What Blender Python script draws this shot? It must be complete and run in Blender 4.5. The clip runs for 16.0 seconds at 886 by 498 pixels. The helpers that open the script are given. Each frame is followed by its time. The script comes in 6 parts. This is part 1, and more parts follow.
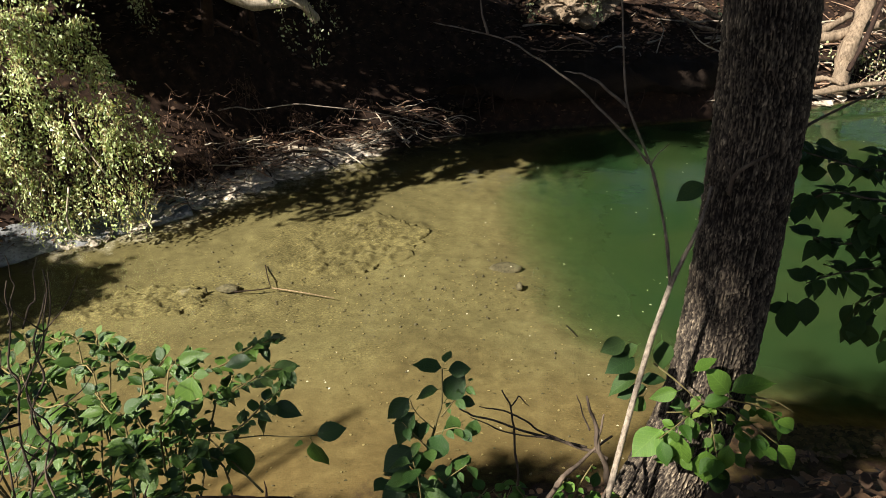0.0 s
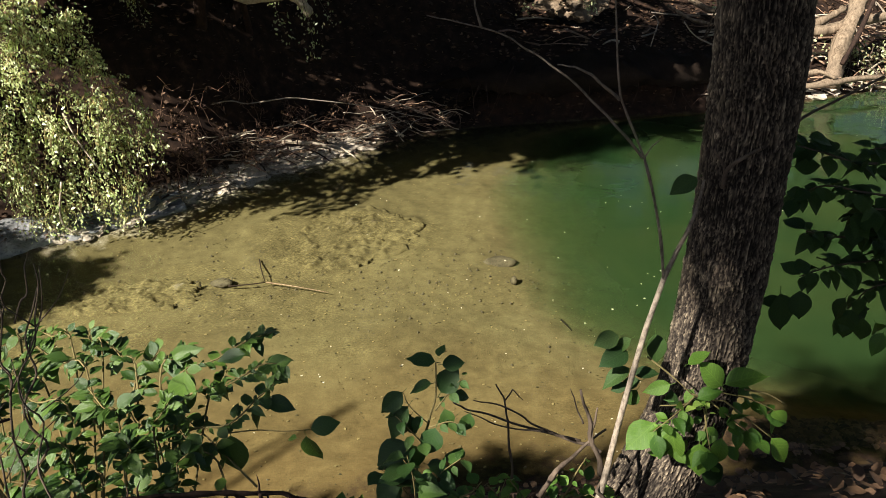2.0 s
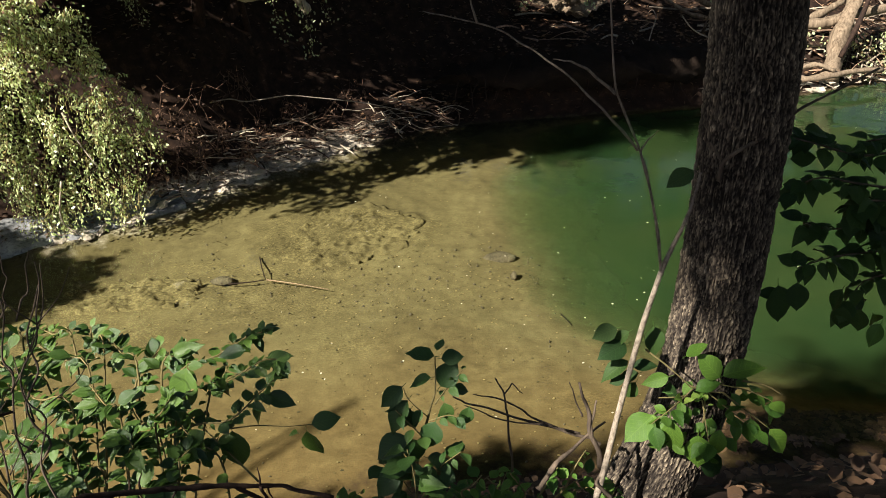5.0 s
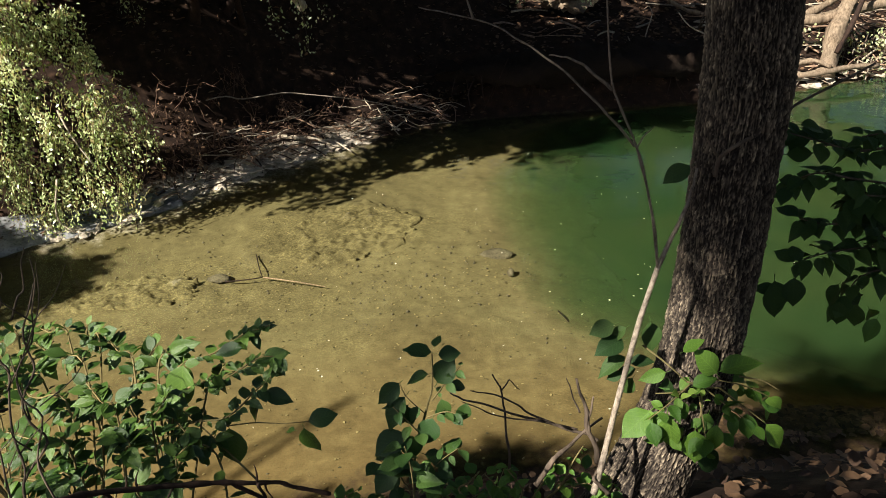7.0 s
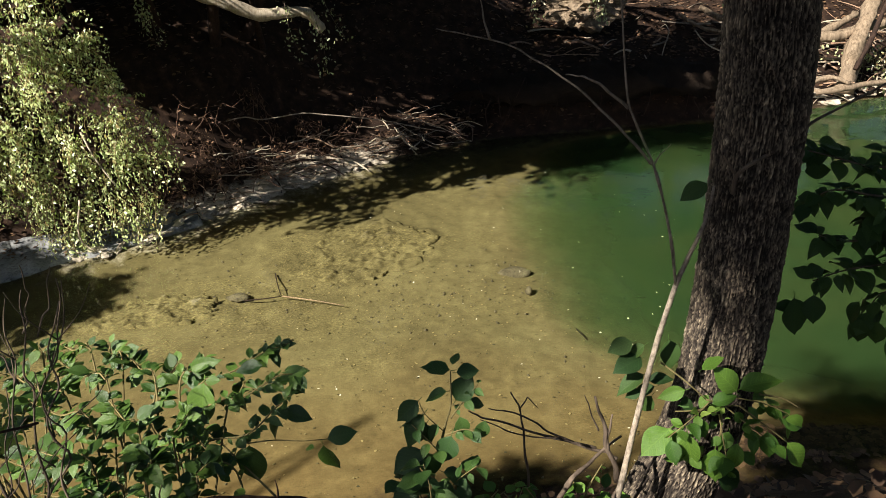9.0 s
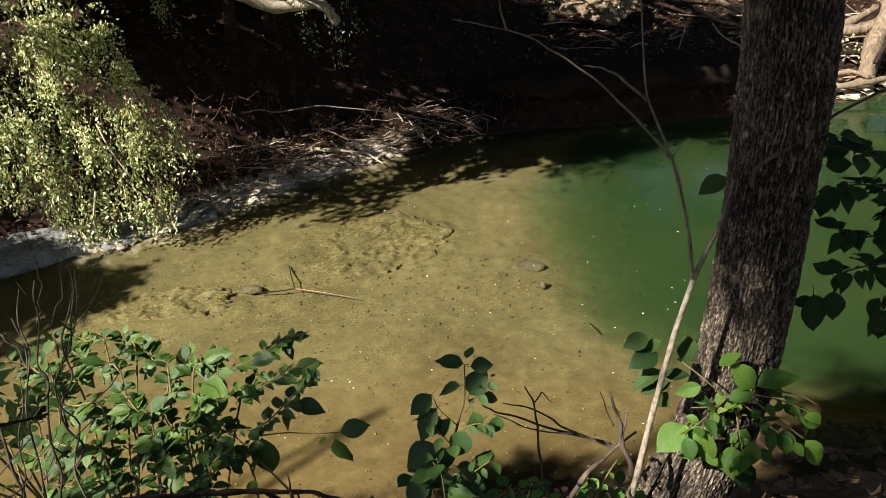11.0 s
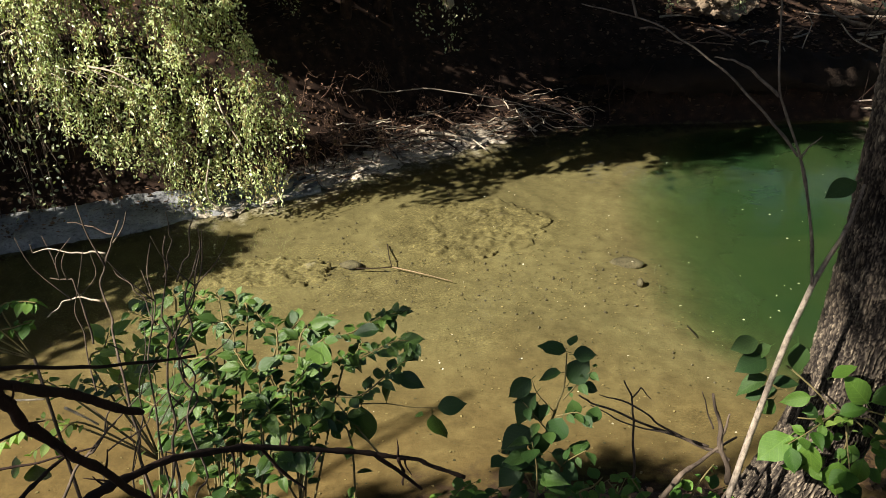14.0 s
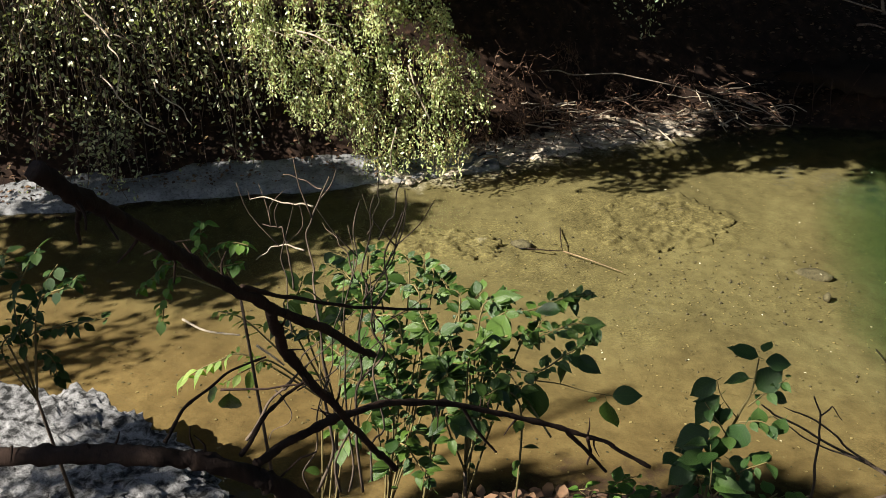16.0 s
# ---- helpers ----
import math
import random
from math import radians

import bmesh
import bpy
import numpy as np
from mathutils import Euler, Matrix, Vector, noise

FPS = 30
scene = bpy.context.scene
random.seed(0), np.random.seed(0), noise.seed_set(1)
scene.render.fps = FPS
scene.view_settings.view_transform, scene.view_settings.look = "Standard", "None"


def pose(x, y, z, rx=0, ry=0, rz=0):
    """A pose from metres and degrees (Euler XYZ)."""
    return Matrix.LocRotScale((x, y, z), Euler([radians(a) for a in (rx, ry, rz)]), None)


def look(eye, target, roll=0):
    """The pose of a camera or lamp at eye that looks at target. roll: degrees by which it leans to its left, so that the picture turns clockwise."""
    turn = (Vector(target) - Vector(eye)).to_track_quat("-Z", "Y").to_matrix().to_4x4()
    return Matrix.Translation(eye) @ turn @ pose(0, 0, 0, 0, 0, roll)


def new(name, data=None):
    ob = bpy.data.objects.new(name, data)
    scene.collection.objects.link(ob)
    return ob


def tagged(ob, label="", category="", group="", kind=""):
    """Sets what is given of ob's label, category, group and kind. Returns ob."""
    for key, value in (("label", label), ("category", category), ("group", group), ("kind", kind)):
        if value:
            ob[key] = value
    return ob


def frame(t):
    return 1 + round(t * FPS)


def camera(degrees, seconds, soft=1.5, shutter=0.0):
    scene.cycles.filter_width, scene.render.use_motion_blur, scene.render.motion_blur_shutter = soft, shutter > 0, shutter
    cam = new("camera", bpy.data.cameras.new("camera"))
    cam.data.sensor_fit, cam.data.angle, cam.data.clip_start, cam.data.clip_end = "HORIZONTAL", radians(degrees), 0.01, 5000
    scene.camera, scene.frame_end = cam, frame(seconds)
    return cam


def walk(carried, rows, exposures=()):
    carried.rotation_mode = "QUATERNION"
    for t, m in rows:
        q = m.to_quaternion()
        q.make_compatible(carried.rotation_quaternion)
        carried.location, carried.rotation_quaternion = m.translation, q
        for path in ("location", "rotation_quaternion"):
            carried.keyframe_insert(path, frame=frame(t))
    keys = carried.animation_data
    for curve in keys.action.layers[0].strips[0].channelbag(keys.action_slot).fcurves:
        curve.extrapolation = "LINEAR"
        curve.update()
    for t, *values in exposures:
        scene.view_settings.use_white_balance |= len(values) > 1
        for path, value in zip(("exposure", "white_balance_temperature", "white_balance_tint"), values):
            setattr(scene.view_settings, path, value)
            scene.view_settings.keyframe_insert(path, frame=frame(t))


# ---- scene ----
cam = camera(56.9, 16.0, soft=0.6)
PATH = [
    (0, (0.041, 0.066, 3.984), (0.03, 1.846, 3.072), -0.8),
    (0.5, (0.04, 0.066, 3.985), (0.03, 1.846, 3.073), -0.7),
    (1, (0.041, 0.065, 3.981), (0.032, 1.844, 3.068), -0.6),
    (1.5, (0.043, 0.068, 3.981), (0.037, 1.843, 3.06), -0.8),
    (2, (0.044, 0.069, 3.982), (0.046, 1.842, 3.057), -0.7),
    (2.5, (0.043, 0.068, 3.981), (0.047, 1.843, 3.06), -0.7),
    (3, (0.044, 0.062, 3.984), (0.051, 1.837, 3.063), -0.8),
    (3.5, (0.045, 0.053, 3.984), (0.047, 1.83, 3.066), -0.9),
    (4, (0.049, 0.053, 3.985), (0.051, 1.828, 3.063), -1.1),
    (6.5, (0.051, 0.059, 3.981), (0.052, 1.824, 3.041), -1.3),
    (7, (0.051, 0.056, 3.981), (0.059, 1.822, 3.042), -1.3),
    (7.5, (0.052, 0.05, 3.981), (0.058, 1.82, 3.05), -1.4),
    (8, (0.052, 0.044, 3.981), (0.05, 1.817, 3.055), -1.7),
    (8.5, (0.047, 0.04, 3.981), (0.028, 1.816, 3.062), -1.9),
    (9, (0.05, 0.04, 3.987), (0.016, 1.827, 3.09), -2.1),
    (9.2, (0.05, 0.038, 3.989), (0.012, 1.832, 3.104), -2.0),
    (11.3, (0.046, 0.058, 3.975), (-0.025, 1.837, 3.064), -2.2),
    (11.5, (0.045, 0.055, 3.978), (-0.022, 1.837, 3.073), -1.9),
    (12, (0.038, 0.05, 3.976), (-0.055, 1.828, 3.064), -1.8),
    (12.5, (0.029, 0.046, 3.975), (-0.099, 1.819, 3.06), -1.6),
    (13, (0.018, 0.043, 3.972), (-0.166, 1.807, 3.048), -1.7),
    (13.5, (0.009, 0.04, 3.97), (-0.232, 1.795, 3.043), -1.6),
    (14, (0.0, 0.035, 3.969), (-0.292, 1.781, 3.039), -1.4),
    (14.5, (-0.009, 0.029, 3.967), (-0.349, 1.76, 3.024), -1.5),
    (15, (-0.022, 0.02, 3.967), (-0.441, 1.726, 3.01), -1.4),
    (15.5, (-0.047, 0.005, 3.968), (-0.588, 1.676, 3.011), -1.4),
    (16, (-0.074, -0.007, 3.97), (-0.744, 1.613, 3.007), -1.2),
]
walk(cam, [(t, look(eye, target, roll)) for t, eye, target, roll in PATH],
     [(0.0, 1.15), (16.0, 1.15)])

# ---- light: a clear sky and a low-ish sun from behind and to one side ----
SUN_AZ = Vector((-0.75, -0.66, 0.0)).normalized()
SUN_EL = radians(40)
world = bpy.data.worlds.new("sky")
scene.world = world
world.use_nodes = True
wn = world.node_tree.nodes
sky = wn.new("ShaderNodeTexSky")
sky.sky_type = "NISHITA"
sky.sun_disc = False
sky.sun_elevation = SUN_EL
sky.sun_rotation = math.atan2(SUN_AZ.x, SUN_AZ.y)
world.node_tree.links.new(sky.outputs[0], wn["Background"].inputs[0])
wn["Background"].inputs[1].default_value = 0.034

sun_data = bpy.data.lights.new("sun", "SUN")
sun_data.energy = 5.95
sun_data.angle = radians(0.55)
sun_data.color = (1.0, 0.93, 0.82)
sun = new("sun", sun_data)
sun.matrix_world = look(tuple(SUN_AZ * 30 * math.cos(SUN_EL) + Vector((0, 0, 30 * math.sin(SUN_EL)))), (0, 0, 0))


# ---- materials ----
def material(name, rough=0.8, spec=0.3):
    m = bpy.data.materials.new(name)
    m.use_nodes = True
    nt = m.node_tree
    b = nt.nodes["Principled BSDF"]
    b.inputs["Roughness"].default_value = rough
    b.inputs["Specular IOR Level"].default_value = spec
    return m, nt, b


def node(nt, kind, **vals):
    n = nt.nodes.new(kind)
    for k, v in vals.items():
        n.inputs[k.replace("_", " ")].default_value = v
    return n


def texco(nt, which="Object", scale=(1, 1, 1)):
    tc = nt.nodes.new("ShaderNodeTexCoord")
    mp = nt.nodes.new("ShaderNodeMapping")
    mp.inputs["Scale"].default_value = scale
    nt.links.new(tc.outputs[which], mp.inputs[0])
    return mp.outputs[0]


def noise_tex(nt, co, scale, detail=6.0, rough=0.6, distort=0.0):
    n = node(nt, "ShaderNodeTexNoise", Scale=scale, Detail=detail, Roughness=rough, Distortion=distort)
    nt.links.new(co, n.inputs["Vector"])
    return n.outputs["Fac"]


def ramp(nt, fac, stops):
    r = nt.nodes.new("ShaderNodeValToRGB")
    els = r.color_ramp.elements
    while len(els) < len(stops):
        els.new(0.5)
    for e, (p, c) in zip(els, stops):
        e.position, e.color = p, (*c, 1)
    nt.links.new(fac, r.inputs[0])
    return r.outputs[0]


def mixc(nt, fac, a, b, blend="MIX"):
    m = nt.nodes.new("ShaderNodeMix")
    m.data_type, m.blend_type = "RGBA", blend
    for sock, v in ((m.inputs[0], fac), (m.inputs[6], a), (m.inputs[7], b)):
        if isinstance(v, (int, float)):
            sock.default_value = v
        elif isinstance(v, tuple):
            sock.default_value = (*v, 1)
        else:
            nt.links.new(v, sock)
    return m.outputs[2]


def calc(nt, op, a, b=0.0, clamp=False):
    m = nt.nodes.new("ShaderNodeMath")
    m.operation, m.use_clamp = op, clamp
    for sock, v in ((m.inputs[0], a), (m.inputs[1], b)):
        if isinstance(v, (int, float)):
            sock.default_value = v
        else:
            nt.links.new(v, sock)
    return m.outputs[0]


def bump(nt, b, height, strength, dist):
    n = node(nt, "ShaderNodeBump", Strength=strength, Distance=dist)
    nt.links.new(height, n.inputs["Height"])
    nt.links.new(n.outputs[0], b.inputs["Normal"])


def earth_mat(name, stops, scale, bump_d, rough=0.95, fine=40.0):
    m, nt, b = material(name, rough, 0.15)
    co = texco(nt)
    big, small = noise_tex(nt, co, scale, 5), noise_tex(nt, co, fine, 4, 0.7)
    f = calc(nt, "ADD", calc(nt, "MULTIPLY", big, 0.6), calc(nt, "MULTIPLY", small, 0.4))
    nt.links.new(ramp(nt, f, stops), b.inputs["Base Color"])
    bump(nt, b, small, 0.6, bump_d)
    return m


def ground_mat():
    """Sand on the creek bed, leaf-strewn soil on the banks, darkened to carry their shade; wet and dark along the
    waterline.
    """
    m, nt, b = material("creek_ground", 0.95, 0.15)
    co = texco(nt)
    geo = nt.nodes.new("ShaderNodeNewGeometry")
    sep = nt.nodes.new("ShaderNodeSeparateXYZ")
    nt.links.new(geo.outputs["Position"], sep.inputs[0])
    z = sep.outputs[2]
    big = noise_tex(nt, co, 0.9, 5, 0.6, 0.4)
    mid = noise_tex(nt, co, 7.0, 6, 0.7)
    fine = noise_tex(nt, co, 60.0, 3, 0.7)
    sand = ramp(nt, calc(nt, "ADD", calc(nt, "MULTIPLY", big, 0.45), calc(nt, "MULTIPLY", mid, 0.55)),
                [(0.30, (0.075, 0.059, 0.027)), (0.5, (0.135, 0.107, 0.049)), (0.72, (0.204, 0.167, 0.079))])
    speck = ramp(nt, fine, [(0.33, (0.32, 0.31, 0.28)), (0.45, (0.88, 0.88, 0.87)), (0.58, (1, 1, 1)), (0.70, (1.35, 1.32, 1.25))])
    sand = mixc(nt, 0.2, sand, speck, "MULTIPLY")
    drift = noise_tex(nt, texco(nt, "Object", (1.0, 2.6, 1.0)), 14.0, 5, 0.75, 0.6)
    sand = mixc(nt, 0.75, sand, ramp(nt, drift, [(0.28, (0.50, 0.47, 0.42)), (0.42, (0.95, 0.95, 0.95)), (0.60, (1, 1, 1)), (0.74, (1.22, 1.2, 1.15))]), "MULTIPLY")
    y = sep.outputs[1]
    silt = calc(nt, "MULTIPLY", calc(nt, "SUBTRACT", 7.2, calc(nt, "ADD", y, calc(nt, "MULTIPLY", big, 1.6))), 0.45, True)
    sand = mixc(nt, calc(nt, "MULTIPLY", silt, 0.8), sand, mixc(nt, 1.0, sand, (1.06, 0.81, 0.68), "MULTIPLY"))
    # bright and dark water-ripple light painted into the sand over two riffle patches
    ripple_glint = noise_tex(nt, texco(nt, "Object", (1.0, 1.8, 1.0)), 42.0, 3, 0.6)
    bar = noise_tex(nt, texco(nt, "Object", (0.5, 1.0, 1.0)), 1.1, 2, 0.5)
    ex = calc(nt, "MULTIPLY", calc(nt, "ADD", sep.outputs[0], 2.9), 0.42)
    ey = calc(nt, "MULTIPLY", calc(nt, "SUBTRACT", calc(nt, "SUBTRACT", y, 6.75), calc(nt, "MULTIPLY", calc(nt, "ADD", sep.outputs[0], 2.9), 0.25)), 1.3)
    glint_patches = calc(nt, "SUBTRACT", 1.5, calc(nt, "ADD", calc(nt, "MULTIPLY", ex, ex), calc(nt, "MULTIPLY", ey, ey)), True)
    fx = calc(nt, "ADD", sep.outputs[0], 1.1)
    fy = calc(nt, "MULTIPLY", calc(nt, "SUBTRACT", y, 8.2), 1.35)
    glint_patches = calc(nt, "MAXIMUM", glint_patches, calc(nt, "SUBTRACT", 1.6, calc(nt, "ADD", calc(nt, "MULTIPLY", fx, fx), calc(nt, "MULTIPLY", fy, fy)), True))
    glint_zone = calc(nt, "MULTIPLY", calc(nt, "ADD", calc(nt, "SUBTRACT", bar, 0.55), calc(nt, "MULTIPLY", glint_patches, 0.35)), 4.0, True)
    sand = mixc(nt, calc(nt, "MULTIPLY", glint_zone, 0.6), sand, mixc(nt, 1.0, sand, ramp(nt, ripple_glint, [(0.38, (0.42, 0.40, 0.34)), (0.48, (0.95, 0.95, 0.94)), (0.54, (1.1, 1.1, 1.08)), (0.64, (1.9, 1.85, 1.7))]), "MULTIPLY"))
    # soil tones kept below natural, so the colour holds part of the bank's shade
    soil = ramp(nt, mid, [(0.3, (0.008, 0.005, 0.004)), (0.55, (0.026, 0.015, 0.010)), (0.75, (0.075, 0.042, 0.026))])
    shore = calc(nt, "MULTIPLY", calc(nt, "SUBTRACT", 2.0, calc(nt, "ABSOLUTE", calc(nt, "ADD", sep.outputs[0], 2.6)), True), calc(nt, "GREATER_THAN", y, 7.0))
    low = calc(nt, "MULTIPLY", calc(nt, "SUBTRACT", calc(nt, "ADD", 0.02, calc(nt, "MULTIPLY", mid, 0.24)), z), 18.0, True)
    shingle = ramp(nt, noise_tex(nt, co, 24.0, 5, 0.7), [(0.32, (0.07, 0.055, 0.04)), (0.48, (0.30, 0.25, 0.19)), (0.66, (0.52, 0.46, 0.37))])
    soil = mixc(nt, calc(nt, "MULTIPLY", shore, low), soil, shingle)
    edge = calc(nt, "ADD", z, calc(nt, "MULTIPLY", calc(nt, "SUBTRACT", mid, 0.5), 0.25))
    up = nt.nodes.new("ShaderNodeMapRange")
    up.inputs["From Min"].default_value, up.inputs["From Max"].default_value = -0.05, 0.02
    nt.links.new(edge, up.inputs["Value"])
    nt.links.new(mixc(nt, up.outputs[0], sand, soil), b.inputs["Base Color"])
    bump(nt, b, calc(nt, "ADD", calc(nt, "MULTIPLY", mid, 0.7), calc(nt, "MULTIPLY", fine, 0.2)), 0.45, 0.03)
    return m


def water_mat():
    """Clear shallows over sand that turn to a milky green where the pool is deep (the mesh carries its depth)."""
    m = bpy.data.materials.new("creek_water")
    m.use_nodes = True
    nt = m.node_tree
    nt.nodes.remove(nt.nodes["Principled BSDF"])
    out = nt.nodes["Material Output"]
    co = texco(nt)
    at = nt.nodes.new("ShaderNodeAttribute")
    at.attribute_name = "depth"
    clouds = noise_tex(nt, co, 0.7, 4, 0.5, 0.6)
    d = calc(nt, "MULTIPLY", calc(nt, "MAXIMUM", calc(nt, "SUBTRACT", at.outputs["Fac"], 0.16), 0.0), calc(nt, "ADD", 0.6, calc(nt, "MULTIPLY", clouds, 0.8)))
    keep = calc(nt, "POWER", 2.718, calc(nt, "MULTIPLY", d, -6.5))
    murk = calc(nt, "SUBTRACT", 1.0, keep, True)
    clear = node(nt, "ShaderNodeBsdfTransparent")
    nt.links.new(mixc(nt, calc(nt, "MULTIPLY", murk, 1.0), (0.86, 0.93, 0.83), (0.30, 0.75, 0.42)), clear.inputs[0])
    milk = node(nt, "ShaderNodeSubsurfaceScattering", Scale=0.3, Radius=(1.0, 1.0, 1.0))
    milk.falloff = "BURLEY"
    nt.links.new(ramp(nt, clouds, [(0.3, (0.0112, 0.0296, 0.0095)), (0.7, (0.0255, 0.0405, 0.0118))]), milk.inputs[0])
    body = nt.nodes.new("ShaderNodeMixShader")
    nt.links.new(murk, body.inputs[0])
    nt.links.new(clear.outputs[0], body.inputs[1])
    nt.links.new(milk.outputs[0], body.inputs[2])
    gloss = node(nt, "ShaderNodeBsdfGlossy", Roughness=0.06)
    wave = noise_tex(nt, co, 3.5, 3, 0.5, 0.5)
    bp = node(nt, "ShaderNodeBump", Strength=0.12, Distance=0.05)
    nt.links.new(wave, bp.inputs["Height"])
    nt.links.new(bp.outputs[0], gloss.inputs["Normal"])
    fr = node(nt, "ShaderNodeFresnel", IOR=1.33)
    nt.links.new(bp.outputs[0], fr.inputs["Normal"])
    mix = nt.nodes.new("ShaderNodeMixShader")
    nt.links.new(fr.outputs[0], mix.inputs[0])
    nt.links.new(body.outputs[0], mix.inputs[1])
    nt.links.new(gloss.outputs[0], mix.inputs[2])
    nt.links.new(mix.outputs[0], out.inputs[0])
    return m


def leaf_mat(name, dark, light, rough=0.45, through_light=0.35, per_piece=True, dry=None, spec=0.4):
    """Leaf blades that let some light through; tone differs from leaf to leaf."""
    m, nt, b = material(name, rough, spec)
    if per_piece:
        r = nt.nodes.new("ShaderNodeObjectInfo").outputs["Random"]
    else:
        r = nt.nodes.new("ShaderNodeNewGeometry").outputs["Random Per Island"]
    stops = [(0.0, dark), (1.0, light)] if dry is None else [(0.0, dark), (0.78, light), (0.9, dry), (1.0, dry)]
    col = ramp(nt, r, stops)
    co = texco(nt)
    n = noise_tex(nt, co, 35.0, 4, 0.65)
    col = mixc(nt, 0.55, col, ramp(nt, n, [(0.3, (0.55, 0.6, 0.5)), (0.7, (1.15, 1.1, 1.0))]), "MULTIPLY")
    nt.links.new(col, b.inputs["Base Color"])
    if per_piece:
        sep = nt.nodes.new("ShaderNodeSeparateXYZ")
        nt.links.new(co, sep.inputs[0])
        off = calc(nt, "ABSOLUTE", sep.outputs[1])
        rib = calc(nt, "FRACT", calc(nt, "SUBTRACT", calc(nt, "MULTIPLY", sep.outputs[0], 8.0), calc(nt, "MULTIPLY", off, 7.0)))
        vein = calc(nt, "GREATER_THAN", rib, 0.86)
        mid = calc(nt, "LESS_THAN", off, 0.012)
        vein = calc(nt, "MAXIMUM", vein, mid)
        col = mixc(nt, calc(nt, "MULTIPLY", vein, 0.3), col, mixc(nt, 1.0, col, (1.9, 1.7, 1.8), "MULTIPLY"))
        nt.links.new(col, b.inputs["Base Color"])
        bump(nt, b, calc(nt, "SUBTRACT", n, vein), 0.35, 0.006)
    else:
        bump(nt, b, n, 0.25, 0.01)
    tr = node(nt, "ShaderNodeBsdfTranslucent")
    nt.links.new(mixc(nt, 1.0, col, (1.0, 1.15, 0.45), "MULTIPLY"), tr.inputs[0])
    mix = nt.nodes.new("ShaderNodeMixShader")
    mix.inputs[0].default_value = through_light
    nt.links.new(b.outputs[0], mix.inputs[1])
    nt.links.new(tr.outputs[0], mix.inputs[2])
    nt.links.new(mix.outputs[0], nt.nodes["Material Output"].inputs[0])
    return m


def bark_mat(name, dark, light, stretch=0.18, scale=30.0, rough=0.9):
    m, nt, b = material(name, rough, 0.2)
    co = texco(nt, "Object", (1, 1, stretch))
    n = noise_tex(nt, co, scale, 6, 0.7)
    spots = noise_tex(nt, texco(nt), 5.0, 4, 0.6)
    col = ramp(nt, n, [(0.32, dark), (0.68, light)])
    col = mixc(nt, 0.5, col, ramp(nt, spots, [(0.35, (0.6, 0.6, 0.6)), (0.65, (1.25, 1.2, 1.15))]), "MULTIPLY")
    nt.links.new(col, b.inputs["Base Color"])
    bump(nt, b, n, 0.7, 0.008)
    return m


def ridged_bark_mat():
    """Weathered plates over furrows whose shade is put into the colour; the mesh carries the height of its plates."""
    m, nt, b = material("furrowed_bark", 0.92, 0.15)
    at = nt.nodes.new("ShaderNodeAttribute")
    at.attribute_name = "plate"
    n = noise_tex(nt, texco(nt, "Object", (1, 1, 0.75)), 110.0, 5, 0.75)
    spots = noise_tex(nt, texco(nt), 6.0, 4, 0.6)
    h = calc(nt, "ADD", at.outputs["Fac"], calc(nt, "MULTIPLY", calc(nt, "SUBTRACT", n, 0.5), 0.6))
    # crevice shade painted by plate height: near-black furrows, bright tops
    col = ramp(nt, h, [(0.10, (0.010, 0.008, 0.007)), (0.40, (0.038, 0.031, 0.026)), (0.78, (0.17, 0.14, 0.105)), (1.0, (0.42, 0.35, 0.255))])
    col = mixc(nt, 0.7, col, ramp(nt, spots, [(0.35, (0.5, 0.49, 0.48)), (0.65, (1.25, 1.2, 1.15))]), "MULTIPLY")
    nt.links.new(col, b.inputs["Base Color"])
    bump(nt, b, n, 0.8, 0.006)
    return m


def stone_mat(name, stops, scale=4.0):
    m, nt, b = material(name, 0.9, 0.2)
    co = texco(nt)
    big, small = noise_tex(nt, co, scale, 8, 0.65, 0.3), noise_tex(nt, co, scale * 9, 5, 0.7)
    nt.links.new(mixc(nt, 0.7, ramp(nt, big, stops), ramp(nt, small, [(0.34, (0.25, 0.24, 0.23)), (0.5, (1, 1, 1)), (0.8, (1.1, 1.1, 1.1))]), "MULTIPLY"),
                 b.inputs["Base Color"])
    bump(nt, b, calc(nt, "ADD", big, calc(nt, "MULTIPLY", small, 0.5)), 0.8, 0.04)
    return m


M_GROUND = ground_mat()
M_WATER = water_mat()
M_SHRUB = leaf_mat("shrub_leaf", (0.020, 0.052, 0.010), (0.088, 0.160, 0.029), 0.36, 0.18, spec=0.5)
M_LIGHTLEAF = leaf_mat("pale_leaf", (0.1408, 0.2376, 0.044), (0.2816, 0.3872, 0.088), 0.45, 0.35)
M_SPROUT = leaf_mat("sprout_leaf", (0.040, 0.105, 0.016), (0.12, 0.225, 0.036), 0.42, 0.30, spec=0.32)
M_VINE = leaf_mat("vine_leaf", (0.26, 0.34, 0.12), (0.68, 0.74, 0.42), 0.32, 0.34, False, (0.30, 0.24, 0.10), 0.7)
M_BUSH = leaf_mat("bush_leaf", (0.20, 0.24, 0.10), (0.60, 0.63, 0.40), 0.32, 0.26, False, (0.20, 0.14, 0.07), 0.7)
M_CROWN = leaf_mat("crown_leaf", (0.03, 0.06, 0.015), (0.08, 0.13, 0.03), 0.5, 0.25, False)
M_LITTER = leaf_mat("dead_leaf", (0.035, 0.018, 0.012), (0.20, 0.115, 0.065), 0.75, 0.05, False)
M_BARK = ridged_bark_mat()
M_DARKBARK = bark_mat("dark_bark", (0.013, 0.0078, 0.0065), (0.04875, 0.02925, 0.0208))
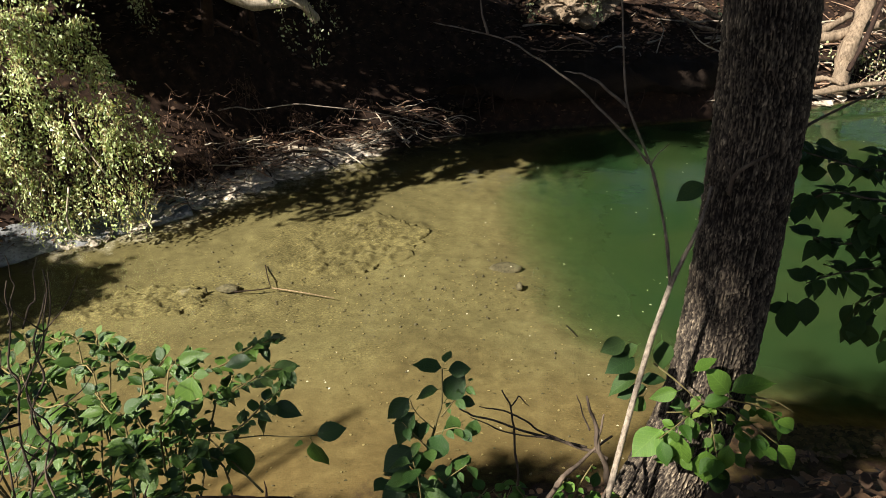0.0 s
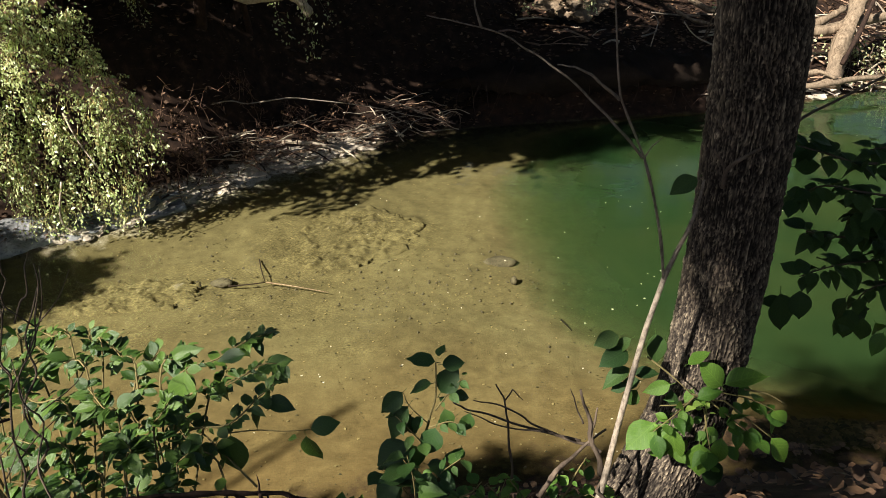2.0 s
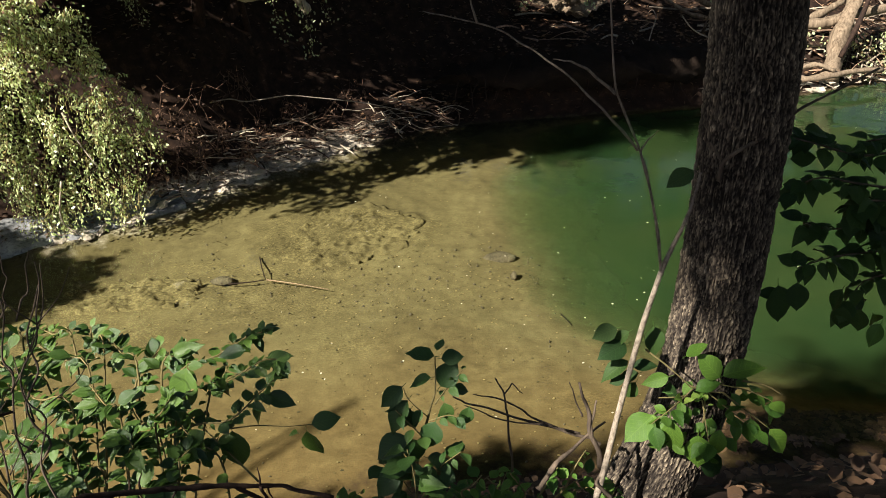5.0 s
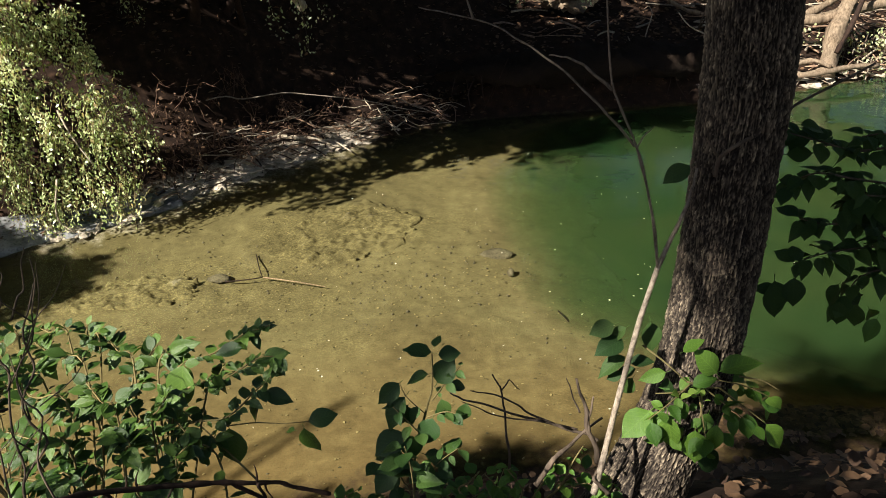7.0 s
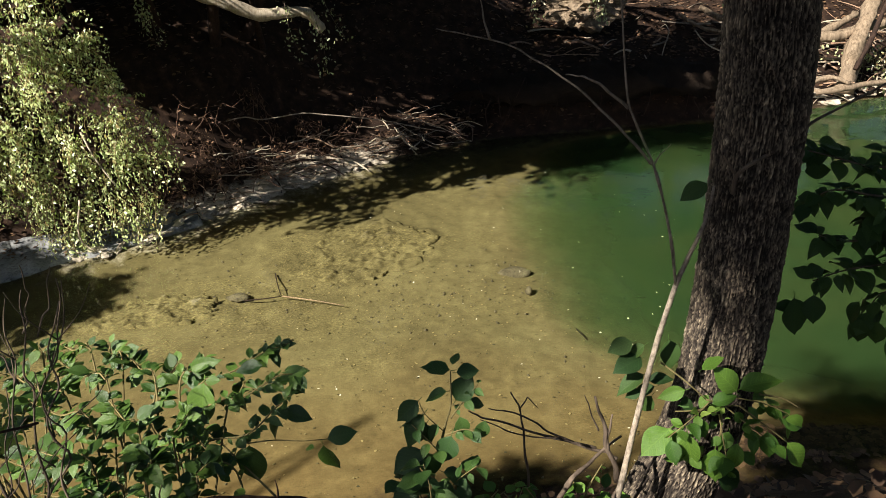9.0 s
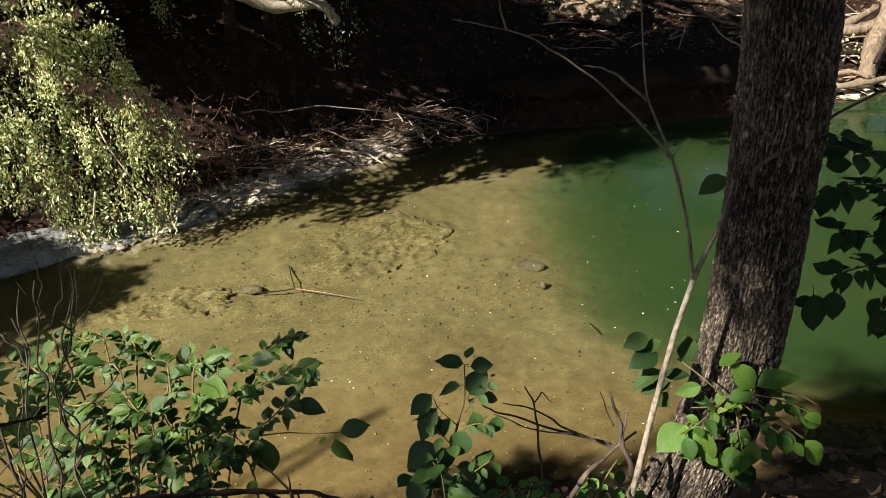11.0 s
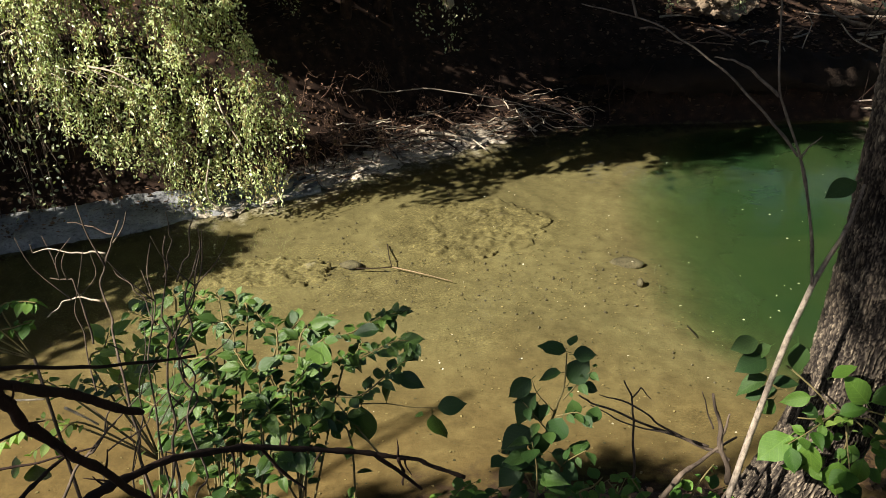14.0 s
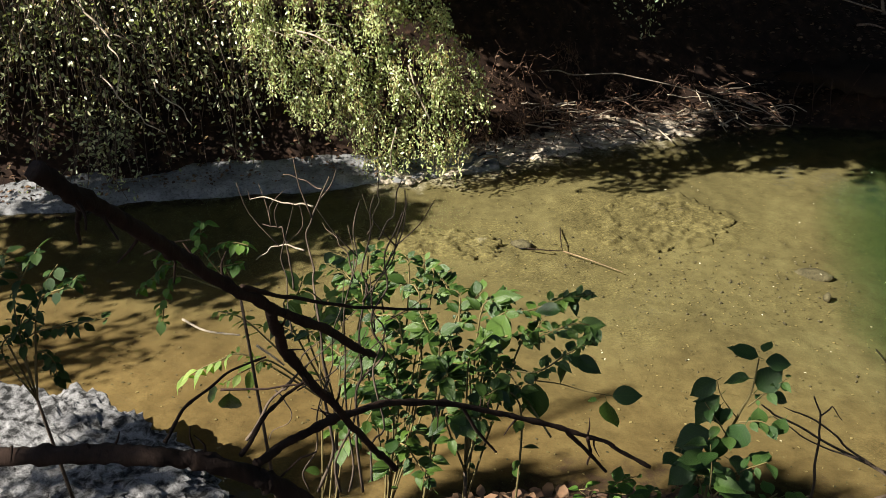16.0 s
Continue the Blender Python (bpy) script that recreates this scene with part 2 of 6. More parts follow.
M_GREYBARK = bark_mat("grey_bark", (0.10, 0.08, 0.06), (0.40, 0.34, 0.27), 0.6, 70.0)
M_TWIG = bark_mat("twig_bark", (0.035, 0.026, 0.020), (0.15, 0.115, 0.085))
M_BLEACHED = bark_mat("bleached_wood", (0.224, 0.18, 0.127), (0.509, 0.449, 0.352), 0.12, 40.0)
M_DRIFT = bark_mat("driftwood", (0.13, 0.075, 0.05), (0.42, 0.29, 0.20), 0.3, 40.0)
M_TANLOG = bark_mat("tan_log", (0.08, 0.057, 0.038), (0.29, 0.225, 0.16), 0.15, 26.0)
M_PALETWIG = bark_mat("pale_twig_bark", (0.06, 0.048, 0.038), (0.26, 0.215, 0.17), 0.5, 60.0)
M_REDTWIG = bark_mat("red_brown_twig", (0.04, 0.024, 0.017), (0.17, 0.105, 0.072), 0.3, 40.0)
M_GREENSTEM = bark_mat("green_stem", (0.10, 0.08, 0.03), (0.24, 0.20, 0.09))
M_LIME = stone_mat("limestone", [(0.40, (0.022, 0.022, 0.022)), (0.48, (0.14, 0.14, 0.142)), (0.58, (0.32, 0.32, 0.325))], 12.0)
M_SHELF = stone_mat("pale_ledge", [(0.3, (0.12, 0.12, 0.12)), (0.5, (0.21, 0.215, 0.22)), (0.65, (0.29, 0.295, 0.30))], 3.0)
M_TANROCK = stone_mat("tan_rock", [(0.3, (0.09, 0.062, 0.04)), (0.6, (0.26, 0.20, 0.14))], 7.0)
M_PALESTONE = stone_mat("pale_stone", [(0.3, (0.30, 0.25, 0.19)), (0.6, (0.60, 0.53, 0.43))], 3.0)
M_WETROCK = stone_mat("wet_rock", [(0.3, (0.06, 0.047, 0.029)), (0.6, (0.16, 0.13, 0.08))], 6.0)
# near-black soil whose colour carries the shade of the undercut bank
M_SHADESOIL = earth_mat("shade_dark_soil", [(0.3, (0.006, 0.004, 0.003)), (0.6, (0.020, 0.013, 0.009)), (0.8, (0.055, 0.038, 0.025))], 4.0, 0.03)


# ---- building blocks ----
rnd = random.Random(11)
nrs = np.random.RandomState(5)


class Geo:
    """Gathers vertices and faces of one mesh."""

    def __init__(self):
        self.v, self.f = [], []

    def add(self, verts, faces):
        k = len(self.v)
        self.v.extend(map(tuple, verts))
        self.f.extend([tuple(i + k for i in q) for q in faces])

    def mesh(self, name, mat, smooth=True):
        me = bpy.data.meshes.new(name)
        me.from_pydata(self.v, [], self.f)
        me.materials.append(mat)
        me.polygons.foreach_set("use_smooth", [smooth] * len(me.polygons))
        me.update()
        return me


def part(name, me, parent=None, label=""):
    ob = new(name, me)
    ob.parent = parent
    return tagged(ob, label)


def thing(name, label, category, group="", kind=""):
    return tagged(new(name), label, category, group, kind)


def smooth_line(pts, steps):
    """A Catmull-Rom line through the points."""
    p = [Vector(q) for q in pts]
    if len(p) == 2:
        return [p[0].lerp(p[1], i / steps) for i in range(steps + 1)]
    p = [p[0] * 2 - p[1]] + p + [p[-1] * 2 - p[-2]]
    out = []
    for i in range(1, len(p) - 2):
        a, b, c, d = p[i - 1:i + 3]
        for j in range(steps):
            t = j / steps
            out.append(0.5 * (2 * b + (c - a) * t + (2 * a - 5 * b + 4 * c - d) * t * t + (3 * b - a - 3 * c + d) * t ** 3))
    out.append(p[-2])
    return out


def tube(geo, pts, r0, r1, segs=7, steps=5, wob=0.12, knots=0.0):
    """A tapered, slightly knotty limb along the points."""
    line = smooth_line(pts, steps)
    n = len(line)
    side = Vector((0.3, 0.2, 1.0))
    verts, faces = [], []
    shift = Vector((rnd.uniform(0, 50), rnd.uniform(0, 50), 0))
    for i, c in enumerate(line):
        t = i / max(1, n - 1)
        ahead = (line[min(n - 1, i + 1)] - line[max(0, i - 1)]).normalized()
        side = (side - ahead * side.dot(ahead)).normalized()
        up = ahead.cross(side)
        r = r0 + (r1 - r0) * t
        if knots:
            r *= 1 + knots * max(0.0, noise.noise(shift + Vector((t * n * 0.45, 3, 0)))) * 1.8
        for k in range(segs):
            a = math.tau * k / segs
            d = side * math.cos(a) + up * math.sin(a)
            rr = r * (1 + wob * noise.noise(c * (0.7 / max(r, 0.004)) * 0.35 + d * 1.3 + shift))
            verts.append(c + d * rr)
        if i:
            b = (i - 1) * segs
            faces += [(b + k, b + (k + 1) % segs, b + segs + (k + 1) % segs, b + segs + k) for k in range(segs)]
    faces.append(tuple(range(segs - 1, -1, -1)))
    faces.append(tuple(range((n - 1) * segs, n * segs)))
    geo.add(verts, faces)
    return line


def kinked(pts, amount=0.06):
    """The same way with small crooks put in, as dead twigs have."""
    out = [Vector(pts[0])]
    for a, b in zip(pts, pts[1:]):
        a, b = Vector(a), Vector(b)
        L = (b - a).length
        for u in (0.33, 0.67):
            out.append(a.lerp(b, u + rnd.uniform(-0.1, 0.1)) + Vector((rnd.gauss(0, 1), rnd.gauss(0, 0.7), rnd.gauss(0, 1))) * amount * L)
        out.append(b)
    return out


def limb(name, mat, pts, r0, r1, parent=None, label="", **kw):
    g = Geo()
    tube(g, pts, r0, r1, **kw)
    return part(name, g.mesh(name, mat), parent, label)


def leaf_mesh(name, mat, length, width, fold=0.25, curl=0.25, wave=0.0, tip=0.0):
    """An ovate blade with a sunken midrib, a stalk and a pointed tip; base at the origin, growing along x."""
    g = Geo()
    prof = [(0.0, 0.03), (0.06, 0.36), (0.18, 0.76), (0.35, 0.98), (0.52, 0.96), (0.68, 0.76), (0.82, 0.45), (0.93, 0.16), (1.0, 0.01)]
    verts, faces = [], []
    for i, (t, w) in enumerate(prof):
        w = w * (1 - tip * t) * width / 2
        x = t * length
        z = -curl * length * t * t
        ruffle = wave * width * math.sin(i * 2.3)
        for s in (-1, -0.5, 0, 0.5, 1):
            lift = fold * abs(s) * w * (1.3 - 0.6 * abs(s))
            verts.append((x + 0.06 * length * abs(s) * (0.5 - t), s * w, z + lift + (ruffle * abs(s) if s > 0 else -ruffle * abs(s))))
    for i in range(len(prof) - 1):
        for k in range(4):
            b = i * 5 + k
            faces.append((b, b + 5, b + 6, b + 1))
    g.add(verts, faces)
    s = 0.012 * width + 0.0006
    L = 0.16 * length
    g.add([(-L, -s, 0.0), (-L, s, 0.0), (0.02 * length, s, 0.001), (0.02 * length, -s, 0.001), (-L, 0, -s * 1.6), (0.02 * length, 0, -s * 1.6)],
          [(0, 1, 2, 3), (0, 3, 5, 4), (1, 4, 5, 2)])
    return g.mesh(name, mat)


def turned(pos, direction, normal, size=1.0):
    """A pose with x along direction and z as near normal as it can be."""
    x = Vector(direction).normalized()
    y = Vector(normal).cross(x)
    if y.length < 1e-4:
        y = Vector((0, 1, 0)).cross(x)
    y.normalize()
    z = x.cross(y)
    m = Matrix((x, y, z)).transposed().to_4x4()
    return Matrix.Translation(pos) @ m @ Matrix.Scale(size, 4)


SMALL_LEAF_V = np.array([(0, 0, 0), (0.35, 0.26, 0.05), (0.75, 0.2, 0.03), (1.0, 0, -0.08), (0.75, -0.2, 0.03), (0.35, -0.26, 0.05), (0.5, 0, -0.02)])
SMALL_LEAF_F = np.array([(0, 6, 1), (1, 6, 2), (2, 6, 3), (3, 6, 4), (4, 6, 5), (5, 6, 0)])


def leaf_cloud(name, mat, pos, way, size, tilt, parent=None, label="", kind="stuff", broad=1.0):
    """Many small leaves as one mesh: where each grows, which way it points, its length, and the way its face looks."""
    pos, way, size, tilt = (np.asarray(a, float) for a in (pos, way, size, tilt))
    n = len(pos)
    x = way / np.maximum(1e-6, np.linalg.norm(way, axis=1, keepdims=True))
    y = np.cross(tilt, x)
    y /= np.maximum(1e-6, np.linalg.norm(y, axis=1, keepdims=True))
    z = np.cross(x, y)
    t = SMALL_LEAF_V * np.array((1, broad, 1))
    v = pos[:, None] + size[:, None, None] * (t[None, :, :1] * x[:, None] + t[None, :, 1:2] * y[:, None] + t[None, :, 2:] * z[:, None])
    k = len(t)
    f = (SMALL_LEAF_F[None] + (np.arange(n) * k)[:, None, None]).reshape(-1, 3)
    me = bpy.data.meshes.new(name)
    me.vertices.add(n * k)
    me.vertices.foreach_set("co", v.reshape(-1))
    me.loops.add(len(f) * 3)
    me.loops.foreach_set("vertex_index", f.reshape(-1).astype(np.int32))
    me.polygons.add(len(f))
    me.polygons.foreach_set("loop_start", np.arange(0, len(f) * 3, 3, dtype=np.int32))
    me.update()
    me.validate()
    me.materials.append(mat)
    ob = part(name, me, parent, label)
    if kind:
        ob["kind"] = kind
    return ob


def lump(name, mat, centre, size, rough=0.18, freq=1.6, levels=4, flat=0.0, parent=None, label="", turn=0.0, pits=0.0, smooth=True):
    """A weathered stone: a ball pushed about by noise at several scales."""
    bm = bmesh.new()
    bmesh.ops.create_icosphere(bm, subdivisions=levels, radius=1.0)
    off = Vector((rnd.uniform(0, 90), rnd.uniform(0, 90), rnd.uniform(0, 90)))
    ca, sa = math.cos(turn), math.sin(turn)
    for v in bm.verts:
        d = v.co.normalized()
        k = 1 + rough * (noise.noise(d * freq + off) + 0.5 * noise.noise(d * freq * 2.3 + off) + 0.3 * noise.noise(d * freq * 5 + off) + 0.18 * noise.noise(d * freq * 13 + off))
        if pits:
            cell = noise.voronoi(d * freq * 2.4 + off)[0]
            k -= pits * max(0.0, 1 - 3.0 * (cell[1] - cell[0])) + 0.5 * pits * noise.noise(d * freq * 9 + off)
        p = d * k
        if flat and p.z > flat:
            p.z = flat + (p.z - flat) * 0.25
        p = Vector((p.x * size[0], p.y * size[1], p.z * size[2]))
        v.co = Vector((p.x * ca - p.y * sa, p.x * sa + p.y * ca, p.z)) + Vector(centre)
    me = bpy.data.meshes.new(name)
    bm.to_mesh(me)
    bm.free()
    me.materials.append(mat)
    me.polygons.foreach_set("use_smooth", [smooth] * len(me.polygons))
    return part(name, me, parent, label)


# ---- the lie of the land ----
FAR_X = [-60, -14, -9.0, -7.7, -7.0, -6.3, -5.4, -4.6, -3.9, -3.0, -2.4, -1.7, -0.7, 0.3, 2.5, 4.0, 5.8, 7.3, 12, 60]
FAR_Y = [-16, 2.4, 5.0, 5.8, 6.15, 6.75, 7.2, 7.65, 8.1, 8.9, 9.5, 10.2, 10.9, 11.5, 11.9, 12.1, 12.6, 13.2, 16, 44]
NEAR_X = [-60, -14, -6, -4, -3, -2, -1, 0, 2, 6, 12, 60]
NEAR_Y = [-22, -3.4, 0.5, 1.5, 2.2, 3.05, 3.8, 4.2, 4.3, 4.7, 6.5, 30]
DEEP_Y = [4.4, 5.0, 5.3, 5.7, 6.1, 6.5, 7.3, 8.1, 8.8, 9.3, 9.6, 10.0, 10.6, 12]
DEEP_X = [4.4, 3.2, 2.5, 1.95, 1.65, 1.45, 1.3, 1.2, 1.15, 1.15, 1.25, 1.45, 1.7, 1.9]


def ease(a, b, x):
    t = np.clip((x - a) / (b - a), 0, 1)
    return t * t * (3 - 2 * t)


def fbm(x, y, freq, seed=0.0, octs=4):
    """Sums of crossing waves, bent by one another: cheap unevenness for whole grids."""
    r = np.random.RandomState(int(seed * 10) + 3)
    out, amp = np.zeros_like(x), 1.0
    for _ in range(octs):
        part_sum = np.zeros_like(x)
        for _ in range(4):
            a, ph = r.uniform(0, math.tau), r.uniform(0, math.tau, 2)
            u = (x * math.cos(a) + y * math.sin(a)) * freq * r.uniform(0.7, 1.4)
            w = (-x * math.sin(a) + y * math.cos(a)) * freq * r.uniform(0.7, 1.4)
            part_sum += np.sin(u + 1.3 * np.sin(w + ph[0]) + ph[1])
        out += amp * part_sum / 4
        amp *= 0.5
        freq *= 2.1
    return out


def bed_depth(x, y):
    """Depth of the creek below its surface."""
    yf, yn = np.interp(x, FAR_X, FAR_Y), np.interp(x, NEAR_X, NEAR_Y)
    inside = np.minimum(yf - y, y - yn) * 0.85
    deep = ease(-1.2, 2.8, x - np.interp(y, DEEP_Y, DEEP_X) + 0.15 * fbm(x, y, 1.6, 2.0, 3))
    up = 0.04 * ease(-3.2, -4.8, x)
    d = (0.14 + 0.46 * deep + up) * ease(0.0, 1.0, inside / (0.9 - 0.7 * deep * ease(0.0, 1.5, x)))
    # a thin sheet of gravel that the riffle runs over, with a ragged lower lip
    lip = np.hypot((x + 1.1) / 1.05, (y - 8.25) / 0.85) + 0.16 * fbm(x, y, 3.5, 1.0, 4)
    d = d - 0.03 * ease(1.15, 0.9, lip)
    lip2 = np.hypot((x + 3.3) / 1.1, (y - 6.9) / 0.42) + 0.16 * fbm(x, y, 4.0, 4.0, 4)
    d = d - 0.02 * ease(1.15, 0.9, lip2)
    return d, inside


def murk_depth(x, y):
    """How far one has to look through cloudy water: the fine silt hangs over the deep side of the bar."""
    d = bed_depth(x, y)[0]
    veil = ease(-0.9, 1.4, x - np.interp(y, DEEP_Y, DEEP_X) + 0.13 * fbm(x, y, 1.6, 2.0, 3))
    return np.minimum(d, 0.14) + 0.46 * veil * ease(0.0, 0.25, d)


def land(x, y):
    yf, yn = np.interp(x, FAR_X, FAR_Y), np.interp(x, NEAR_X, NEAR_Y)
    d, inside = bed_depth(x, y)
    far, near = (y - yf) * 0.85, (yn - y) * 0.85
    left = np.interp(far, [0, 0.1, 0.5, 0.9, 1.6, 2.5, 6, 60], [0, 0.01, 0.05, 0.5, 1.5, 2.2, 3.0, 5.0])
    mid = np.interp(far, [0, 0.5, 1.0, 1.5, 2.2, 4, 8, 60], [0, 0.12, 0.35, 0.9, 1.7, 2.3, 3.0, 5.0])
    cut = np.interp(far, [0, 0.25, 0.5, 1.2, 2.2, 4, 8, 60], [0, 0.45, 0.62, 0.72, 0.95, 1.7, 2.8, 5.0])
    right = np.interp(far, [0, 0.4, 1.0, 2.0, 3.2, 5, 60], [0, 0.15, 0.35, 0.8, 1.5, 2.2, 5.0])
    a = ease(-3.2, -2.2, x)
    b = ease(0.2, 1.4, x)
    c = ease(4.6, 5.6, x)
    bank = ((left * (1 - a) + mid * a) * (1 - b) + cut * b) * (1 - c) + right * c
    here = np.interp(near, [0, 0.5, 1.0, 1.6, 2.3, 3.2, 10, 60], [0, 0.45, 1.05, 1.65, 2.15, 2.42, 2.8, 5.0])
    z = np.where(far > 0, bank, np.where(near > 0, here, -d))
    rough = 0.05 * fbm(x, y, 2.6, 0.0, 5)
    z = z + np.where(inside < 0, rough * ease(0.0, 0.4, -inside), 0.22 * rough * ease(0, 0.5, inside))
    riffle = np.exp(-(((x + 0.9) / 0.9) ** 2 + ((y - 8.35) / 0.6) ** 2) ** 2)
    z = z + np.where(inside > 0, (0.006 + 0.022 * riffle) * fbm(x, y, 13.0, 7.0, 3), 0)
    return z


def axis(lo, hi, step, reach):
    core = list(np.arange(lo, hi + step / 2, step))
    out, s = [], step
    while (out[-1] if out else 0) < reach:
        s *= 1.35
        out.append((out[-1] if out else 0) + s)
    return np.array([lo - v for v in reversed(out)] + core + [hi + v for v in out])


def grid_mesh(name, xs, ys, zf, mat):
    X, Y = np.meshgrid(xs, ys)
    Z = zf(X, Y)
    nx, ny = len(xs), len(ys)
    idx = np.arange(nx * ny).reshape(ny, nx)
    f = np.stack([idx[:-1, :-1], idx[:-1, 1:], idx[1:, 1:], idx[1:, :-1]], -1).reshape(-1, 4)
    me = bpy.data.meshes.new(name)
    me.vertices.add(nx * ny)
    me.vertices.foreach_set("co", np.stack([X, Y, Z], -1).reshape(-1))
    me.loops.add(len(f) * 4)
    me.loops.foreach_set("vertex_index", f.reshape(-1).astype(np.int32))
    me.polygons.add(len(f))
    me.polygons.foreach_set("loop_start", np.arange(0, len(f) * 4, 4, dtype=np.int32))
    me.update()
    me.validate()
    me.polygons.foreach_set("use_smooth", [True] * len(me.polygons))
    me.materials.append(mat)
    return me, X, Y


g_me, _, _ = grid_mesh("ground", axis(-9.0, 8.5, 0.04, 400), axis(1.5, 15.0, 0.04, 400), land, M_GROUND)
ground = tagged(new("ground", g_me), "sandy creek bed between leaf-strewn soil banks darkened to read as shaded", "ground", kind="structure")

w_me, wx, wy = grid_mesh("water", axis(-12, 11, 0.12, 45), axis(0.0, 17.0, 0.12, 30),
                         lambda x, y: 0.0 * x + 0.002 * np.sin(3 * x + 2 * y), M_WATER)
depth_at = w_me.attributes.new("depth", "FLOAT", "POINT")
depth_at.data.foreach_set("value", np.clip(murk_depth(wx, wy), 0, 3).reshape(-1))
water = tagged(new("water", w_me), "clear shallow creek water turning milky green in the deep pool", "water", kind="structure")
water.visible_shadow = False


def land_z(x, y):
    return float(land(np.array([float(x)]), np.array([float(y)]))[0])


# ---- trees and brush of the banks ----
def crown_points(centre, radii, count, clumps, spread):
    """Leaf places gathered in clumps inside an uneven ellipsoid."""
    c = nrs.normal(size=(clumps, 3))
    c /= np.linalg.norm(c, axis=1, keepdims=True)
    c *= nrs.uniform(0.25, 1.0, (clumps, 1)) ** 0.5
    which = nrs.randint(0, clumps, count)
    p = c[which] * np.array(radii) + nrs.normal(size=(count, 3)) * spread
    return p + np.array(centre), c * np.array(radii) + np.array(centre)


def bank_tree(base, lean, height, crown_z, radii, leaves, leaf_size, label, trunk_r=0.16, clumps=40, spread=0.45, weep=0.0):
    """A whole tree: tapered trunk, limbs to the clumps, a crown of many leaves."""
    x, y = base
    z = land_z(x, y) - 0.15
    root = Vector((x, y, z))
    top = Vector((x + lean[0], y + lean[1], z + height))
    centre = Vector((x + lean[0], y + lean[1], crown_z))
    t = thing("tree", label, "tree")
    mid = root.lerp(top, 0.45) + Vector((rnd.uniform(-0.25, 0.25), rnd.uniform(-0.25, 0.25), 0))
    g = Geo()
    line = tube(g, [root, root.lerp(mid, 0.5), mid, top], trunk_r, trunk_r * 0.25, 10, 6, 0.2)
    part("trunk", g.mesh("trunk", M_DARKBARK), t)
    pts, hubs = crown_points(centre, radii, leaves, clumps, spread)
    if weep:
        which = nrs.randint(0, clumps, leaves)
        pts = hubs[which] + nrs.normal(size=(leaves, 3)) * (spread, spread, 0.02)
        pts[:, 2] -= weep * nrs.uniform(0.4, 1.0, clumps)[which] * nrs.uniform(0, 1, leaves)
    g = Geo()
    for h in hubs[::2]:
        h = Vector(h)
        s = line[rnd.randint(len(line) // 2, len(line) - 1)]
        tube(g, [s, s.lerp(h, 0.5) + Vector((0, 0, rnd.uniform(-0.2, 0.4))), h], trunk_r * 0.28, 0.012, 5, 4)
    part("branchwork", g.mesh("branchwork", M_DARKBARK), t)
    n = len(pts)
    way = nrs.normal(size=(n, 3)) + np.array((0, 0, -0.5))
    up = nrs.normal(size=(n, 3)) * 0.6 + np.array((0, 0, 1))
    leaf_cloud("crown", M_CROWN, pts, way, nrs.uniform(0.6, 1.3, n) * leaf_size, up, t, kind="", broad=1.4)
    return t


# far bank: leaning trees, their unseen crowns added to keep slope and water dark
bank_tree((-3.1, 11.0), (1.05, -2.2), 5.2, 4.85, (1.9, 1.8, 1.0), 15000, 0.16, "leaning bank tree, its unseen crown added to shade the far bank", 0.085, 40, 0.24)
bank_tree((-4.2, 12.2), (0.4, -1.7), 6.0, 4.9, (1.5, 1.2, 1.2), 5000, 0.18, "tall bank tree, its unseen crown added to shade the slope behind the vines", 0.14, 40, 0.26)
bank_tree((-5.0, 12.2), (-0.35, -1.7), 4.4, 3.7, (0.95, 1.0, 0.7), 4000, 0.16, "spreading bank tree, its unseen crown added to shade the slope above the driftwood", 0.1, 40, 0.24)
bank_tree((0.2, 16.6), (-0.8, -0.8), 4.2, 3.8, (3.0, 1.2, 0.9), 12000, 0.18, "unseen low tree added to block sky light on the far bank", 0.12, 40, 0.26)
bank_tree((-5.75, 9.9), (0.1, -1.45), 3.7, 3.95, (0.8, 0.45, 0.5), 3600, 0.13, "bank tree, its unseen crown added to shade the slope beside the vines", 0.08, 40, 0.14)
bank_tree((-4.7, 9.8), (0.63, -2.62), 3.4, 3.75, (0.5, 0.4, 0.3), 800, 0.07, "unseen weeping bough added to cast streaks of shade near the driftwood", 0.05, 40, 0.025, 0.7)
bank_tree((-5.3, 8.9), (0.60, -2.52), 3.2, 3.8, (0.5, 0.35, 0.25), 620, 0.07, "unseen weeping bough added to cast streaks of shade near the vines", 0.05, 34, 0.025, 0.7)
bank_tree((0.9, 15.5), (-1.61, -6.4), 7.0, 6.0, (1.0, 1.0, 0.7), 5000, 0.17, "tree with an unseen crown added to shade the bank beyond the pool", 0.12, 40, 0.2)
# unseen trees added to block sky light and its reflection in the water
bank_tree((-3.2, 14.0), (0.2, -1.0), 8.4, 7.2, (3.0, 1.6, 1.2), 7000, 0.24, "unseen broad tree added to block sky light over the far bank")
bank_tree((6.5, -1.0), (-0.6, 1.2), 8.6, 6.8, (2.4, 2.0, 1.8), 5000, 0.22, "unseen leafy tree added downstream to block sky light", 0.18)
bank_tree((9.0, 3.5), (-0.4, 0.6), 9.0, 6.8, (2.6, 2.4, 2.2), 5000, 0.22, "unseen leafy tree added downstream to block sky light", 0.18)
bank_tree((-8.5, 11.5), (0.0, -0.6), 8.5, 6.6, (2.8, 2.0, 2.2), 6000, 0.24, "unseen tall tree added to block sky light above the pale ledge")
bank_tree((3.4, 18.5), (0.2, -0.6), 9.0, 6.5, (3.2, 2.0, 3.0), 6000, 0.26, "unseen tall tree added beyond the creek to block the sky")
